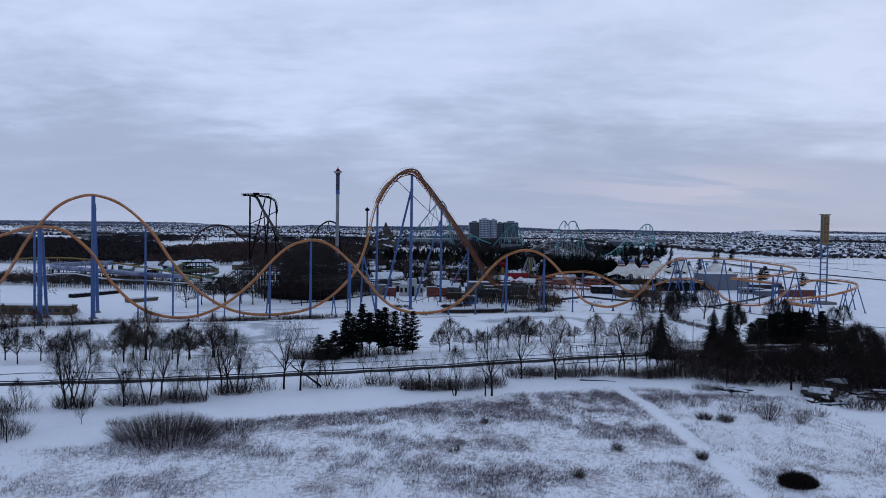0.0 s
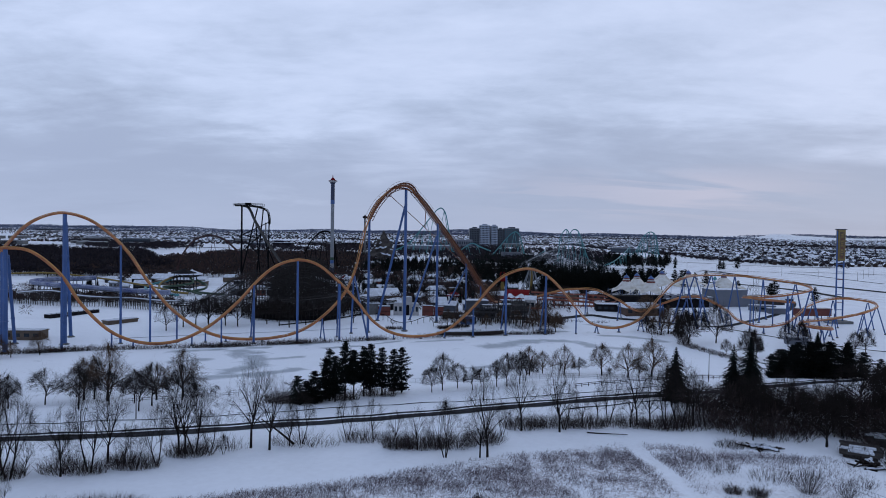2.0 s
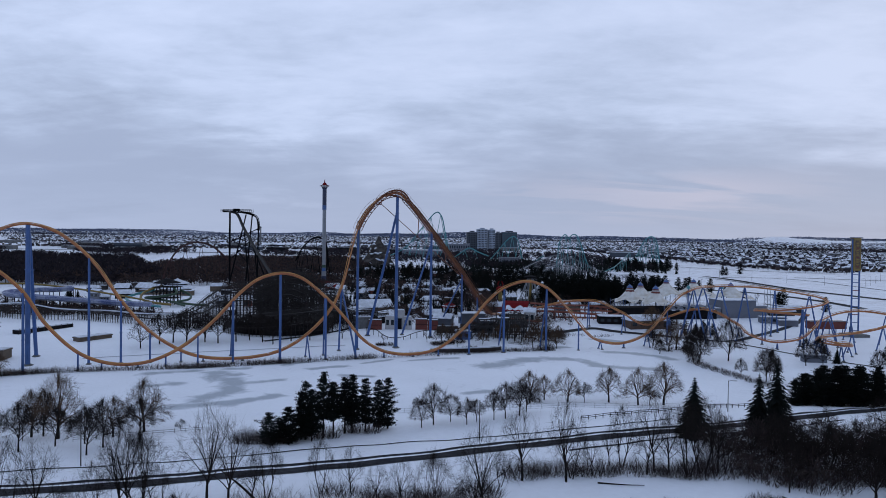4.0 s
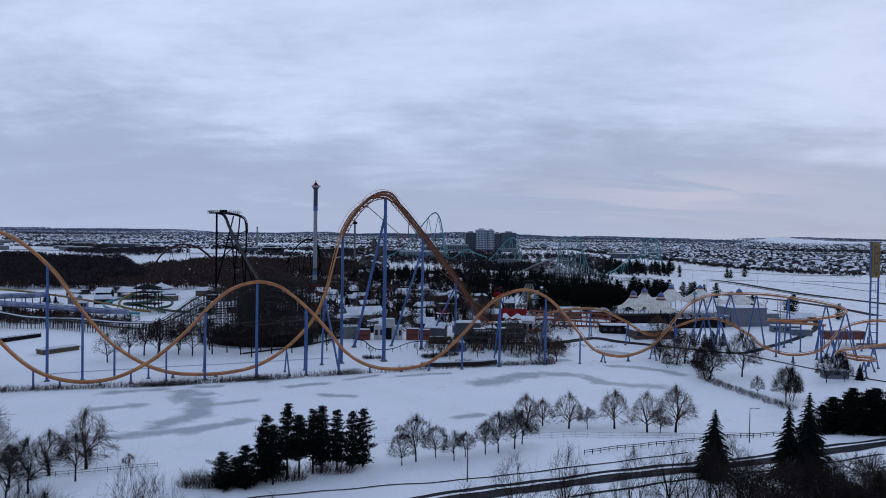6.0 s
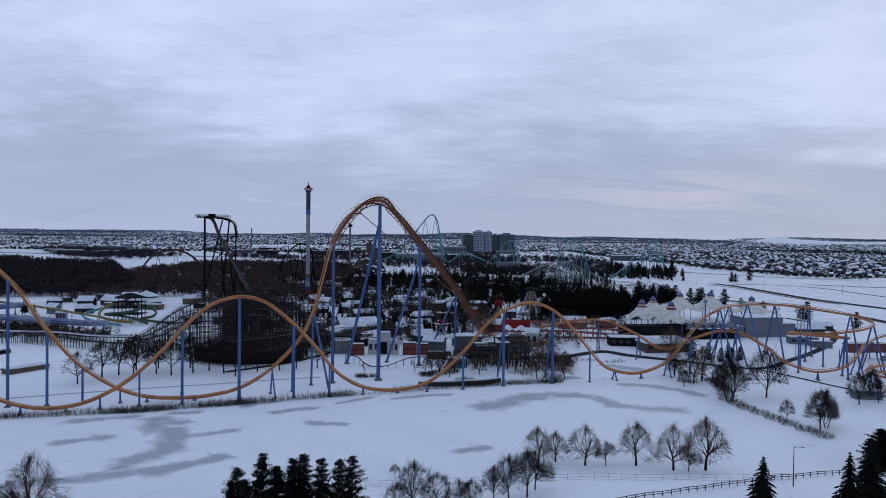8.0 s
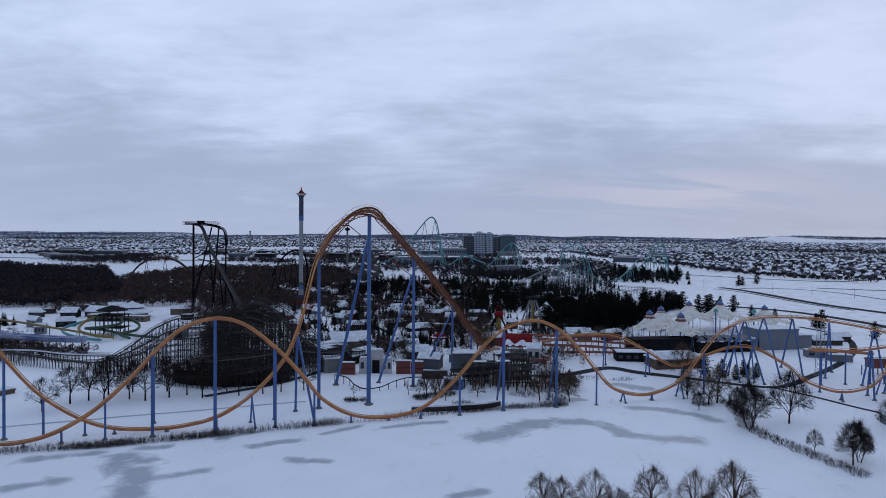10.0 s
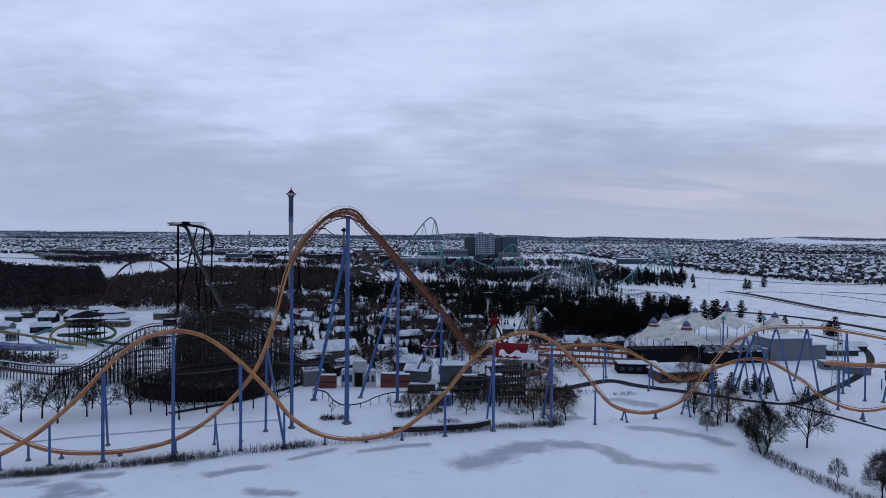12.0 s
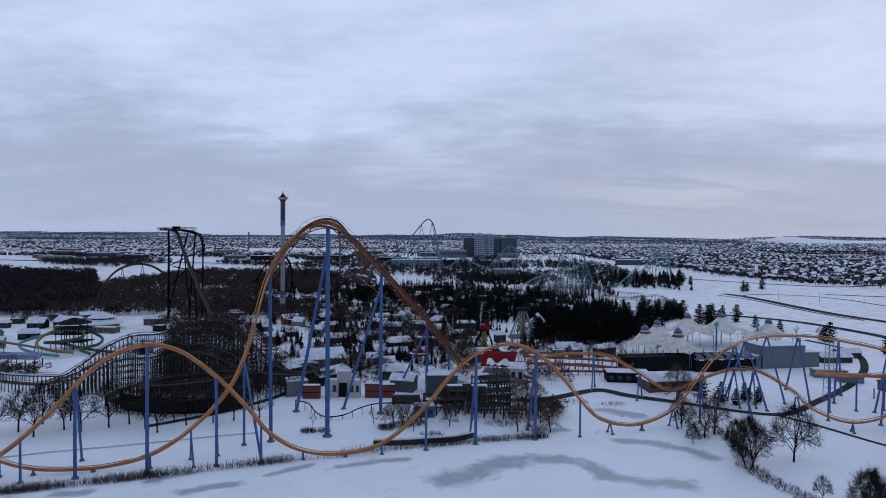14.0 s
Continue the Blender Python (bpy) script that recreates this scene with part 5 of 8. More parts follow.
def drop_tower():
    x, y = 238, 54
    z = gz(x, y)
    o = thing("drop_tower", (x, y, z), "blue steel drop tower with a yellow sign at its top", "ride tower", turn=8)
    for k in (-1, 1):
        part("leg", Mesh().bar((k * 2.1, 0, -0.5), (k * 2.1, 0, 51), 0.42, 0.42, 8), BLUE, o)
    for k in range(9):
        zz = 3 + k * 4.2
        part("rung", Mesh().bar((-2.1, 0, zz), (2.1, 0, zz), 0.2, 0.2, 6), RED_PAINT if k % 3 == 2 else BLUE, o)
    m = Mesh().box(-2.0, -1.1, 34.5, 2.0, 1.1, 51.6)
    sign = part("sign_box", m, YELLOW, o, "tall yellow sign box")
    part("sign_panel", Mesh().box(-1.5, -1.16, 35.5, 1.5, -1.1, 50.4), material("faded_sign", (0.17, 0.10, 0.03), 0.6, 0, 0.5, 0.5, 2.0, 0.0, other=(0.05, 0.035, 0.03)), sign, "faded sign face")
    for k in range(11):
        zz = 36.6 + 1.22 * k
        part("lettering_bar", Mesh().box(-0.7, -1.2, zz - 0.32, 0.7, -1.16, zz + 0.32), YELLOW if k % 4 else RED_WALL, sign)
    part("cap", Mesh().box(-2.8, -1.3, 51.6, 2.8, 1.3, 52.0), NAVY, o)
    part("platform", Mesh().box(-5, -5, -0.5, 5, 5, 1.2), CONCRETE, o)
    part("stairs", Mesh().box(-8, -3, -0.5, -5, 2, 0.8), SILVER, o)


drop_tower()


def dark_coaster():
    """A dive coaster: a flat crest on tall legs, then one long straight plunge."""
    o = thing("roller_coaster", (0, 0, 0), "black steel dive coaster with an overhanging crest", "roller coaster", "other coasters")

    def stand(x, y, head, r):
        column(o, (x, y, gz(x, y)), head, r, BLACK_STEEL)

    crest = spline([(-156.5, 239, 70.4), (-150, 240, 70.2), (-143, 241, 69.8), (-136, 242.5, 68.6), (-131, 244, 66.0), (-129.4, 245, 60), (-129.6, 246, 54)], 1.2)
    plunge = spline([(-150, 240.5, 70.2), (-146.5, 239.5, 69.4), (-143, 236.5, 66), (-138, 229, 59.5), (-128, 214, 49), (-115, 195, 36.5), (-103, 177, 26), (-92.3, 160, 18), (-85, 148, 12)], 1.2)
    for line, thick, mat in ((crest, 0.5, BLACK_STEEL), (plunge, 0.9, DARK_STEEL)):
        part("spine", Mesh().tube([p - Vector((0, 0, 0.9)) for p in line], thick, 5), mat, o)
        for k in (-1.0, 1.0):
            part("rail", Mesh().tube([p + Vector((0.55 * k, 0.85 * k, 0)) for p in line], 0.3, 5), mat, o)
        ties = Mesh()
        for p in line[::2]:
            ties.bar(p + Vector((-0.55, -0.85, 0)), p + Vector((0.55, 0.85, 0)), 0.16, 0.16, 4, False)
            ties.bar(p - Vector((0, 0, 0.9)), p + Vector((0.55, 0.85, 0)), 0.14, 0.14, 4, False)
        part("track_ties", ties, mat, o, kind="stuff")
    stand(-151, 240, (-151, 240, 69.2), 0.85)
    stand(-130.5, 246.5, (-129.8, 246, 58), 0.6)
    stand(-150, 232, (-138, 240, 67.4), 0.6)
    stand(-142, 252, (-134, 243, 66.6), 0.6)
    stand(-132, 230, (-136.5, 229.5, 57), 0.55)
    stand(-118, 206, (-121, 204, 42), 0.5)
    stand(-103, 184, (-106, 181, 28), 0.45)
    stand(-110, 214, (-127, 213, 47), 0.45)
    for a, b in (((-151, 240, 45), (-130.3, 246, 56)), ((-130.3, 246, 40), (-146, 235, 45)), ((-147, 234.5, 33), (-132.5, 231, 46)), ((-132, 230, 28), (-146, 248, 36))):
        part("brace", Mesh().bar(a, b, 0.42, 0.42, 6), BLACK_STEEL, o)
    deck = Mesh().box(-157.5, 237.2, 69.0, -133, 238.4, 69.2)
    deck.box(-157.5, 241.8, 69.0, -133, 243.0, 69.2)
    part("maintenance_deck", deck, BLACK_STEEL, o)
    rail = Mesh()
    for y in (237.2, 243.0):
        for h in (70.3, 71.2):
            rail.bar((-157.5, y, h), (-133, y, h), 0.1, 0.1, 4)
        for k in range(17):
            rail.bar((-157.5 + 1.53 * k, y, 69.1), (-157.5 + 1.53 * k, y, 71.2), 0.1, 0.1, 4)
    part("crest_railing", rail, BLACK_STEEL, o)
    part("drive_housing", Mesh().box(-148, 238.6, 70.2, -143.5, 241.4, 71.9), BLACK_STEEL, o)


dark_coaster()


def loop_coaster(points, mat, label, r=0.5, posts=5, post_r=0.3, lean=4.0, every=10):
    """A far steel coaster: track tube, and raking legs at intervals."""
    o = thing("roller_coaster", (0, 0, 0), label, "roller coaster", "other coasters")
    line = spline(points, 2.0)
    part("spine", Mesh().tube([p - Vector((0, 0, 0.7)) for p in line], r, 5), mat, o)
    for k in (-1, 1):
        part("rail", Mesh().tube([p + Vector((0.2, 0.75 * k, 0.0)) for p in line], r * 0.42, 4), mat, o)
    for i in range(3, len(line), every):
        p = line[i]
        if p.z - gz(p.x, p.y) < 3:
            continue
        s = lean * min(1, (p.z - gz(p.x, p.y)) / 40)
        for k in (-1, 1):
            part("support_column", Mesh().bar((p.x + s * k, p.y + s * 0.7 * k, gz(p.x + s * k, p.y) - 0.5), (p.x, p.y, p.z - 0.8), post_r * 1.1, post_r * 0.8, 6), mat, o)
    return o


loop_coaster([(-75, 775, 20), (-57, 790, 27), (-40, 790, 38), (-23.6, 790, 58), (-7, 790, 79), (3, 790, 90.5), (9, 790, 93), (15, 790, 87), (19.5, 790, 70), (22.7, 790, 49), (26, 788, 28), (34, 784, 20), (46, 780, 28), (60, 770, 36), (74, 762, 30), (90, 750, 24)], TEAL, "giant teal steel coaster far across the park", 0.9, 5, 0.5, 13, 10)
loop_coaster([(88, 700, 20), (98, 700, 32), (108, 700, 44), (116, 700, 52), (123, 700, 55), (129, 700, 49), (133, 700, 34), (138, 700, 20), (150, 690, 18), (165, 680, 28)], TEAL, "teal steel coaster hill before the hospital", 0.7, 5, 0.4, 8, 7)
loop_coaster([(150, 512, 12), (157.4, 520, 24), (160.2, 520, 48), (166.7, 520, 57.5), (170, 522, 55), (172, 526, 52), (176, 524, 57), (181, 522, 56.6), (187, 520, 43), (197, 520, 18), (207, 520, 12), (225, 530, 16), (245, 560, 24), (268, 600, 36)], TEAL, "twin-hilled teal coaster beyond the dark pines", 0.5, 5, 0.28, 6, 6)
loop_coaster([(268, 625, 20), (287, 640, 30), (294, 640, 44), (299, 640, 52), (307, 640, 57), (313, 640, 54), (317, 641, 44), (320, 642, 28), (326, 645, 16)], TEAL, "teal coaster turn on a tall lattice of legs", 0.5, 5, 0.35, 8, 3)
loop_coaster([(-118, 330, 28), (-111, 330, 41), (-104, 330, 48), (-98.5, 330, 50.2), (-92, 330, 48), (-88.5, 330, 40), (-88, 330, 26), (-90, 326, 15)], BLACK_STEEL, "black steel inverting coaster loop", 0.6, 5, 0.35, 5, 6)
loop_coaster([(-216, 266, 12), (-213, 268, 24), (-209, 271, 33), (-205, 276, 39.5), (-200, 284, 43.5), (-196, 290, 44.6), (-190, 296, 43.5), (-184, 300, 40), (-178, 302, 34.5), (-170, 302, 27), (-160, 300, 20)], DARK_RED, "dark red coaster arch rising out of the bare woods", 0.6, 5, 0.26, 5, 8)



def trestle(owner, line, mat, width=2.6, rise=2.6, step=1, foot=None):
    """Bents of posts, ledgers and diagonal braces beneath a wooden track."""
    m = Mesh()
    last = None
    for i in range(0, len(line), step):
        p = line[i]
        d = (line[min(i + 1, len(line) - 1)] - line[max(i - 1, 0)]).to_2d().normalized()
        s = Vector((-d.y, d.x, 0)) * width / 2
        g = gz(p.x, p.y) if foot is None else foot
        h = p.z - g
        a, b = p - s, p + s
        spread = 1 + 0.06 * h / 3
        fa, fb = Vector((p.x, p.y, g)) - s * spread, Vector((p.x, p.y, g)) + s * spread
        m.bar(fa, a, 0.13, 0.13, 4, False)
        m.bar(fb, b, 0.13, 0.13, 4, False)
        n = max(1, int(h // rise))
        here = []
        for k in range(1, n + 1):
            u = k / n
            qa, qb = fa.lerp(a, u), fb.lerp(b, u)
            m.bar(qa, qb, 0.1, 0.1, 4, False)
            here.append((qa, qb, qa.z))
        if last:
            for (qa, qb, z), (ra, rb, z2) in zip(here, last):
                m.bar(qa, ra, 0.09, 0.09, 4, False)
                m.bar(qb, rb, 0.09, 0.09, 4, False)
            if i % (2 * step) == 0 and len(here) > 1:
                m.bar(here[0][0], last[min(1, len(last) - 1)][0], 0.08, 0.08, 4, False)
                m.bar(here[-1][1], last[max(0, len(last) - 2)][1], 0.08, 0.08, 4, False)
        last = here
    part("trestle", m, mat, owner, "close lattice of posts and braces", kind="stuff")


def wooden_track(owner, line, mat, width=1.9):
    m = Mesh()
    for p, q in zip(line, line[1:]):
        d = (q - p).to_2d()
        d = d.normalized() if d.length > 1e-6 else Vector((1, 0))
        s = Vector((-d.y, d.x, 0)) * width / 2
        up = Vector((0, 0, 0.3))
        m.add([p - s, p + s, q + s, q - s, p - s - up, p + s - up, q + s - up, q - s - up], [(0, 1, 2, 3), (7, 6, 5, 4), (1, 5, 6, 2), (0, 3, 7, 4)])
    part("track_bed", m, mat, owner)
    for k in (-1, 1):
        rail = Mesh()
        pts = []
        for i, p in enumerate(line):
            d = (line[min(i + 1, len(line) - 1)] - line[max(i - 1, 0)]).to_2d().normalized()
            pts.append(p + Vector((-d.y, d.x, 0)) * (width / 2 + 0.35) * k + Vector((0, 0, 0.95)))
        part("handrail", rail.tube(pts, 0.09, 4), mat, owner)


def wooden_coaster():
    o = thing("wooden_coaster", (0, 0, 0), "dark weathered wooden coaster with a dense timber trestle", "roller coaster")
    hill = spline([(-175, 62, 8.5), (-150, 52, 8), (-132, 47, 7), (-118, 45, 7.5), (-108, 48, 13), (-99, 54, 20.5), (-91, 58, 24.2), (-80, 60, 25), (-70, 61, 28), (-60, 62, 31), (-53, 64, 29.5), (-45, 66, 22), (-38, 66, 15), (-30, 62, 11), (-24, 56, 10.5)], 1.7)
    wooden_track(o, hill, TIMBER)
    trestle(o, hill, TIMBER, 3.0)
    for k in (4.5, 9.0):
        row = [p + Vector((2.0 - 0.2 * k, -k, -0.9 * k * min(1, max(0, (p.z - 9) / 10)))) for p in hill if -118 < p.x < -68]
        wooden_track(o, row, TIMBER)
        trestle(o, row, TIMBER, 3.0, 2.2)
    helix = [Vector((-60 + 25 * math.cos(a), 31 + 15 * math.sin(a), 9.0 + 2.2 * math.cos(a) + 1.6 * math.sin(a))) for a in np.linspace(-0.4, 5.9, 80)]
    wooden_track(o, helix, TIMBER, 2.2)
    trestle(o, helix, TIMBER, 3.2, 2.2)
    inner = [Vector((-56 + 19 * math.cos(a), 33 + 10 * math.sin(a), 12.5 + 2.0 * math.cos(a))) for a in np.linspace(0, 6.2, 54)]
    wooden_track(o, inner, TIMBER, 2.2)
    trestle(o, inner, TIMBER, 3.0, 2.0)
    # the tall turn: close rows of bents, each row higher than the one before it
    for row in range(6):
        y, top, span = 44 + 5.5 * row, 19 + 2.4 * row, 20 + 1.2 * row
        line = [Vector((-58 + span * u, y + 5 * u * u + 3 * u, top * (1 - 0.62 * max(0, u) ** 1.4 - 0.30 * max(0, -u) ** 1.6) + 1.5)) for u in np.linspace(-0.9, 1.05, 28)]
        wooden_track(o, line, TIMBER, 2.2)
        trestle(o, line, TIMBER, 3.2, 1.6)
    bend = spline([(-36, 48, 12), (-28, 44, 12), (-21, 46, 11.5), (-16, 54, 11), (-16, 64, 10.5), (-22, 74, 10)], 1.6)
    wooden_track(o, bend, TIMBER, 2.4)
    trestle(o, bend, TIMBER, 3.0, 2.0)
    low = spline([(-24, 56, 10.5), (-16, 60, 10), (-10, 66, 9), (-14, 76, 9), (-24, 82, 9), (-34, 80, 9)], 1.6)
    wooden_track(o, low, TIMBER)
    trestle(o, low, TIMBER, 2.8)
    screen = part("dark_screen", Mesh().tube([(-58.5 + 23 * math.cos(a), 31 + 13.2 * math.sin(a), gz(-58, 20) + 5.6) for a in np.linspace(3.1, 6.4, 40)], 0.22, 5), DARK_WALL, o, "dark boarded screen round the lower turn")
    for a in np.linspace(3.15, 6.35, 64):
        x, y = -58.5 + 23 * math.cos(a), 31 + 13.2 * math.sin(a)
        t = Vector((-23 * math.sin(a), 13.2 * math.cos(a), 0)).normalized() * 0.62
        n = Vector((t.y, -t.x, 0)).normalized() * 0.12
        c = Vector((x, y, gz(x, y)))
        z0, z1 = Vector((0, 0, -0.6)), Vector((0, 0, 5.4 + 0.3 * math.sin(a * 37)))
        part("board", Mesh().add([c - t - n + z0, c + t - n + z0, c + t + n + z0, c - t + n + z0, c - t - n + z1, c + t - n + z1, c + t + n + z1, c - t + n + z1], [(0, 1, 5, 4), (1, 2, 6, 5), (2, 3, 7, 6), (3, 0, 4, 7), (4, 5, 6, 7), (3, 2, 1, 0)]), DARK_WALL, screen)
    left = spline([(-230, 70, 10), (-205, 62, 12), (-185, 60, 9.5), (-160, 66, 8), (-140, 60, 7.5), (-120, 58, 7.5)], 1.8)
    wooden_track(o, left, TIMBER)
    part("snow_cover", Mesh().tube([p + Vector((0, 0, 0.12)) for p in left], 0.62, 5), ROOF_SNOW, o, "line of snow lying along the track")
    trestle(o, left, TIMBER, 2.8)


wooden_coaster()
grey = thing("wooden_coaster", (0, 0, 0), "grey timber coaster beyond the dark pines", "roller coaster", "other coasters")
for pts in ([(120, 400, 16), (140, 410, 24), (160, 420, 20), (185, 425, 13), (205, 410, 11), (210, 390, 14)], [(100, 440, 14), (125, 450, 26), (150, 455, 33), (175, 455, 25), (200, 450, 14), (230, 440, 12)], [(185, 360, 13), (200, 350, 17), (215, 352, 18), (225, 362, 15), (228, 380, 12)]):
    line = spline(pts, 3.0)
    wooden_track(grey, line, SILVER)
    trestle(grey, line, SILVER, 3.0, 4.0)


RED_FRAME = material("red_orange_steel", (0.26, 0.055, 0.03), 0.6, 0, 0.35, 0.4, 4.0, 0.05)


def red_coaster():
    o = thing("roller_coaster", (0, 0, 0), "low red-orange family coaster on red steel frames", "roller coaster", "other coasters")
    paths = ([(72, 92, 13.5), (84, 96, 12.5), (96, 100, 11.8), (108, 101, 11.5), (119, 99, 10.5), (124, 92, 9), (118, 86, 8), (104, 86, 8.5), (90, 84, 9.5), (76, 82, 10)],
             [(70, 88, 9.5), (88, 91, 8.6), (104, 94, 7.6), (116, 93, 6.5)], [(74, 96, 11), (90, 98, 10), (106, 98, 9.4), (122, 95, 8.8)], [(86, 86, 6.2), (98, 87, 6.0), (112, 88, 5.6), (124, 86, 5.2)], [(58, 62, 7.5), (66, 58, 7.2), (73, 60, 6.8), (76, 66, 6.4), (72, 71, 6.4), (62, 72, 6.6)])
    for pts in paths:
        line = spline(pts, 1.3)
        part("spine", Mesh().tube([p - Vector((0, 0, 0.55)) for p in line], 0.30, 4), RED_FRAME, o)
        for k in (-1, 1):
            part("rail", Mesh().tube([p + Vector((0.1 * k, 0.8 * k, 0)) for p in line], 0.13, 4), RUST, o)
        for i in range(2, len(line), 5):
            p = line[i]
            for k in (-1, 1):
                part("support_column", Mesh().bar((p.x + 0.4 * k, p.y + 1.1 * k, gz(p.x, p.y) - 0.4), (p.x, p.y + 0.3 * k, p.z - 0.5), 0.15, 0.13, 5), RED_FRAME, o)
            part("cross_beam", Mesh().bar((p.x, p.y - 1.0, (p.z + gz(p.x, p.y)) / 2), (p.x, p.y + 1.0, (p.z + gz(p.x, p.y)) / 2), 0.11, 0.11, 4), RED_FRAME, o)


red_coaster()


def claw_ride():
    o = thing("pendulum_ride", (58.5, 143, gz(58.5, 143)), "pendulum ride with yellow mast, black legs and red hub", "ride")
    part("mast", Mesh().lathe([(1.6, -0.5), (1.3, 5), (1.1, 11.5)], 8), YELLOW, o, "yellow mast")
    for k in range(4):
        a = math.pi / 4 + k * math.pi / 2
        part("leg", Mesh().tube([(7.2 * math.cos(a), 7.2 * math.sin(a), -0.4), (5.0 * math.cos(a), 5.0 * math.sin(a), 6.5), (1.2 * math.cos(a), 1.2 * math.sin(a), 11.5)], 0.42, 6), BLACK_STEEL, o)
    part("hub", Mesh().lathe([(1.6, 10.8), (2.6, 11.6), (2.6, 13.0), (1.5, 14.0)], 12), RED_PAINT, o, "red hub")
    for k in (-1, 1):
        part("horn", Mesh().tube([(k * 1.2, 0, 13.5), (k * 1.7, 0, 15.5), (k * 0.8, 0, 17.4)], 0.42, 6), RED_PAINT, o)
    for k in range(10):
        a = k * math.pi / 5
        part("seat", Mesh().box(-9.5 + 1.6 * math.cos(a), -1 + 1.6 * math.sin(a), 1.2, -8.9 + 1.6 * math.cos(a), -0.4 + 1.6 * math.sin(a), 2.2), RED_WALL, o)
    part("platform", Mesh().lathe([(9, -0.6), (9, 0.4)], 16), CONCRETE, o)


claw_ride()


def swing_carousel():
    o = thing("swing_ride", (84, 190, gz(84, 190)), "swing ride with a yellow mast and splayed pale blue legs", "ride")
    part("mast", Mesh().lathe([(1.1, -0.5), (1.0, 17)], 8), YELLOW, o)
    for k in range(10):
        a = k * math.pi / 5
        part("leg", Mesh().bar((8.0 * math.cos(a), 8.0 * math.sin(a), 0), (1.8 * math.cos(a), 1.8 * math.sin(a), 16.4), 0.3, 0.24, 5), SILVER, o)
    part("canopy", Mesh().lathe([(4.2, 16.2), (4.6, 17.2), (2.6, 18.0), (0.3, 18.2)], 14), DARK_WALL, o)
    part("deck", Mesh().lathe([(9, -0.4), (9, 0.5)], 18), CONCRETE, o)
    x, y = 95, 205
    t = thing("show_tent", (x, y, gz(x, y)), "white snow-covered conical tent behind the swing ride", "tent")
    part("canvas", Mesh().lathe([(10, 4.5), (6, 7), (2, 11), (0.2, 13)], 16), ROOF_SNOW, t)
    for k in range(10):
        a = k * math.pi / 5
        part("pole", Mesh().bar((9.6 * math.cos(a), 9.6 * math.sin(a), -0.4), (9.6 * math.cos(a), 9.6 * math.sin(a), 4.7), 0.12, 0.12, 5), SILVER, t)


swing_carousel()


# ---- buildings of the park ----
def building(name, x, y, w, d, h, turn, wall, label, category="building", roof="flat", roof_mat=None, rise=2.2, group="", windows=0, z=None, over=0.5):
    """Walls, a thick snowy roof and rows of openings."""
    o = thing(name, (x, y, gz(x, y) if z is None else z), label, category, group, turn)
    roof_mat = roof_mat or ROOF_SNOW
    part("wall", Mesh().box(-w / 2, -d / 2, -1.2, w / 2, d / 2, h), wall, o)
    a, b = w / 2 + over, d / 2 + over
    if roof == "flat":
        part("parapet", Mesh().box(-a + 0.2, -b + 0.2, h, a - 0.2, b - 0.2, h + 0.45), wall, o)
        part("roof", Mesh().box(-a + 0.5, -b + 0.5, h + 0.45, a - 0.5, b - 0.5, h + 0.75), roof_mat, o, "snow-covered roof")
    elif roof == "gable":
        m = Mesh()
        t = 0.35
        for k in (0, t):
            m.add([(-a, -b, h - 0.1 + k), (a, -b, h - 0.1 + k), (a, 0, h + rise + k), (-a, 0, h + rise + k), (-a, b, h - 0.1 + k), (a, b, h - 0.1 + k)], [(0, 1, 2, 3), (3, 2, 5, 4)])
        m.f += [(0, 6, 7, 1), (4, 5, 11, 10), (0, 3, 9, 6), (3, 4, 10, 9), (1, 7, 8, 2), (2, 8, 11, 5)]
        part("roof", m, roof_mat, o, "snow-covered gable roof")
        for x in (-w / 2, w / 2 - 0.25):
            gable = [(x + k, y, z) for k in (0, 0.25) for y, z in ((-d / 2, h), (d / 2, h), (0, h + rise * 0.95))]
            part("gable_wall", Mesh().add(gable, [(0, 2, 1), (3, 4, 5), (0, 3, 5, 2), (1, 2, 5, 4), (0, 1, 4, 3)]), wall, o)
    else:
        m = Mesh()
        c = min(w, d) * 0.18
        m.add([(-a, -b, h - 0.1), (a, -b, h - 0.1), (a, b, h - 0.1), (-a, b, h - 0.1), (-a, -b, h + 0.2), (a, -b, h + 0.2), (a, b, h + 0.2), (-a, b, h + 0.2), (-a + d / 2 - c if w > d else -c, -c if w > d else -b + w / 2 - c, h + rise), (a - d / 2 + c if w > d else c, -c if w > d else -b + w / 2 - c, h + rise),
               (a - d / 2 + c if w > d else c, c if w > d else b - w / 2 + c, h + rise), (-a + d / 2 - c if w > d else -c, c if w > d else b - w / 2 + c, h + rise)],
              [(0, 1, 5, 4), (1, 2, 6, 5), (2, 3, 7, 6), (3, 0, 4, 7), (4, 5, 9, 8), (5, 6, 10, 9), (6, 7, 11, 10), (7, 4, 8, 11), (8, 9, 10, 11), (3, 2, 1, 0)])
        part("roof", m, roof_mat, o, "snow-covered hipped roof")
    for k in range(windows):
        u = -w / 2 + w * (k + 0.5) / windows
        part("window", Mesh().box(u - w / windows * 0.28, -d / 2 - 0.06, h * 0.35, u + w / windows * 0.28, -d / 2 + 0.05, h * 0.78), GLASS, o)
    return o


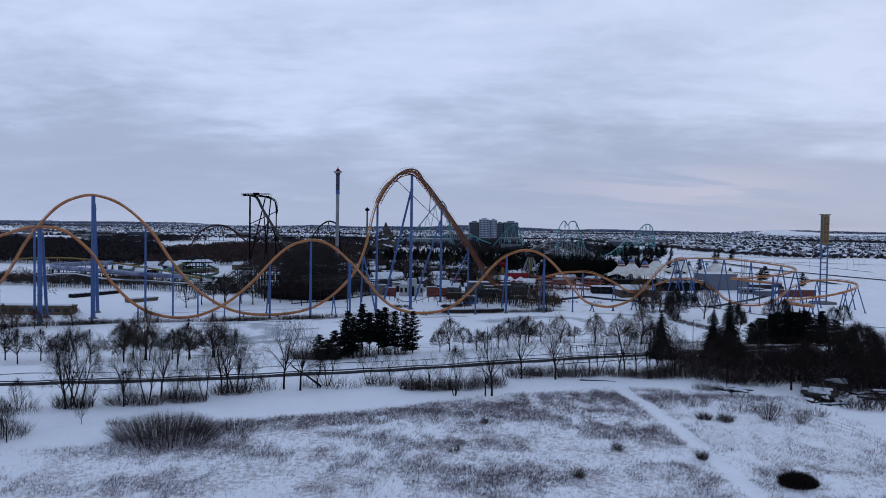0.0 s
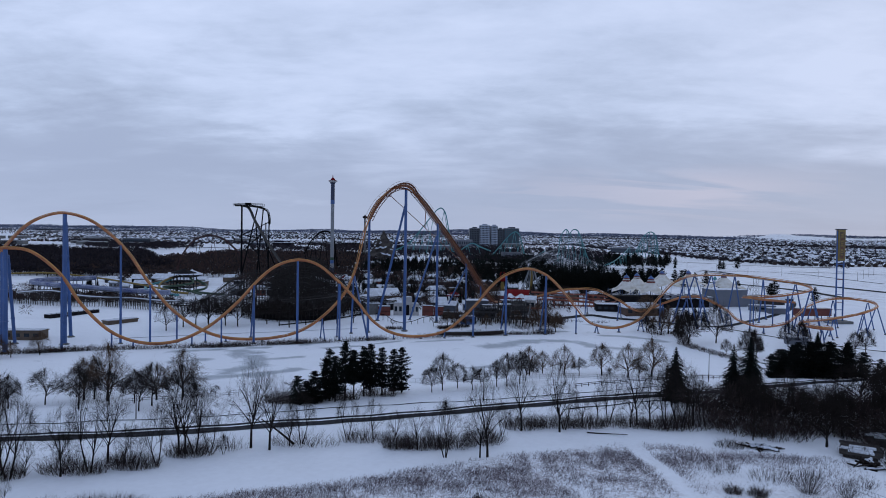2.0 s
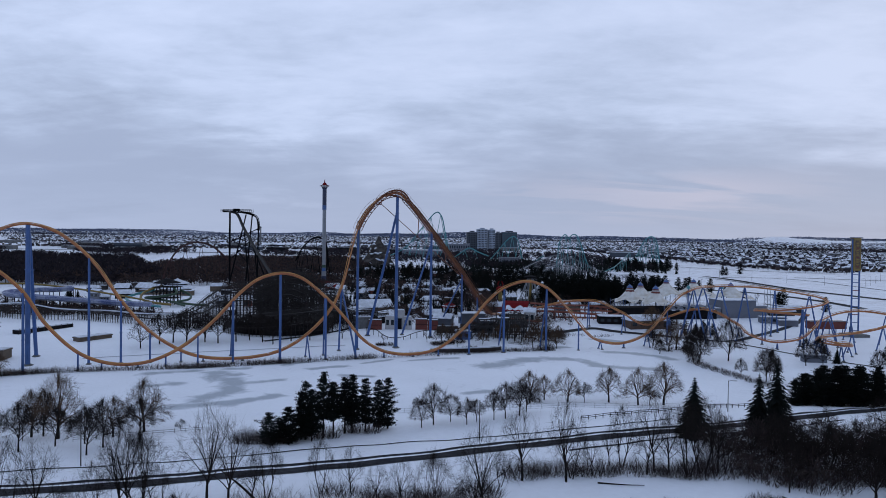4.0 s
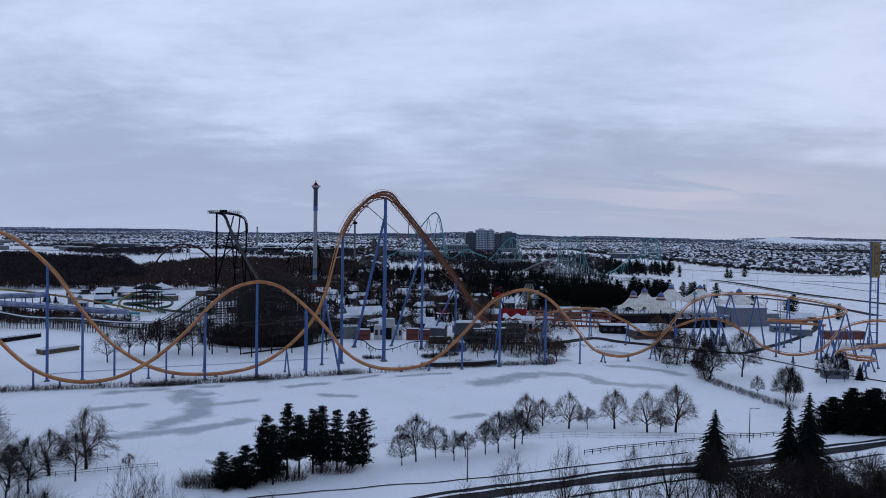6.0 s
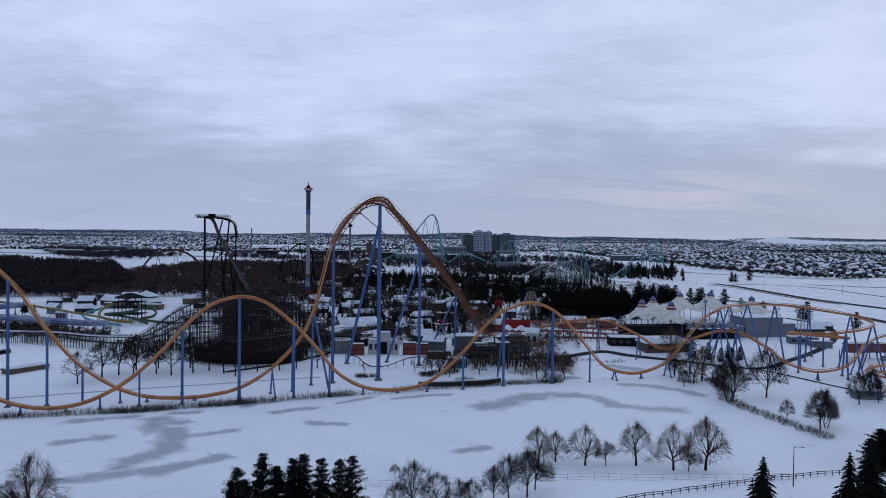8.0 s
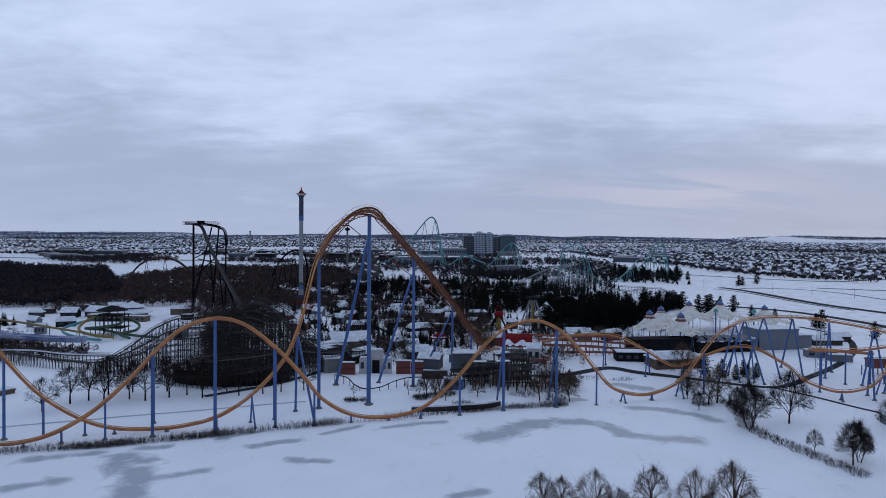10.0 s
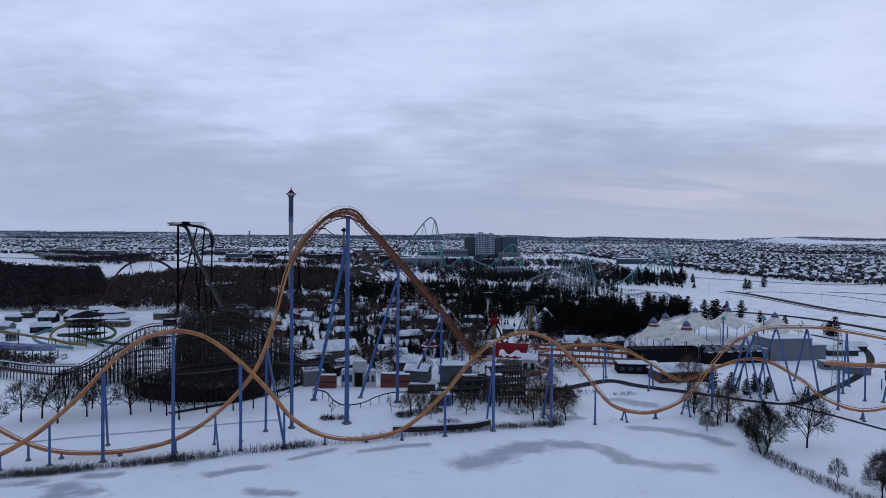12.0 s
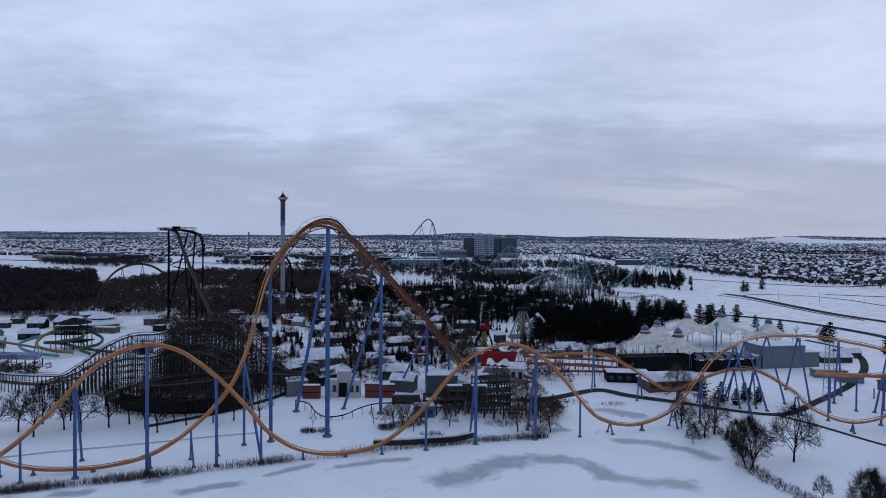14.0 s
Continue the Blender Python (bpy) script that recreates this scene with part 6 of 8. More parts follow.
building("theatre", 148, 101, 56, 10, 6.0, 8, DARK_WALL, "long dark theatre building beneath the white tents", "theatre", roof_mat=DARK_WALL, windows=0)
serrated = thing("theatre_annex", (0, 0, 0), "dark annex with a saw-tooth roof flecked with snow", "building")
for k in range(6):
    x = 156 + 5.0 * k
    y = 94 + 1.0 * k
    z = gz(x, y)
    part("wall", Mesh().box(x - 2.45, y, z - 1, x + 2.45, y + 9, z + 5.5), DARK_WALL, serrated)
    part("roof", Mesh().add([(x - 2.45, y, z + 5.5), (x + 2.45, y, z + 5.5), (x, y, z + 8), (x - 2.45, y + 9, z + 5.5), (x + 2.45, y + 9, z + 5.5), (x, y + 9, z + 8)], [(0, 1, 2), (3, 5, 4), (0, 2, 5, 3), (1, 4, 5, 2), (0, 3, 4, 1)]), GREY_WALL, serrated)
    part("snow_patch", Mesh().box(x - 1.0, y - 0.7, z + 5.4, x + 1.0, y - 0.05, z + 5.9), ROOF_SNOW, serrated)


def peaked_tent(x, y, r, peak, edge, seed, label):
    """A tensile canopy: steep at the mast, sagging to a scalloped edge, with a striped cap."""
    rr = random.Random(seed)
    o = thing("peaked_tent", (x, y, gz(x, y)), label, "tent", "theatre tents", rr.uniform(0, 60))
    m = Mesh()
    n, rows = 24, 7
    verts = []
    for j in range(rows):
        u = j / (rows - 1)
        for k in range(n):
            a = 2 * math.pi * k / n
            lobe = 1 + 0.2 * math.cos(6 * a) * u
            q = (1.3 + (r - 1.3) * u) * lobe
            z = edge + (peak - edge) * (1 - u) ** 1.9 - 1.1 * math.cos(6 * a) * u
            verts.append((q * math.cos(a), q * math.sin(a), z))
    m.add(verts, [(j * n + k, j * n + (k + 1) % n, (j + 1) * n + (k + 1) % n, (j + 1) * n + k) for j in range(rows - 1) for k in range(n)])
    part("canopy", m, CANVAS, o, smooth=True)
    for z0, z1, ra, rb, mat, what in ((peak - 2.3, peak - 1.2, 2.9, 2.35, RED_WALL, "dull red band under the cap"), (peak - 1.2, peak - 0.5, 2.35, 2.0, WHITE_WALL, "white band under the cap"), (peak - 0.5, peak + 0.2, 2.0, 1.7, RED_WALL, "dull red band under the cap")):
        part("cap_band", Mesh().lathe([(ra, z0), (rb, z1)], 14), mat, o, what)
    part("cap", Mesh().lathe([(1.9, peak + 0.2), (1.6, peak + 1.0), (0.9, peak + 1.6), (0.15, peak + 2.2), (0.08, peak + 3.0)], 14), BLUE, o, "blue cap")
    part("mast", Mesh().bar((0, 0, -0.5), (0, 0, peak), 0.3, 0.3, 6), SILVER, o)
    for k in range(6):
        a = 2 * math.pi * k / 6
        q = r * 1.15
        part("edge_pole", Mesh().bar((q * math.cos(a), q * math.sin(a), -0.4), (q * math.cos(a), q * math.sin(a), edge + 0.6), 0.14, 0.14, 5), BLUE, o)
        part("guy_rope", Mesh().bar((q * math.cos(a), q * math.sin(a), edge + 0.5), (q * 1.25 * math.cos(a), q * 1.25 * math.sin(a), 0.2), 0.05, 0.05, 4), SILVER, o)


for i, (x, y, r, p) in enumerate(((137, 118.5, 10.5, 16.2), (149.5, 139, 11.5, 16.0), (149.5, 107, 10.0, 16.5), (174, 163, 14.5, 16.4), (195.5, 170, 14, 16.2), (212.5, 149, 14, 15.8))):
    peaked_tent(x, y, r, p, 8.6, 40 + i, "cream tensile tent with a striped blue cap, partly under snow")
for x, y in ((184, 148), (206, 148)):
    o = thing("mast_pole", (x, y, gz(x, y)), "blue mast between the tents", "pole", "tent masts")
    part("pole", Mesh().bar((0, 0, -0.5), (0, 0, 14.5), 0.42, 0.36, 8), BLUE, o)
    part("cap", Mesh().lathe([(1.5, 13.8), (1.1, 15), (0.3, 16)], 10), TEAL, o)

building("hall", 198, 112, 22, 15, 10.0, 9, GREY_WALL, "tall grey metal-clad hall with a snowy flat roof", "hall")
building("hall", 182, 108, 9, 12, 5.5, 9, GREY_WALL, "low grey annex of the hall with a snowy roof", "hall")
building("hall", 213.5, 112, 8, 8, 6.5, 9, GREY_WALL, "grey side wing of the hall under snow", "hall")
building("shed", 211, 88, 14, 5, 3.0, -8, GREY_WALL, "low grey shed beside the hall under snow", "shed", windows=3)
building("shed", 216, 80, 10, 4, 2.6, -8, GREY_WALL, "low grey shed beside the hall under snow", "shed")
building("shelter", 232, 122, 16, 7, 2.8, 4, TIMBER, "open timber shelter with a snowy roof", "shelter", roof="gable", rise=2.0)
building("shelter", 246, 134, 12, 6, 2.8, 4, TIMBER, "open timber shelter with a snowy roof", "shelter", roof="gable", rise=1.8)
building("shop", 117, 76, 18, 9, 3.6, -4, DARK_WALL, "low dark shop with a snow-covered flat roof", windows=5)
building("shop", 131, 64, 22, 11, 4.2, 10, material("brown_wall", (0.10, 0.06, 0.045), 0.8, 0, 0.3, 0.4, 4.0, 0.1), "brown shop with a broad snow-covered hipped roof", roof="hip", rise=2.6, windows=5)
BLUE_GREY = material("blue_grey_cladding", (0.055, 0.066, 0.088), 0.7, 0, 0.3, 0.3, 3.0, 0.05)
building("white_facade", -1.2, 45.2, 5.4, 4, 9.2, 2, WHITE_WALL, "tall white block of the show facade", "facade", over=0.1)
building("white_facade", -5.8, 43.6, 5.0, 3.6, 6.2, 2, WHITE_WALL, "white block of the show facade with small openings", "facade", windows=2, over=0.1)
building("white_facade", 3.2, 43.8, 4.2, 3.6, 6.0, 2, WHITE_WALL, "white block of the show facade with small openings", "facade", windows=2, over=0.1)
o = thing("dark_doorway", (-1.4, 43.0, gz(-1.4, 43.0)), "tall dark doorway between the white blocks", "doorway")
part("door_leaf", Mesh().box(-1.5, 0, -0.5, 1.5, 0.5, 5.6), DARK_WALL, o)
part("lintel", Mesh().box(-1.9, -0.1, 5.6, 1.9, 0.6, 6.1), WHITE_WALL, o)


def container(x, y, w, h, turn, label):
    """Stacked corrugated shipping containers."""
    o = thing("container", (x, y, gz(x, y)), label, "container", "red containers", turn)
    n = 2 if h > 4 else 1
    for k in range(n):
        z0, z1 = h * k / n - (0.4 if k == 0 else 0), h * (k + 1) / n - 0.12
        body = part("body", Mesh().box(-w / 2, -1.3, z0, w / 2, 1.3, z1), RED_WALL, o)
        for i in range(int(w / 0.7)):
            part("rib", Mesh().box(-w / 2 + 0.2 + 0.7 * i, -1.38, z0 + 0.2, -w / 2 + 0.5 + 0.7 * i, -1.3, z1 - 0.15), RED_WALL, body)
        part("top_rail", Mesh().box(-w / 2 - 0.03, -1.36, z1 - 0.14, w / 2 + 0.03, 1.36, z1 + 0.04), DARK_WALL, body)
    part("snow_cover", Mesh().box(-w / 2 + 0.1, -1.2, h - 0.07, w / 2 - 0.1, 1.25, h + 0.22), ROOF_SNOW, o, "sheet of snow on the top")


container(-13.2, 41.2, 6.6, 5.0, 2, "dark red stacked containers with snow on top")
container(10.2, 43.4, 6.0, 5.4, 2, "rusty red stacked containers with snow on top")
container(16.0, 43.8, 5.4, 5.0, 2, "rusty red stacked containers with snow on top")
building("yard_wall", 23.6, 34.6, 10.6, 0.6, 3.0, 2, TIMBER, "dark timber yard wall with snow on its coping", "wall", over=0.1)
building("grey_workshop", 36.8, 50, 12.0, 9, 7.6, 4, BLUE_GREY, "blue-grey workshop with a rounded snowy roof edge", windows=0)
building("grey_workshop", 43.5, 44, 6.5, 5, 4.4, 4, BLUE_GREY, "low blue-grey wing of the workshop under snow")
building("grey_workshop", 21.5, 55, 9.4, 7, 4.6, -14, BLUE_GREY, "slate-grey shed with a half-cleared snowy gable roof", roof="gable", rise=2.0)
building("grey_workshop", 31, 22, 7, 5, 3.4, 6, BLUE, "low blue pump house among the frames under snow", windows=2)
building("grey_workshop", -20.5, 47, 8, 8, 5.4, 20, CONCRETE, "plain concrete block with a snowy roof")
building("barn_hall", -20, 96, 20, 12, 5.2, 25, TAN_WALL, "timber hall with a broad snow-covered gable roof", roof="gable", rise=4.0)
building("barn_hall", -29, 84, 18, 9, 3.8, 55, DARK_WALL, "long dark shed with a snow-covered gable roof", roof="gable", rise=2.6)
building("barn_hall", -12, 70, 20, 8, 3.6, 60, DARK_WALL, "long dark shed with a snow-covered gable roof", roof="gable", rise=2.2)


def station():
    o = thing("coaster_station", (62, 78, gz(62, 78)), "coaster station with a red sweeping roof patched with snow", "station", turn=-12)
    part("platform", Mesh().box(-7, -6, -1, 7, 6, 3.4), CONCRETE, o)
    for k in range(4):
        for s in (-5.4, 5.4):
            part("post", Mesh().bar((-5.7 + 3.8 * k, s, 3.4), (-5.7 + 3.8 * k, s, 8.2), 0.18, 0.18, 5), NAVY, o)
    m = Mesh()
    prof = [(-8.0, 7.0), (-5.0, 8.6), (-1.5, 10.4), (2.0, 11.4), (6.5, 10.8)]
    m.add([(x, y, z) for x in (-7.2, 7.2) for y, z in prof] + [(x, y, z - 0.4) for x in (-7.2, 7.2) for y, z in prof],
          [(i, i + 1, i + 6, i + 5) for i in range(4)] + [(10 + i, 15 + i, 16 + i, 11 + i) for i in range(4)] + [(0, 5, 15, 10), (4, 14, 19, 9)] + [(i, 10 + i, 11 + i, i + 1) for i in range(4)] + [(5 + i, 6 + i, 16 + i, 15 + i) for i in range(4)])
    part("roof", m, RED_PAINT, o, "red metal roof")
    snow = Mesh()
    n = 12
    front = [(-4.8 + 11.4 * i / n, -7.9 + 0.9 * math.sin(i * 1.9), -5.2 + 1.6 * math.sin(i * 0.9 + 0.6)) for i in range(n + 1)]
    z = lambda y: np.interp(y, [p[0] for p in prof], [p[1] for p in prof]) + 0.16
    snow.add([(x, a, z(a)) for x, a, b in front] + [(x, b, z(b)) for x, a, b in front] + [(x, a, z(a) - 0.14) for x, a, b in front], [(i, i + 1, n + 2 + i, n + 1 + i) for i in range(n)] + [(2 * n + 2 + i, 2 * n + 3 + i, i + 1, i) for i in range(n)])
    part("snow_patch", snow, ROOF_SNOW, o, "slipping sheet of snow")
    building("cabin", 69, 70, 6, 6, 6.5, -12, WHITE_WALL, "white cabin beside the coaster station", "cabin", roof="gable", rise=2.0, windows=2)
    for fx, fy, h, turn in ((46, 30, 8.0, 8), (55, 26, 9.6, 8), (57, 44, 9.0, 20), (38, 27, 5.2, 8)):
        frame = thing("loading_frame", (fx, fy, gz(fx, fy)), "dark open loading frame beneath the lift hill", "frame", "loading frames", turn)
        for i in range(5):
            for j in range(3):
                part("post", Mesh().bar((-7 + 3.5 * i, -5 + 5 * j, -1), (-7 + 3.5 * i, -5 + 5 * j, h), 0.28, 0.28, 6), CONCRETE if i == 4 and j == 0 else DARK_STEEL, frame)
        for zz in np.arange(2.6, h + 0.1, 2.6):
            for j in range(3):
                part("beam", Mesh().box(-7.6, -5.2 + 5 * j, zz, 7.6, -4.8 + 5 * j, zz + 0.35), DARK_STEEL, frame)
            part("deck", Mesh().box(-7.4, 0.5, zz + 0.36, 7.4, 4.6, zz + 0.5), DARK_WALL, frame)
        for i in range(4):
            part("brace", Mesh().bar((-7 + 3.5 * i, -5, 0), (-3.5 + 3.5 * i, -5, h), 0.14, 0.14, 4), TIMBER, frame)
        part("snow_cover", Mesh().box(-6.6, 1.5, h + 0.2, -1.0, 4.4, h + 0.42), ROOF_SNOW, frame, "patch of snow on the top deck")


station()


def quay():
    o = thing("timber_quay", (0, 0, 0), "low dark timber quay wall with snow on its top", "quay")
    line = spline([(16, -6.5, 0), (24, -6.0, 0), (34, -3.5, 0), (42, -1.2, 0), (48, 3.4, 0)], 1.6)
    for p, q in zip(line, line[1:]):
        d = (q - p).normalized()
        s = Vector((-d.y, d.x, 0)) * 0.7
        m = Mesh().add([p - s + Vector((0, 0, -0.5)), q - s + Vector((0, 0, -0.5)), q + s + Vector((0, 0, -0.5)), p + s + Vector((0, 0, -0.5)), p - s + Vector((0, 0, 1.7)), q - s + Vector((0, 0, 1.7)), q + s + Vector((0, 0, 1.7)), p + s + Vector((0, 0, 1.7))],
                       [(0, 1, 5, 4), (1, 2, 6, 5), (2, 3, 7, 6), (3, 0, 4, 7), (4, 5, 6, 7), (3, 2, 1, 0)])
        part("board", m, TIMBER, o)
    part("snow_cap", Mesh().tube([p + Vector((0, 0, 1.75)) for p in line], 0.5, 5), ROOF_SNOW, o, "cap of snow")
    o2 = thing("boat_dock", (-172, 24, gz(-172, 24)), "long dark dock edged with snow", "dock", turn=66)
    part("deck", Mesh().box(-14, -2.2, -0.5, 14, 2.2, 1.7), DARK_WALL, o2)
    part("snow_cover", Mesh().box(-13.8, -1.4, 1.72, 13.8, 2.1, 1.95), ROOF_SNOW, o2)
    for k in range(10):
        part("post", Mesh().bar((-13.5 + 3 * k, -2.3, -0.5), (-13.5 + 3 * k, -2.3, 2.4), 0.14, 0.14, 5), TIMBER, o2)
    building("boat_shed", -135.5, -0.5, 15, 5, 1.3, 58, TAN_WALL, "low tan boat shed with a flat snowy roof", "shed", roof="flat")
    building("boat_shed", -164, -43, 34, 6, 3.4, 3, TAN_WALL, "long brown timber boathouse with a snowy roof", "shed", roof="flat", windows=9)


quay()


def mini_rail():
    o = thing("mini_coaster", (0, 0, 0), "small black rail track dipping on short posts", "roller coaster", "other coasters")
    line = spline([(-16, 26, 6.2), (-11, 24, 5.6), (-7, 18, 4.0), (-3, 15, 3.2), (3, 16, 3.6), (8, 20, 5.0), (13, 24, 5.6), (22, 26, 5.6)], 1.0)
    for k in (-0.45, 0.45):
        part("rail", Mesh().tube([p + Vector((0, k, 0)) for p in line], 0.12, 5), BLACK_STEEL, o)
    for p in line[::4]:
        part("post", Mesh().bar((p.x, p.y, gz(p.x, p.y) - 0.3), (p.x, p.y, p.z), 0.13, 0.13, 5), BLACK_STEEL, o)


mini_rail()


def pavilion():
    x, y = -180, 208
    o = thing("pavilion", (x, y, gz(x, y)), "round pavilion with a two-tier snow-covered roof", "pavilion")
    part("wall", Mesh().lathe([(10, -1), (10, 4.2)], 12), TAN_WALL, o)
    part("lower_roof", Mesh().lathe([(13, 3.8), (13, 4.3), (7.5, 6.6)], 12), ROOF_SNOW, o)
    part("lantern", Mesh().lathe([(7.2, 6.0), (7.2, 7.6)], 12), DARK_WALL, o)
    part("upper_roof", Mesh().lathe([(8.6, 7.4), (8.6, 7.8), (1.0, 10.8), (0.2, 11.6)], 12), ROOF_SNOW, o)
    building("lodge", -203, 214, 20, 10, 3.6, -20, TAN_WALL, "tan lodge with a snow-covered gable roof", "lodge", roof="gable", rise=3.4, windows=5)
    building("lodge", -222, 210, 10, 8, 3.6, 8, DARK_WALL, "dark hut with a snow-covered gable roof", "lodge", roof="gable", rise=3.0, windows=2)
    building("lodge", -196, 198, 14, 6, 3.2, 5, TAN_WALL, "low tan kiosk with a snowy roof", "lodge", windows=4)
    building("lodge", -172, 194, 18, 6, 3.0, -8, TAN_WALL, "low tan kiosk with a snowy roof", "lodge", windows=5)


pavilion()


def slides():
    o = thing("water_slide", (-160, 140, gz(-160, 140)), "green and yellow water slide tower with winding flumes", "water slide")
    for i in range(4):
        for j in range(3):
            part("post", Mesh().bar((-7 + 4.6 * i, -5 + 5 * j, -0.5), (-7 + 4.6 * i, -5 + 5 * j, 11), 0.26, 0.26, 5), DARK_WALL, o)
    for zz in (4, 8, 11):
        part("deck", Mesh().box(-8, -6, zz, 8, 6, zz + 0.3), DARK_WALL, o)
    part("roof", Mesh().lathe([(9, 13.6), (8.6, 14.0), (1, 16.4)], 8), DARK_WALL, o)
    for i in range(2):
        for j in range(2):
            part("roof_post", Mesh().bar((-5 + 10 * i, -4 + 8 * j, 11), (-5 + 10 * i, -4 + 8 * j, 13.8), 0.2, 0.2, 5), TIMBER, o)
    for mat, pts in ((GREEN, [(6, -4, 11), (10, -10, 8), (4, -16, 6.5), (-6, -15, 5.5), (-10, -8, 4.2), (-4, -4, 3.2), (8, -10, 2.2), (22, -14, 1.2), (34, -16, 0.8)]), (YELLOW, [(-6, -4, 11), (-10, -12, 8), (-8, -20, 5), (2, -24, 3), (12, -22, 1.6)]),
                     (TEAL, [(-8, 0, 9), (-16, -6, 7), (-20, -14, 5), (-14, -22, 3.4), (-4, -26, 1.8), (8, -28, 1)]), (GREEN, [(8, 2, 9), (16, -2, 6), (18, -10, 4), (12, -16, 2.6), (20, -22, 1.2)])):
        part("flume", Mesh().tube(spline(pts, 1.2), 0.75, 7), mat, o)
    for k in range(10):
        a = k * 0.63
        part("strut", Mesh().bar((12 * math.cos(a), -12 + 12 * math.sin(a), -0.5), (12 * math.cos(a), -12 + 12 * math.sin(a), 4.5), 0.18, 0.18, 5), DARK_WALL, o)
    f = thing("water_slide", (0, 0, 0), "pale blue open flume filled with snow on dark stilts", "water slide")
    line = spline([(-150, 92, 8.5), (-165, 90, 9.0), (-182, 90, 10.0), (-200, 88, 11.5), (-218, 86, 12.8), (-232, 90, 13.8), (-234, 100, 14.4), (-224, 106, 15.0), (-212, 102, 15.6), (-204, 108, 16.0)], 1.5)
    m, snow = Mesh(), Mesh()
    ring = [(-3.0, 2.0), (-2.7, 0.4), (-1.3, -0.5), (1.3, -0.5), (2.7, 0.4), (3.0, 2.0)]
    rows = []
    for i, p in enumerate(line):
        d = (line[min(i + 1, len(line) - 1)] - line[max(i - 1, 0)]).to_2d().normalized()
        s = Vector((-d.y, d.x, 0))
        rows.append([p + s * a + Vector((0, 0, b)) for a, b in ring] + [p + s * a * 0.9 + Vector((0, 0, b + 0.22)) for a, b in ring][::-1])
    n = 12
    m.add([v for r in rows for v in r], [(i * n + k, i * n + (k + 1) % n, (i + 1) * n + (k + 1) % n, (i + 1) * n + k) for i in range(len(rows) - 1) for k in range(n)])
    part("flume", m, FLUME, f)
    for p in line[::5]:
        for k in (-1.2, 1.2):
            part("stilt", Mesh().bar((p.x + k, p.y + k, gz(p.x, p.y) - 0.4), (p.x + k, p.y + k, p.z - 0.3), 0.26, 0.24, 5), DARK_WALL, f)
    y = thing("water_slide", (0, 0, 0), "thin yellow flume crossing above the blue one", "water slide")
    part("flume", Mesh().tube(spline([(-262, 96, 19), (-235, 108, 19.5), (-205, 112, 16.5), (-178, 110, 13), (-162, 112, 10)], 1.5), 0.6, 6), YELLOW, y)
    for x, yy, z in ((-235, 108, 19.4), (-205, 112, 16.4), (-178, 110, 13)):
        part("stilt", Mesh().bar((x, yy, gz(x, yy) - 0.4), (x, yy, z), 0.2, 0.2, 5), DARK_WALL, y)


slides()


def snow_huts():
    """The park's many small snow-roofed shops and sheds."""
    r = random.Random(21)
    walls = [DARK_WALL, TAN_WALL, GREY_WALL, RED_WALL, CONCRETE, DARK_WALL, TIMBER]
    names = {id(DARK_WALL): "dark", id(TAN_WALL): "tan", id(GREY_WALL): "grey", id(RED_WALL): "red", id(CONCRETE): "pale grey", id(TIMBER): "timber"}
    zones = [(-120, 20, 120, 290, 30), (-10, 60, 180, 330, 16), (-260, -120, 110, 260, 12), (0, 70, 100, 175, 6), (-40, 40, 60, 110, 3), (60, 130, 300, 420, 8), (-90, 40, 300, 520, 22), (80, 130, 110, 140, 4)]
    taken = [(-80.5, 269, 14), (58.5, 143, 11), (84, 190, 14), (-20, 96, 16), (-29, 84, 13), (-12, 70, 12), (62, 78, 18), (-180, 208, 22), (-203, 214, 16), (-160, 140, 26), (-196, 198, 12), (-172, 194, 12), (-222, 210, 10)]
    for x0, x1, y0, y1, n in zones:
        for _ in range(n):
            for _ in range(12):
                x, y = r.uniform(x0, x1), r.uniform(y0, y1)
                w, d, h = r.uniform(5, 13), r.uniform(3.5, 6), r.uniform(2.8, 4.4)
                if all((x - a) ** 2 + (y - b) ** 2 > (c + w * 0.6) ** 2 for a, b, c in taken) and not (-110 < x < -25 and y < 88):
                    break
            else:
                continue
            taken.append((x, y, w * 0.62))
            wall = r.choice(walls)
            kind = r.choice(("gable", "gable", "flat", "hip"))
            shape = {"gable": "gable", "flat": "flat", "hip": "hipped"}[kind]
            building("park_hut", x, y, w, d, h, r.uniform(-35, 35), wall, f"small {names[id(wall)]} park building with a snowy {shape} roof", roof=kind, rise=r.uniform(1.6, 2.8), group="park buildings", windows=r.choice((0, 2, 3)))


snow_huts()
building("canopy_hall", 7.2, 253, 24, 7, 4.0, 3, AMBER, "long orange stall with a pale blue roof", roof="flat", roof_mat=FLUME)
for x, y, c in ((25, 114, RED_PAINT), (-52, 125, RED_WALL), (8, 236, TEAL), (-64, 232, RED_PAINT)):
    o = thing("carousel", (x, y, gz(x, y)), "round ride under a conical painted roof edged with snow", "ride", "carousels")
    part("roof", Mesh().lathe([(5.2, 3.4), (5.2, 3.9), (2.0, 5.4), (0.2, 6.6)], 14), c, o)
    part("snow_ring", Mesh().lathe([(5.0, 3.95), (4.2, 4.5)], 14), ROOF_SNOW, o)
    part("core", Mesh().lathe([(1.6, -0.4), (1.6, 3.6)], 10), WHITE_WALL, o)
    for k in range(8):
        part("post", Mesh().bar((4.6 * math.cos(k * 0.785), 4.6 * math.sin(k * 0.785), -0.3), (4.6 * math.cos(k * 0.785), 4.6 * math.sin(k * 0.785), 3.5), 0.1, 0.1, 5), SILVER, o)


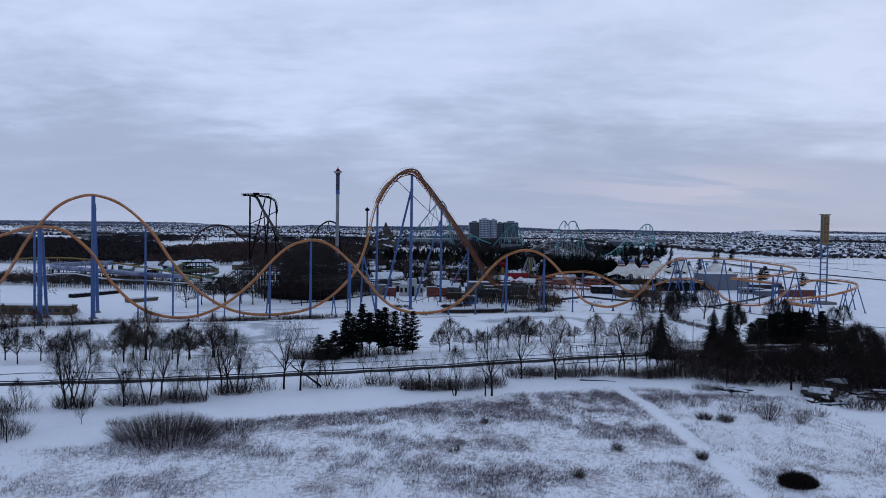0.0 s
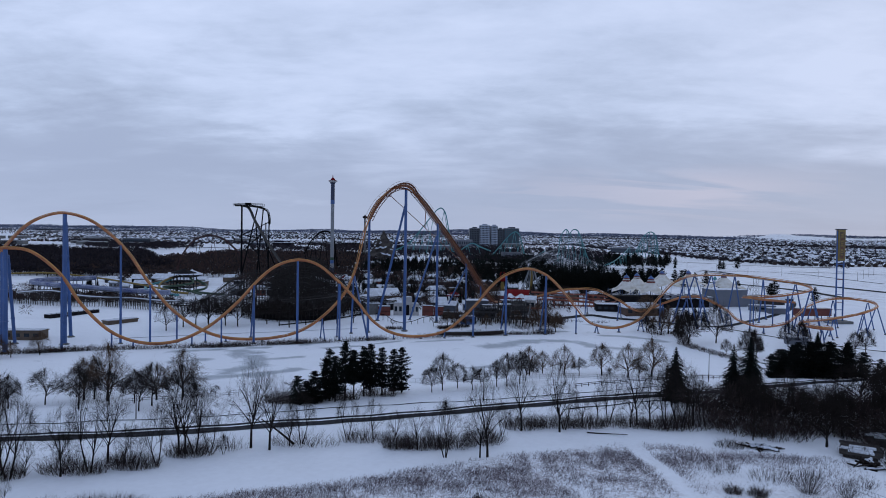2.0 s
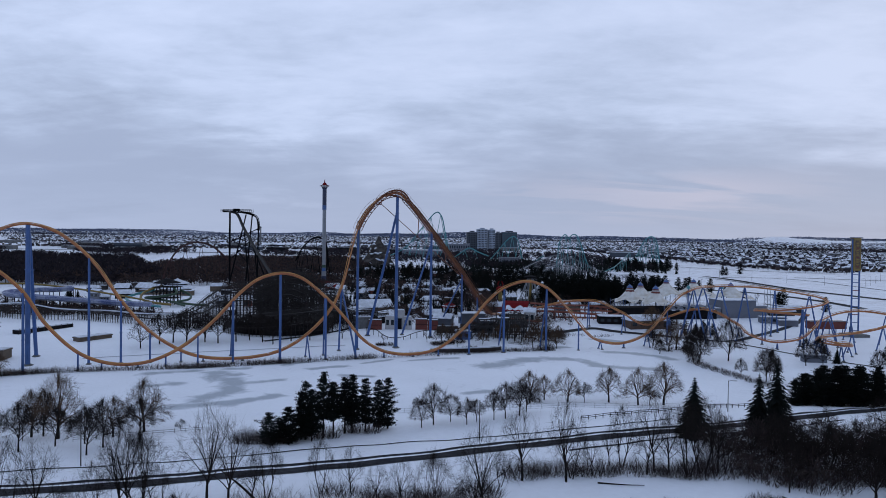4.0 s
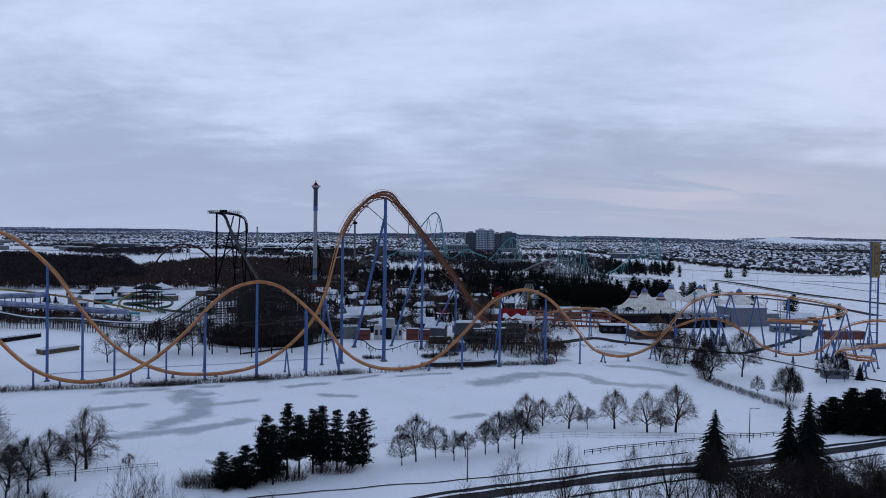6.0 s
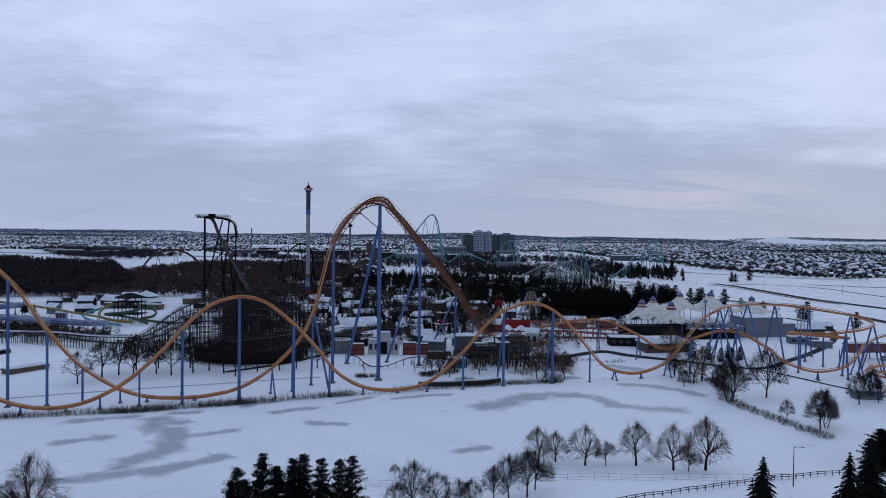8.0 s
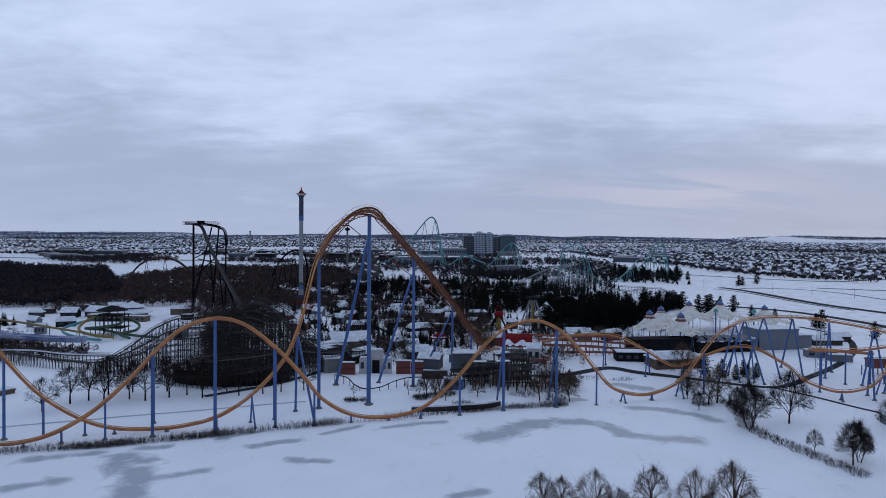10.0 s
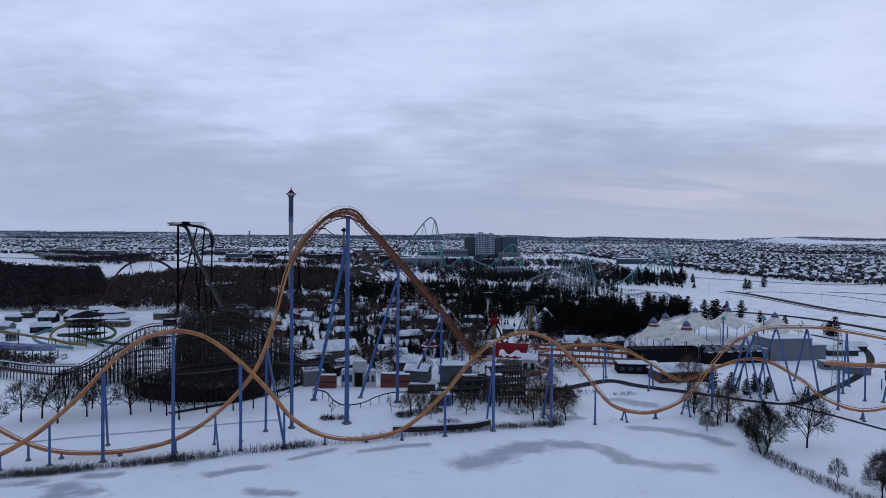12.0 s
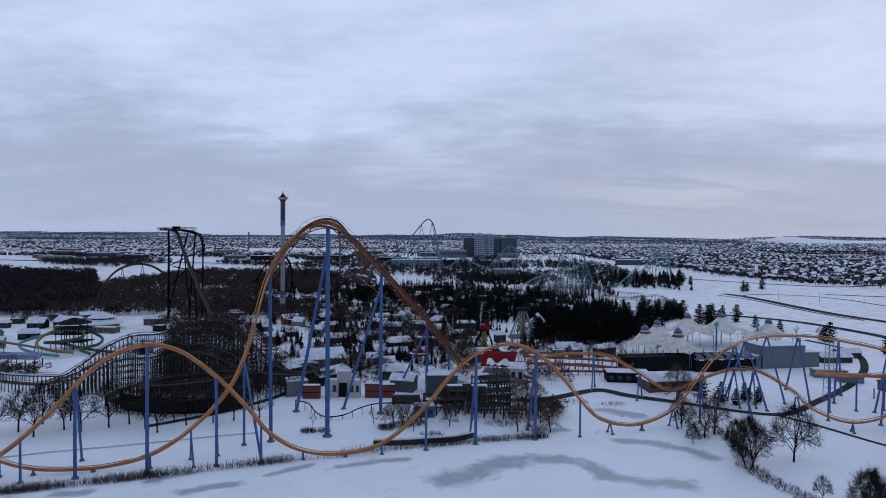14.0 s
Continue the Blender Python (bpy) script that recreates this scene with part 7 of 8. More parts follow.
def rock_mountain():
    """The artificial peak with its snowy ledges."""
    r = random.Random(8)
    x, y = -63.3, 560
    o = thing("artificial_mountain", (x, y, gz(x, y)), "artificial grey-brown rock peak dusted with snow", "mountain")
    m = Mesh()
    n, rows = 22, 10
    verts = []
    for j in range(rows):
        u = j / (rows - 1)
        for k in range(n):
            a = 6.283 * k / n
            q = (24 * (1 - u) ** 1.15 + 0.6) * (0.8 + 0.45 * noise.noise((math.cos(a) * 1.6, math.sin(a) * 1.6, u * 4)))
            verts.append((q * math.cos(a) * 1.3, q * math.sin(a), 40 * u + 2.4 * noise.noise((a * 2, u * 7, 1.0))))
    m.add(verts, [(j * n + k, j * n + (k + 1) % n, (j + 1) * n + (k + 1) % n, (j + 1) * n + k) for j in range(rows - 1) for k in range(n)])
    part("rock", m, material("painted_rock", (0.095, 0.085, 0.08), 0.9, 0, 0.5, 0.15, 1.2, 0.5, other=(0.03, 0.028, 0.028)), o)
    for k in range(40):
        a, u = r.uniform(3.14, 6.28), r.uniform(0.0, 1.0) ** 1.6 * 0.8
        q = 24 * (1 - u) ** 1.15 + 1.0
        c = Vector((q * math.cos(a) * 1.15, q * math.sin(a) * 0.9, 40 * u))
        t = Vector((-math.sin(a), math.cos(a), r.uniform(-0.4, 0.4))) * r.uniform(1.5, 4)
        part("snow_ledge", Mesh().tube([c - t, c, c + t], lambda v: 0.2 + 1.0 * math.sin(math.pi * v), 5), ROOF_SNOW, o)


rock_mountain()

# park lanes
TRODDEN = material("trodden_snow", (0.50, 0.53, 0.60), 0.85, 0, 0.25, 0.3, 3.0, 0.3)
ribbon("footpath", [(-120, -38), (-104, -31), (-89, -25.5), (-76, -20), (-62, -15), (-48, -9.5), (-33, -3.5), (-21, 0.6)], 1.3, TRODDEN, "faint trodden path across the snowy slope", "path", 0.07)
ribbon("lane", [(60, 44), (80, 52), (102, 62.5), (112, 55.5), (129, 45.5), (147, 35), (162, 31.5), (186, 50), (215, 77), (240, 109), (259, 154), (252, 190)], 3.4, PATH_DARK, "dark cleared service lane winding past the coaster", "road", 0.1)
ribbon("lane", [(161, 30), (169, 17.5), (177, -1.5), (190, -24), (215, -50)], 2.0, PATH_DARK, "narrow dark lane down the snowy slope", "road", 0.09)
ribbon("lane", [(-60, 4), (-40, 22), (-28, 40), (-20, 62), (-6, 84), (4, 112), (-8, 160), (-30, 200), (-60, 230)], 3.0, PATH_DARK, "grey slushy park lane", "road", 0.1)
for x, y, a in ((-16, 55, 60),):
    o = thing("car", (x, y, gz(x, y)), "dark parked car dusted with snow", "car", "parked cars", a)
    part("body", Mesh().box(-2.1, -0.85, 0.3, 2.1, 0.85, 0.85), NAVY, o)
    cab = Mesh().add([(-1.3, -0.78, 0.85), (1.1, -0.78, 0.85), (1.1, 0.78, 0.85), (-1.3, 0.78, 0.85), (-0.9, -0.66, 1.45), (0.5, -0.66, 1.45), (0.5, 0.66, 1.45), (-0.9, 0.66, 1.45)], [(0, 1, 5, 4), (1, 2, 6, 5), (2, 3, 7, 6), (3, 0, 4, 7), (4, 5, 6, 7)])
    part("cabin", cab, GLASS, o)
    part("snow_cover", Mesh().box(-0.9, -0.64, 1.46, 0.5, 0.64, 1.56), ROOF_SNOW, o)
    for u in (-1.3, 1.3):
        for v in (-0.8, 0.8):
            part("wheel", Mesh().bar((u, v - 0.1, 0.32), (u, v + 0.1, 0.32), 0.32, 0.32, 10), BLACK_STEEL, o)


def lattice_mast(x, y, h, label):
    o = thing("lattice_mast", (x, y, gz(x, y)), label, "mast", turn=20)
    for a, b in ((-1, -1), (1, -1), (1, 1), (-1, 1)):
        part("leg", Mesh().bar((a * 1.5, b * 1.5, -0.5), (a * 0.9, b * 0.9, h), 0.13, 0.11, 5), SILVER, o)
    for k in range(int(h // 2.2)):
        z = 2.2 * k
        w = 1.5 - 0.6 * z / h
        for (a, b), (c, d) in (((-1, -1), (1, -1)), ((1, -1), (1, 1)), ((1, 1), (-1, 1)), ((-1, 1), (-1, -1))):
            part("brace", Mesh().bar((a * w, b * w, z), (c * w, d * w, z + 2.2), 0.07, 0.07, 4), SILVER, o)


lattice_mast(190, 50, 24, "grey steel lattice mast beside the helix")
building("brake_shed", 224, 56, 20, 5, 2.2, 6, RED_WALL, "long dark red brake-run shed on stilts", "shed", roof="flat", roof_mat=NAVY, z=gz(224, 56) + 4.5)
for k in range(8):
    o = thing("stilt", (211 + 3.8 * k, 55 + 0.4 * k, gz(211, 55)), "blue stilt under the brake shed", "post", "shed stilts")
    part("post", Mesh().bar((0, 0, -0.5), (0, 0, 4.2), 0.25, 0.25, 6), BLUE, o)
building("equipment_box", 176, -21, 9, 4, 2.6, -8, GREY_WALL, "grey equipment hut on the snowy slope", "hut")


# ---- masses of far trees ----
def woods(name, label, spots, mat, height, blades, width, seed, wide=0.32, fir=False):
    """A mass of far trees: round crowns of outward twig sprays, or cones of drooping boughs."""
    r = np.random.default_rng(seed)
    spots = np.asarray(spots, float)
    n, m = len(spots), len(spots) * blades
    foot = np.repeat(np.stack([spots[:, 0], spots[:, 1], ground_height(spots[:, 0], spots[:, 1])], -1), blades, 0)
    h = np.repeat(height * r.uniform(0.62, 1.2, n), blades)
    a, s = r.uniform(0, 2 * np.pi, m), r.uniform(0, 2 * np.pi, m)
    out = np.stack([np.cos(a), np.sin(a), 0 * a], -1)
    w = (width * r.uniform(0.5, 1.2, m))[:, None]
    if fir:
        u = r.uniform(0.0, 1.0, m) ** 1.25
        reach = h * wide * (1.03 - u) ** 0.85 * r.uniform(0.55, 1.1, m)
        z = h * (0.03 + 0.93 * u)
        side = np.stack([-np.sin(a), np.cos(a), 0 * a], -1) * w * (1.15 - u)[:, None]
        tip = foot + out * reach[:, None] + np.stack([0 * z, 0 * z, z - 0.22 * reach], -1)
        root = foot + out * (0.12 * reach)[:, None] + np.stack([0 * z, 0 * z, z + 0.10 * h * (1 - u)], -1)
        P = np.stack([root - side, root + side, tip], 1)
    else:
        lift = r.uniform(-0.95, 1.0, m)
        flat_r = np.sqrt(np.maximum(0, 1 - lift * lift))
        crown = np.repeat(r.uniform(0.8, 1.25, n), blades) * h * wide
        ray = np.stack([np.cos(a) * flat_r * crown, np.sin(a) * flat_r * crown, lift * h * 0.42], -1)
        heart = foot + np.stack([0 * h, 0 * h, 0.58 * h], -1)
        near_end, far_end = r.uniform(0.1, 0.55, m)[:, None], r.uniform(0.65, 1.05, m)[:, None]
        side = np.stack([np.cos(s), np.sin(s), r.uniform(-0.7, 0.7, m)], -1) * w
        stem = r.uniform(0, 1, m) < 1.5 / blades
        P = np.stack([heart + ray * near_end, heart + ray * far_end - side, heart + ray * far_end + side], 1)
        thin = np.stack([np.cos(s), np.sin(s), 0 * s], -1) * np.minimum(0.22, 0.35 * w)
        P[stem] = np.stack([foot - thin, foot + thin, heart + ray * 0.2], 1)[stem]
    P = P.reshape(-1, 3)
    me = bpy.data.meshes.new(name)
    me.from_pydata(P.tolist(), [], np.arange(len(P)).reshape(-1, 3).tolist())
    me.materials.append(mat)
    tagged(new(name, me), label, "woods", kind="stuff")


def sprinkle(n, x0, x1, y0, y1, seed, keep):
    r = np.random.default_rng(seed)
    X, Y = r.uniform(x0, x1, n * 3), r.uniform(y0, y1, n * 3)
    ok = keep(X, Y)
    return np.stack([X[ok], Y[ok]], -1)[:n]


def SUBURB(y):
    """Where the suburb begins in the east, for each distance."""
    return np.interp(y, [540, 625, 717, 860, 1071, 1600], [530, 466, 434, 424, 370, 330])


def wave(x, y, s, p=0.0):
    """A smooth field from -1 to 1."""
    return (np.sin(x / s + 1.7 * np.sin(y / (1.6 * s) + p)) + np.sin(y / (0.8 * s) - 1.1 * np.sin(x / (1.3 * s) + 2 * p) + p) + np.sin((x + y) / (1.9 * s) + 3 * p)) / 3


# ---- trees of the park ----
small_spruces = [conifer("spruce_tree", spruce_meshes(160 + i, 9.0, 0.24, 17), "small dark spruce among the park paths", "park conifers") for i in range(2)]
park_pines = [conifer("pine_tree", pine_meshes(170 + i, 13.5, 0.02, 0.30, 36, 13, 1.8, 2.2), "dark pine in the dense grove beyond the coaster", "grove pines") for i in range(3)]
park_bare = [bare_tree("bare_tree", 180 + i, 11.0, BARK, "dark leafless tree among the park buildings", "park trees", reach=0.38, stems=1, start=0.2, thick=1.3, fine=0.6, twig=0.042) for i in range(2)]


def scatter(n, x0, x1, y0, y1, rng, gap=3.0, size=(0.8, 1.1), keep=None):
    out = []
    for _ in range(n * 8):
        if len(out) >= n:
            break
        x, y = rng.uniform(x0, x1), rng.uniform(y0, y1)
        if (keep is None or keep(x, y)) and all((x - a) ** 2 + (y - b) ** 2 > gap * gap for a, b, _ in out):
            out.append((x, y, rng.uniform(*size)))
    return out


plant(park_pines, scatter(60, 90, 162, 164, 236, rng, 3.3, (0.85, 1.1)), rng)
plant(park_pines, scatter(62, 92, 215, 166, 300, rng, 4.5, keep=lambda x, y: y > 166 + max(0, x - 130) * 1.3 and y < 230 + (x - 92) * 0.9), rng)
plant(park_pines, scatter(44, 20, 130, 235, 440, rng, 5), rng)
plant(park_pines, scatter(34, 235, 335, 560, 650, rng, 5), rng)
plant(park_pines, scatter(26, -60, 20, 280, 420, rng, 5) + [(213, 252, 0.95), (217.5, 248, 1.05), (222, 253, 1.0), (226, 250, 0.8), (243.5, 263, 1.1), (241, 282, 0.8), (245, 237, 0.6), (250, 213, 0.65), (263, 180, 0.95), (260.5, 182, 0.7), (206, 280, 1.0), (203, 285, 1.0), (211, 279, 0.9), (190, 292, 0.9), (195, 285, 0.95), (199, 280, 0.9), (272, 142, 0.8), (348, 494, 0.8), (355, 501, 0.8), (381, 523, 0.9), (150, 42, 0.5), (146, 46, 0.6), (140, 50, 0.6), (156, 48, 0.5), (160, 45, 0.5)], rng)
plant(small_spruces, scatter(44, -30, 60, 100, 240, rng, 4) + scatter(26, -120, -20, 95, 260, rng, 4) + [(-2, 142), (12, 113), (15, 117), (24, 122), (-240, 170, 0.9), (-236, 172, 0.8), (-244, 174, 0.9)], rng)
plant(park_bare, scatter(70, -130, 70, 110, 330, rng, 5), rng)
plant(park_bare, scatter(16, 104, 130, 100, 135, rng, 4, (0.6, 0.8)), rng)
plant(park_bare, scatter(24, 50, 130, 290, 430, rng, 5), rng)
plant(park_bare, [(14, 12, 0.6), (18, 8, 0.65), (24, 10, 0.7), (28, 6, 0.6), (60, 22, 0.6), (66, 26, 0.7), (-6, 8, 0.4), (72, 20, 0.8), (262, 190, 0.6), (268, 200, 0.6), (256, 205, 0.5)] + scatter(50, -25, 40, 95, 215, rng, 4, (0.5, 0.8)), rng)
woods("park_woods", "bare brown trees between the workshops and the lanes", np.concatenate([sprinkle(50, -30, 60, 62, 150, 81, lambda x, y: (wave(x, y, 8, 0.4) > 0.05) & (np.hypot(x - 58, y - 143) > 12) & (np.hypot(x - 62, y - 78) > 17)), sprinkle(40, 62, 134, 112, 175, 82, lambda x, y: (wave(x, y, 9, 1.4) > 0.0) & (np.hypot(x - 84, y - 190) > 18) & (x < 118))]), PARK_WOODS, 7.0, 160, 0.12, 80, 0.48)
woods("park_conifers", "dark conifers between the workshops and the lanes", sprinkle(34, -25, 55, 75, 165, 83, lambda x, y: (wave(x, y, 10, 2.2) > 0.1) & (np.hypot(x - 58, y - 143) > 13) & (np.hypot(x - 62, y - 78) > 17)), FAR_FIR, 9.0, 110, 0.5, 81, 0.2, fir=True)
brush("park_shrubs", "dark bare shrubs on the snowy bank below the park", "bush", [(-6.3, 2.5, 2.6, 1.8, 1.5), (-1.5, 3, 2.0, 1.4, 0.7), (18.6, 8, 3, 2.4, 1.6), (23.1, 11, 4, 3, 1.8), (28, 14, 4, 3, 1.4), (54, 0, 5, 2, 1), (34, 4, 4, 1.5, 0.7), (58, 16, 6, 3, 1), (70, 14, 4, 4, 1), (104, 48, 6, 2, 0.5), (90, 50, 6, 2, 0.5), (130, 12, 4, 6, 0.8)], BRUSH, 1.9, 160, 1, 31, 0.06, 0.45)


# ---- far woods, houses and fields ----
woods("bare_woods", "dense dark bare woods beyond the water slides", sprinkle(8000, -950, -175, 255, 720, 1, lambda x, y: (x < -236 - np.abs(y - 320) * 0.55) & (y > 255 + np.maximum(0, -240 - x) * 0.05) & (y < 700 + 60 * np.sin(x / 60))), WOODS, 11, 44, 0.7, 1, 0.42)
woods("bare_woods", "dark bare trees behind the black coaster", sprinkle(3300, -330, -70, 270, 700, 2, lambda x, y: (wave(x, y, 30) > -0.5) & (x > -330 + (y - 270) * 0.05)), PARK_WOODS, 9.5, 44, 0.6, 2, 0.42)
woods("park_woods", "dark bare trees crowding between the park buildings", np.concatenate([sprinkle(520, -130, 60, 120, 330, 21, lambda x, y: (wave(x, y, 16, 0.3) > 0.12) & ((x > -22) | (y > 150))), sprinkle(330, -150, -95, 200, 330, 22, lambda x, y: (wave(x, y, 22, 1.3) > -0.25) & ((x + 180) ** 2 + (y - 205) ** 2 > 1000) & ((x + 160) ** 2 + (y - 140) ** 2 > 900)), sprinkle(60, -330, -215, 225, 262, 23, lambda x, y: wave(x, y, 20, 2.3) > 0.0)]), PARK_WOODS, 8.0, 60, 0.26, 20, 0.45)
woods("park_conifers", "dark conifers crowding between the park rides", np.concatenate([sprinkle(120, -60, 70, 110, 330, 24, lambda x, y: wave(x, y, 19, 4.0) > 0.1), sprinkle(520, 35, 135, 235, 560, 25, lambda x, y: wave(x, y, 30, 2.0) > -0.3), sprinkle(300, -70, 35, 300, 520, 26, lambda x, y: wave(x, y, 26, 1.0) > -0.1)]), FAR_FIR, 10.5, 60, 0.7, 24, 0.25, fir=True)
woods("park_woods", "dark bare trees beneath the water slides", np.concatenate([sprinkle(560, -330, -140, 70, 104, 31, lambda x, y: wave(x, y, 13, 0.3) > -0.5), sprinkle(60, -44, 0, 48, 112, 32, lambda x, y: wave(x, y, 9, 0.3) > 0.1), sprinkle(46, 36, 74, 24, 66, 33, lambda x, y: wave(x, y, 9, 1.3) > -0.1)]), PARK_WOODS, 5.0, 80, 0.2, 30, 0.5)
woods("suburb_trees", "dark trees between the nearer houses", sprinkle(10500, 330, 1900, 545, 1600, 34, lambda x, y: (x > SUBURB(y)) & (x < 0.72 * (y + 330)) & (wave(x, y, 60, 0.5) > -0.5)), WOODS, 6.0, 16, 0.9, 31, 0.55)
woods("suburb_trees", "dark belt of bare trees at the edge of the snowfield", sprinkle(900, 330, 760, 545, 1300, 36, lambda x, y: (x > SUBURB(y) - 26) & (x < SUBURB(y) + 22) & (wave(x, y, 30, 0.8) > -0.6)), WOODS, 7.5, 22, 0.8, 36, 0.5)
woods("far_conifer_woods", "dark conifers between the park rides", sprinkle(800, -130, 150, 430, 700, 3, lambda x, y: wave(x, y, 40, 1.0) > 0.0), FAR_FIR, 12, 40, 1.3, 3, 0.26, fir=True)


woods("roadside_thicket", "dense dark brown thicket of small bare trees beside the road", sprinkle(680, 80, 205, -204, -139, 41, lambda x, y: (y < -148 + 0.06 * (x - 74)) & (y > -168 - 0.34 * (x - 74) * (x < 130) - 19 * (x >= 130) + 6 * np.sin(x / 5)) & (np.hypot(x - 110, y + 190) > 9) & (wave(x, y, 6, 1.0) > -0.75 + np.maximum(0, 100 - x) * 0.03)), DUSK_BRUSH, 6.2, 120, 0.10, 40, 0.55)
woods("plain_woods", "scattered dark trees on the plain beyond the woods", sprinkle(2600, -1000, 330, 820, 1180, 42, lambda x, y: (wave(x, y, 45, 1.0) > 0.15) & ((x < 140) | (x > 330))), WOODS, 9, 18, 1.3, 41, 0.5)
woods("station_trees", "dark bare trees and shrubs crowding round the station", np.concatenate([sprinkle(70, 36, 92, 44, 118, 61, lambda x, y: wave(x, y, 7, 0.6) > 0.0), sprinkle(24, 60, 84, 26, 44, 62, lambda x, y: wave(x, y, 5, 0.6) > 0.0)]), PARK_WOODS, 5.4, 120, 0.11, 61, 0.5)
woods("waterpark_trees", "dark bare trees crowding the water park", np.concatenate([sprinkle(50, -330, -200, 90, 150, 63, lambda x, y: wave(x, y, 11, 0.9) > 0.0), sprinkle(26, -260, -150, 10, 45, 64, lambda x, y: wave(x, y, 10, 0.2) > 0.25)]), PARK_WOODS, 6.5, 80, 0.17, 62, 0.5)
woods("park_conifers", "dark conifers scattered round the park's rides", np.concatenate([sprinkle(130, 44, 106, 140, 330, 71, lambda x, y: (np.hypot(x - 84, y - 190) > 17) & (np.hypot(x - 97, y - 205) > 10) & (wave(x, y, 13, 0.8) > -0.2)), sprinkle(180, -50, 60, 215, 430, 72, lambda x, y: wave(x, y, 15, 1.8) > 0.0)]), FAR_FIR, 9.5, 56, 0.7, 71, 0.27, fir=True)
woods("park_woods", "dark bare trees filling the park's middle", np.concatenate([sprinkle(260, -70, 62, 240, 440, 73, lambda x, y: wave(x, y, 12, 2.8) > 0.1), sprinkle(40, -44, 12, 60, 125, 74, lambda x, y: wave(x, y, 7, 0.8) > 0.1)]), PARK_WOODS, 7.5, 70, 0.22, 72, 0.5)
woods("plain_woods", "dark bare trees on the plain behind the park", sprinkle(1300, -200, 300, 560, 1010, 75, lambda x, y: (wave(x, y, 34, 0.8) > -0.25) & (np.hypot(x - 112, y - 655) > 40)), WOODS, 9.5, 26, 1.2, 73, 0.5)
woods("grove_conifers", "dense black conifers in the grove behind the tents", np.concatenate([sprinkle(420, 92, 176, 196, 440, 51, lambda x, y: (x > 96 + np.maximum(0, y - 360) * 0.4) & (x < 140 + (y - 200) * 0.36) & (wave(x, y, 14, 1.0) > -0.6)), sprinkle(190, 196, 300, 500, 680, 52, lambda x, y: wave(x, y, 18, 0.4) > -0.35), sprinkle(60, 140, 205, 430, 520, 53, lambda x, y: wave(x, y, 14, 2.4) > 0.0)]), FAR_FIR, 12.5, 60, 0.8, 50, 0.25, fir=True)
woods("street_trees", "dark bare trees among the far houses", sprinkle(17000, -2600, 3000, 760, 3300, 7, lambda x, y: (np.abs(x - 0.05 * y) < 0.67 * (y + 330)) & (wave(x, y, 130, 0.5) > -0.35) & ((x > SUBURB(y)) | ((y > 1150) & (x < 300)) | (y > 1600)) & (np.abs(x - 1850) > 400)), WOODS, 6.5, 9, 1.6, 6, 0.5)
woods("far_tree_belts", "dark belts of woodland in the far plain", sprinkle(9000, -3400, 3600, 1500, 4000, 9, lambda x, y: wave(x * 0.35, y, 120, 2.0) > 0.38), WOODS, 12, 8, 2.0, 8, 0.5)
# the two farthest masses carry the haze in their own colour
woods("far_tree_belts", "woods on the rising ground far off, coloured in blue-grey haze", sprinkle(9000, -3600, 3800, 2500, 3500, 12, lambda x, y: (wave(x * 0.22, y, 90, 5.0) > 0.05) & (np.abs(x - 1800) > 420)), HAZY_WOODS, 11, 7, 3.2, 11, 0.6)
woods("ridge_woods", "woods along the horizon, coloured in blue-grey haze", sprinkle(15000, -4200, 4300, 3500, 4640, 11, lambda x, y: (wave(x * 0.4, y, 150, 4.0) > -0.5) & ((np.abs(x - 1800) > 420) | (y > 3900))), HAZY_WOODS, 11, 6, 5.0, 10, 0.8)


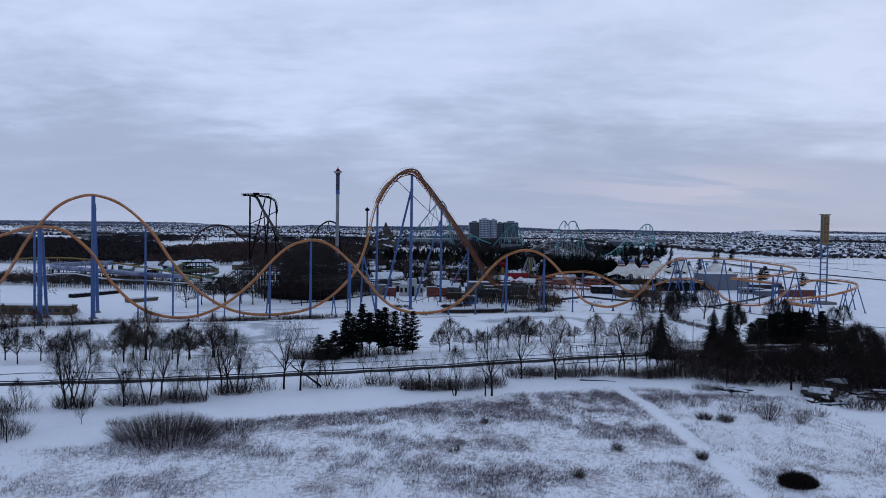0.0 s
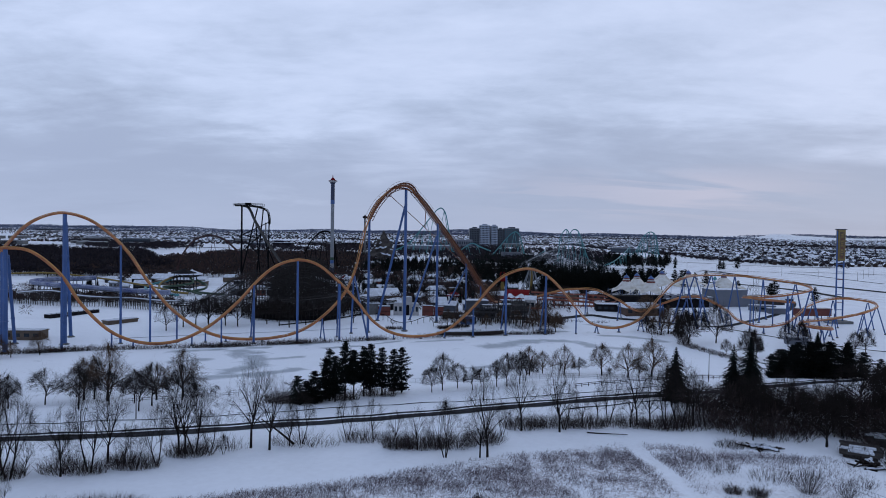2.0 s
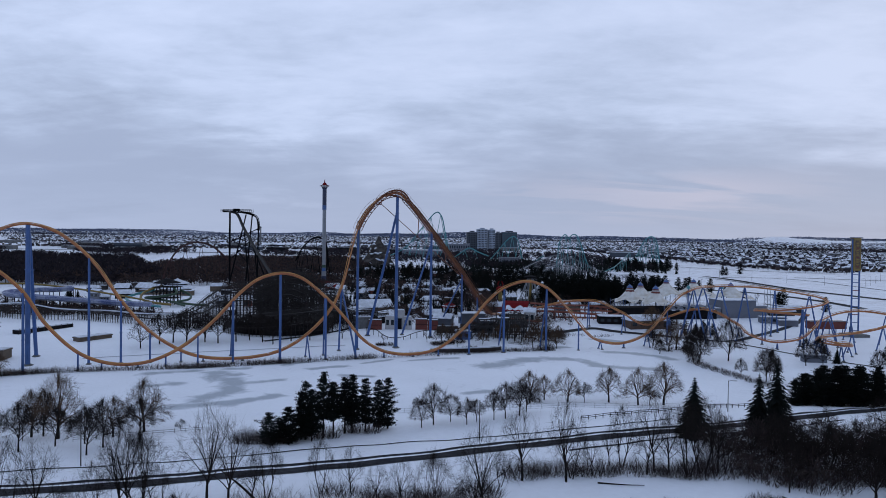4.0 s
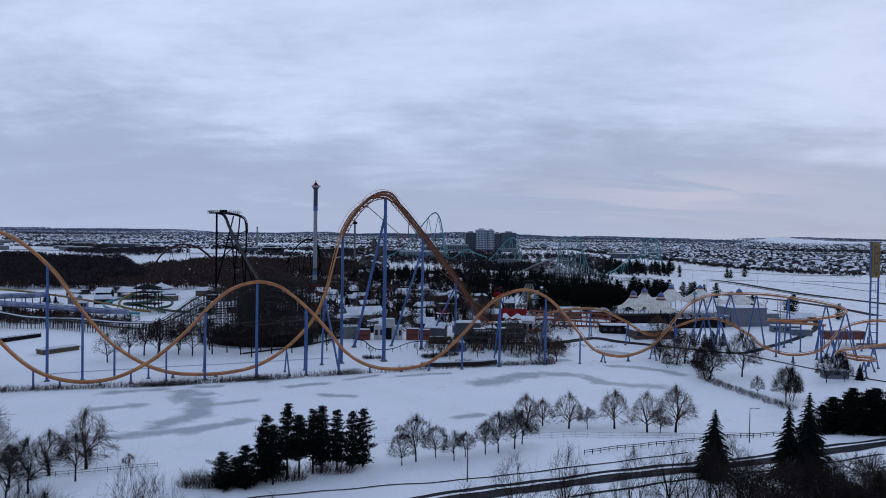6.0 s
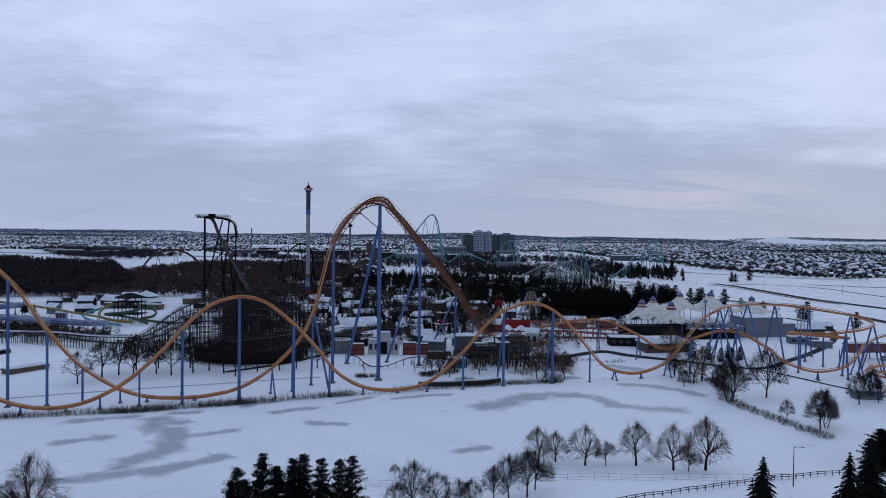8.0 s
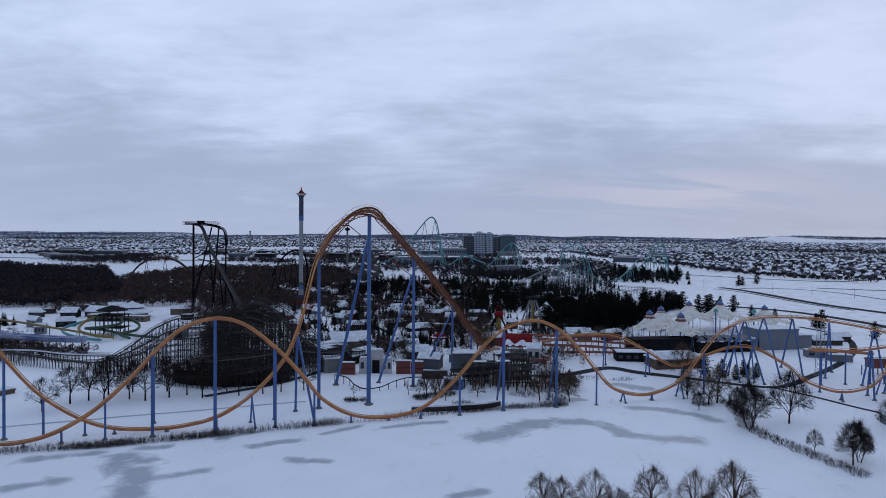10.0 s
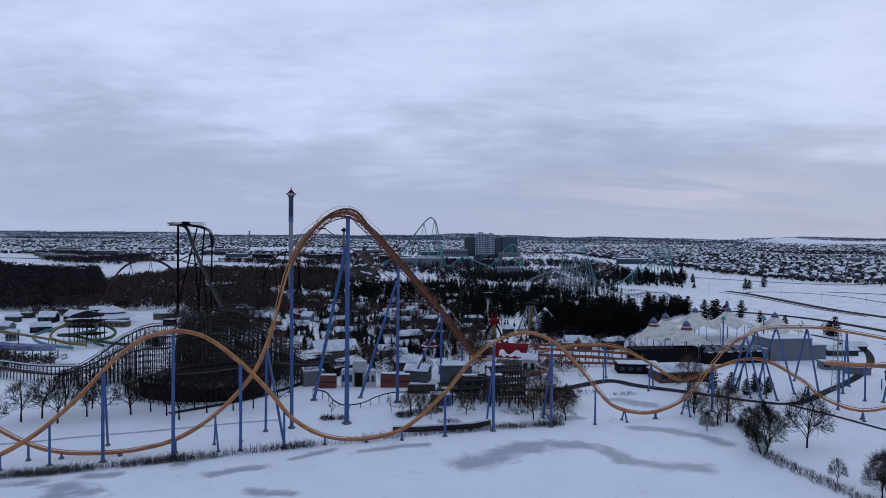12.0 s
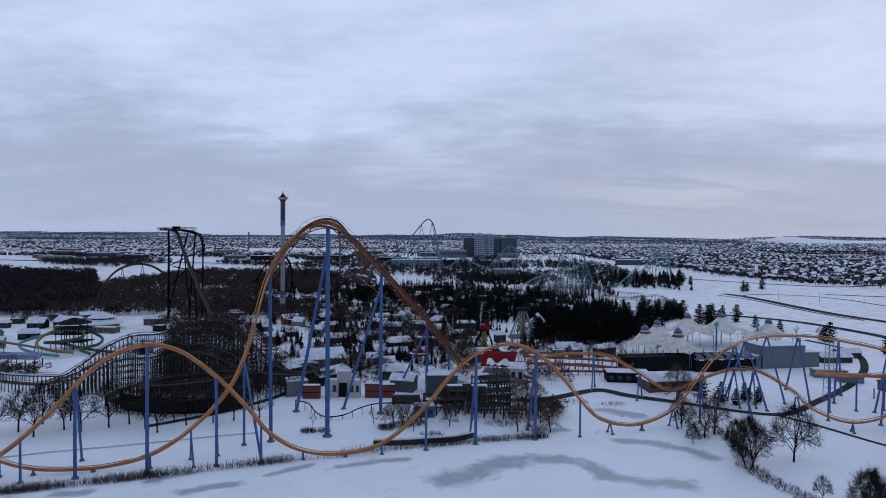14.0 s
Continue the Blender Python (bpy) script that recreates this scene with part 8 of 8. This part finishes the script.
def house_rows():
    """Far suburbs: thousands of small houses under snowy gable roofs."""
    r = np.random.default_rng(12)
    spots = []
    for x0, x1, y0, y1, turn in ((-2700, -150, 1180, 3500, 0.25), (-150, 900, 1420, 3500, 0.1), (330, 3000, 540, 3350, -0.32)):
        U, V = np.meshgrid(np.arange(-3600, 3600, 11.0), np.arange(-3600, 3600, 20.0))
        U = U + r.uniform(-2.5, 2.5, U.shape) + 22 * np.sin(V / 160)
        V = V + r.uniform(-2, 2, V.shape) + 26 * np.sin(U / 210)
        cx, cy = (x0 + x1) / 2, (y0 + y1) / 2
        X = cx + U * math.cos(turn) - V * math.sin(turn)
        Y = cy + U * math.sin(turn) + V * math.cos(turn)
        ok = (X > x0) & (X < x1) & (Y > y0) & (Y < y1) & (r.uniform(0, 1, X.shape) < np.clip(1.0 - (Y - 700) / 2600, 0.2, 0.9)) & (wave(X, Y, 190, 0.9) > -0.42)
        ok &= ~((np.abs(X - 1850) < 430) & (np.abs(Y - 3100) < 330))
        if x0 > 300:
            ok &= (Y > 545) & (X > SUBURB(Y))
        ok &= np.abs(X - 0.05 * Y) < 0.67 * (Y + 330)
        spots.append(np.stack([X[ok], Y[ok], np.full(ok.sum(), turn)], -1))
    S = np.concatenate(spots)
    S = S[r.permutation(len(S))[:15500]]
    n = len(S)
    turn = S[:, 2] + (r.uniform(0, 1, n) < 0.35) * (np.pi / 2) + r.normal(0, 0.06, n)
    w, d, h, k = r.uniform(1.7, 2.8, n), r.uniform(1.7, 2.4, n), r.uniform(2.8, 4.4, n), r.uniform(1.8, 2.8, n)
    z = ground_height(S[:, 0], S[:, 1])

    def lay(local):
        c, s = np.cos(turn), np.sin(turn)
        out = []
        for lx, ly, lz in local:
            out.append(np.stack([S[:, 0] + lx * c - ly * s, S[:, 1] + lx * s + ly * c, z + lz], -1))
        return np.stack(out, 1).reshape(-1, 3)

    walls = lay([(-w, -d, -1 + 0 * h), (w, -d, -1 + 0 * h), (w, d, -1 + 0 * h), (-w, d, -1 + 0 * h), (-w, -d, h), (w, -d, h), (w, d, h), (-w, d, h), (-w, 0 * d, h + k), (w, 0 * d, h + k)])
    quads = np.array([(0, 1, 5, 4), (2, 3, 7, 6), (1, 2, 6, 5), (3, 0, 4, 7)])
    tris = np.array([(5, 6, 9), (7, 4, 8)])
    base = np.arange(n)[:, None, None] * 10
    me = bpy.data.meshes.new("house_walls")
    me.from_pydata(walls.tolist(), [], (base + quads).reshape(-1, 4).tolist() + (base + tris).reshape(-1, 3).tolist())
    me.materials.append(island_material("house_walls", [(0.04, 0.03, 0.028), (0.06, 0.045, 0.04), (0.025, 0.024, 0.026), (0.10, 0.085, 0.075), (0.035, 0.024, 0.022)]))
    tagged(new("house_walls", me), "brick walls of far suburban houses", "houses", kind="stuff")
    e = 0.5
    roofs = lay([(-w - e, -d - e, h - 0.2), (w + e, -d - e, h - 0.2), (w + e, 0 * d, h + k + 0.15), (-w - e, 0 * d, h + k + 0.15), (w + e, d + e, h - 0.2), (-w - e, d + e, h - 0.2)])
    quads = np.array([(0, 1, 2, 3), (3, 2, 4, 5)])
    base = np.arange(n)[:, None, None] * 6
    me = bpy.data.meshes.new("house_roofs")
    me.from_pydata(roofs.tolist(), [], (base + quads).reshape(-1, 4).tolist())
    me.materials.append(island_material("house_roofs", [(0.80, 0.84, 0.91), (0.62, 0.66, 0.74), (0.78, 0.82, 0.89), (0.16, 0.17, 0.20), (0.72, 0.76, 0.83), (0.05, 0.05, 0.06)]))
    tagged(new("house_roofs", me), "snow-covered roofs of far suburban houses", "houses", kind="stuff")


house_rows()


def tower_block(x, y, w, d, h, turn, wall, glass, floors, bays, label, owner=None):
    """A block with a window in each bay of each floor."""
    o = thing("hospital_block", (x, y, gz(x, y)), label, "building", "hospital blocks", turn)
    part("wall", Mesh().box(-w / 2, -d / 2, -2, w / 2, d / 2, h), wall, o)
    part("roof", Mesh().box(-w / 2 + 0.6, -d / 2 + 0.6, h, w / 2 - 0.6, d / 2 - 0.6, h + 0.5), ROOF_SNOW, o)
    part("plant_room", Mesh().box(-w * 0.2, -d * 0.3, h + 0.5, w * 0.25, d * 0.3, h + 3.2), wall, o)
    for f in range(floors):
        for b in range(bays):
            cx, cz = -w / 2 + w * (b + 0.5) / bays, 3 + (h - 4) * (f + 0.5) / floors
            part("window", Mesh().box(cx - w / bays * 0.33, -d / 2 - 0.12, cz - (h - 4) / floors * 0.3, cx + w / bays * 0.33, -d / 2 + 0.05, cz + (h - 4) / floors * 0.3), glass, o)


PALE = material("pale_panels", (0.27, 0.32, 0.40), 0.6, 0, 0.15, 0.05, 0.5, 0.02)
DIM = material("slate_panels", (0.030, 0.043, 0.065), 0.5, 0, 0.2, 0.05, 0.5, 0.02)
tower_block(82, 1258, 23, 30, 42, 2, DIM, GLASS, 9, 6, "dark glazed hospital block far beyond the park")
tower_block(105, 1252, 23, 30, 49, 2, PALE, GLASS, 11, 7, "pale panelled hospital tower far beyond the park")
tower_block(127, 1254, 15, 30, 48, 2, PALE, GLASS, 11, 5, "pale panelled hospital tower far beyond the park")
tower_block(142, 1258, 14, 30, 41, 2, DIM, GLASS, 9, 4, "dark glazed hospital block far beyond the park")
tower_block(167, 1255, 34, 30, 43, 2, DIM, TEAL_GLASS, 9, 8, "teal-glazed hospital block far beyond the park")
building("wide_hall", 45, 1240, 62, 40, 15, 2, GREY_WALL, "low grey hospital wing", windows=12)
building("wide_hall", 112, 655, 27, 18, 10.5, 3, GREY_WALL, "pale grey windowless hall behind the pines", roof_mat=GREY_WALL)
building("wide_hall", -590, 1012, 52, 26, 14, 6, DIM, "long dark office block at the edge of the fields", windows=14)
building("wide_hall", -15, 900, 80, 40, 11, 3, GREY_WALL, "long grey warehouse with a snowy roof", windows=0)
r = random.Random(5)
for k in range(46):
    x = r.uniform(-1500, 900)
    y = r.uniform(950, 1400)
    building("warehouse", x, y, r.uniform(24, 52), r.uniform(20, 40), r.uniform(5, 9), r.uniform(-18, 18), r.choice((DIM, TAN_WALL, DARK_WALL, CONCRETE)), "far flat-roofed warehouse under snow", group="far warehouses", windows=0)
far_tower(-470, 1500, 48, "chimney_stack", "slim pale chimney on the far plain", CONCRETE, 2.0, 2.2)
far_tower(1990, 3120, 14, "water_tower", "pale water tower on the white mound", WHITE_WALL, 3.0, 5.0)

# roads across the open snowfields
ribbon("road", [(318, 470), (324, 452), (327.5, 440), (331, 413), (335, 353), (340, 312), (353, 270), (372, 215), (400, 130)], 9.0, ASPHALT, "dark curving road across the snowfield", "road", 0.25, 8.0)
ribbon("road", [(324, 446), (345, 464), (388, 457), (412, 421), (417, 370), (425, 300)], 2.6, PATH_DARK, "thin dark track looping off the curving road", "road", 0.2, 8.0)
ribbon("road", [(305, 455), (316, 430), (322, 400), (326, 353), (331, 312), (343, 270)], 2.4, PATH_DARK, "thin dark track beside the curving road", "road", 0.22, 8.0)
ribbon("road", [(236, 310), (260, 293), (271, 284), (285, 270), (293, 256), (302, 230), (308, 200), (310, 160)], 8.0, ASPHALT, "dark looping road behind the tents", "road", 0.2, 6.0)
ribbon("road", [(330, 690), (404, 610), (484, 560), (552, 590), (700, 640)], 5.0, PATH_DARK, "dark road along the far hedge", "road", 0.4, 20.0)
ribbon("road", [(420, 470), (520, 430), (640, 400)], 4.0, PATH_DARK, "dark lane across the far snowfield", "road", 0.3, 15.0)
ribbon("road", [(-900, 1020), (-500, 960), (-200, 940), (100, 960)], 14.0, PATH_DARK, "wide dark highway across the plain", "road", 0.6, 40.0)
for i in range(9):
    street_lamp(300 + 24 * i, 470 - 26 * i if i < 5 else 340 + 30 * (i - 5), 9, 1.4, 30 * i, "street lamp beside the snowfield road")
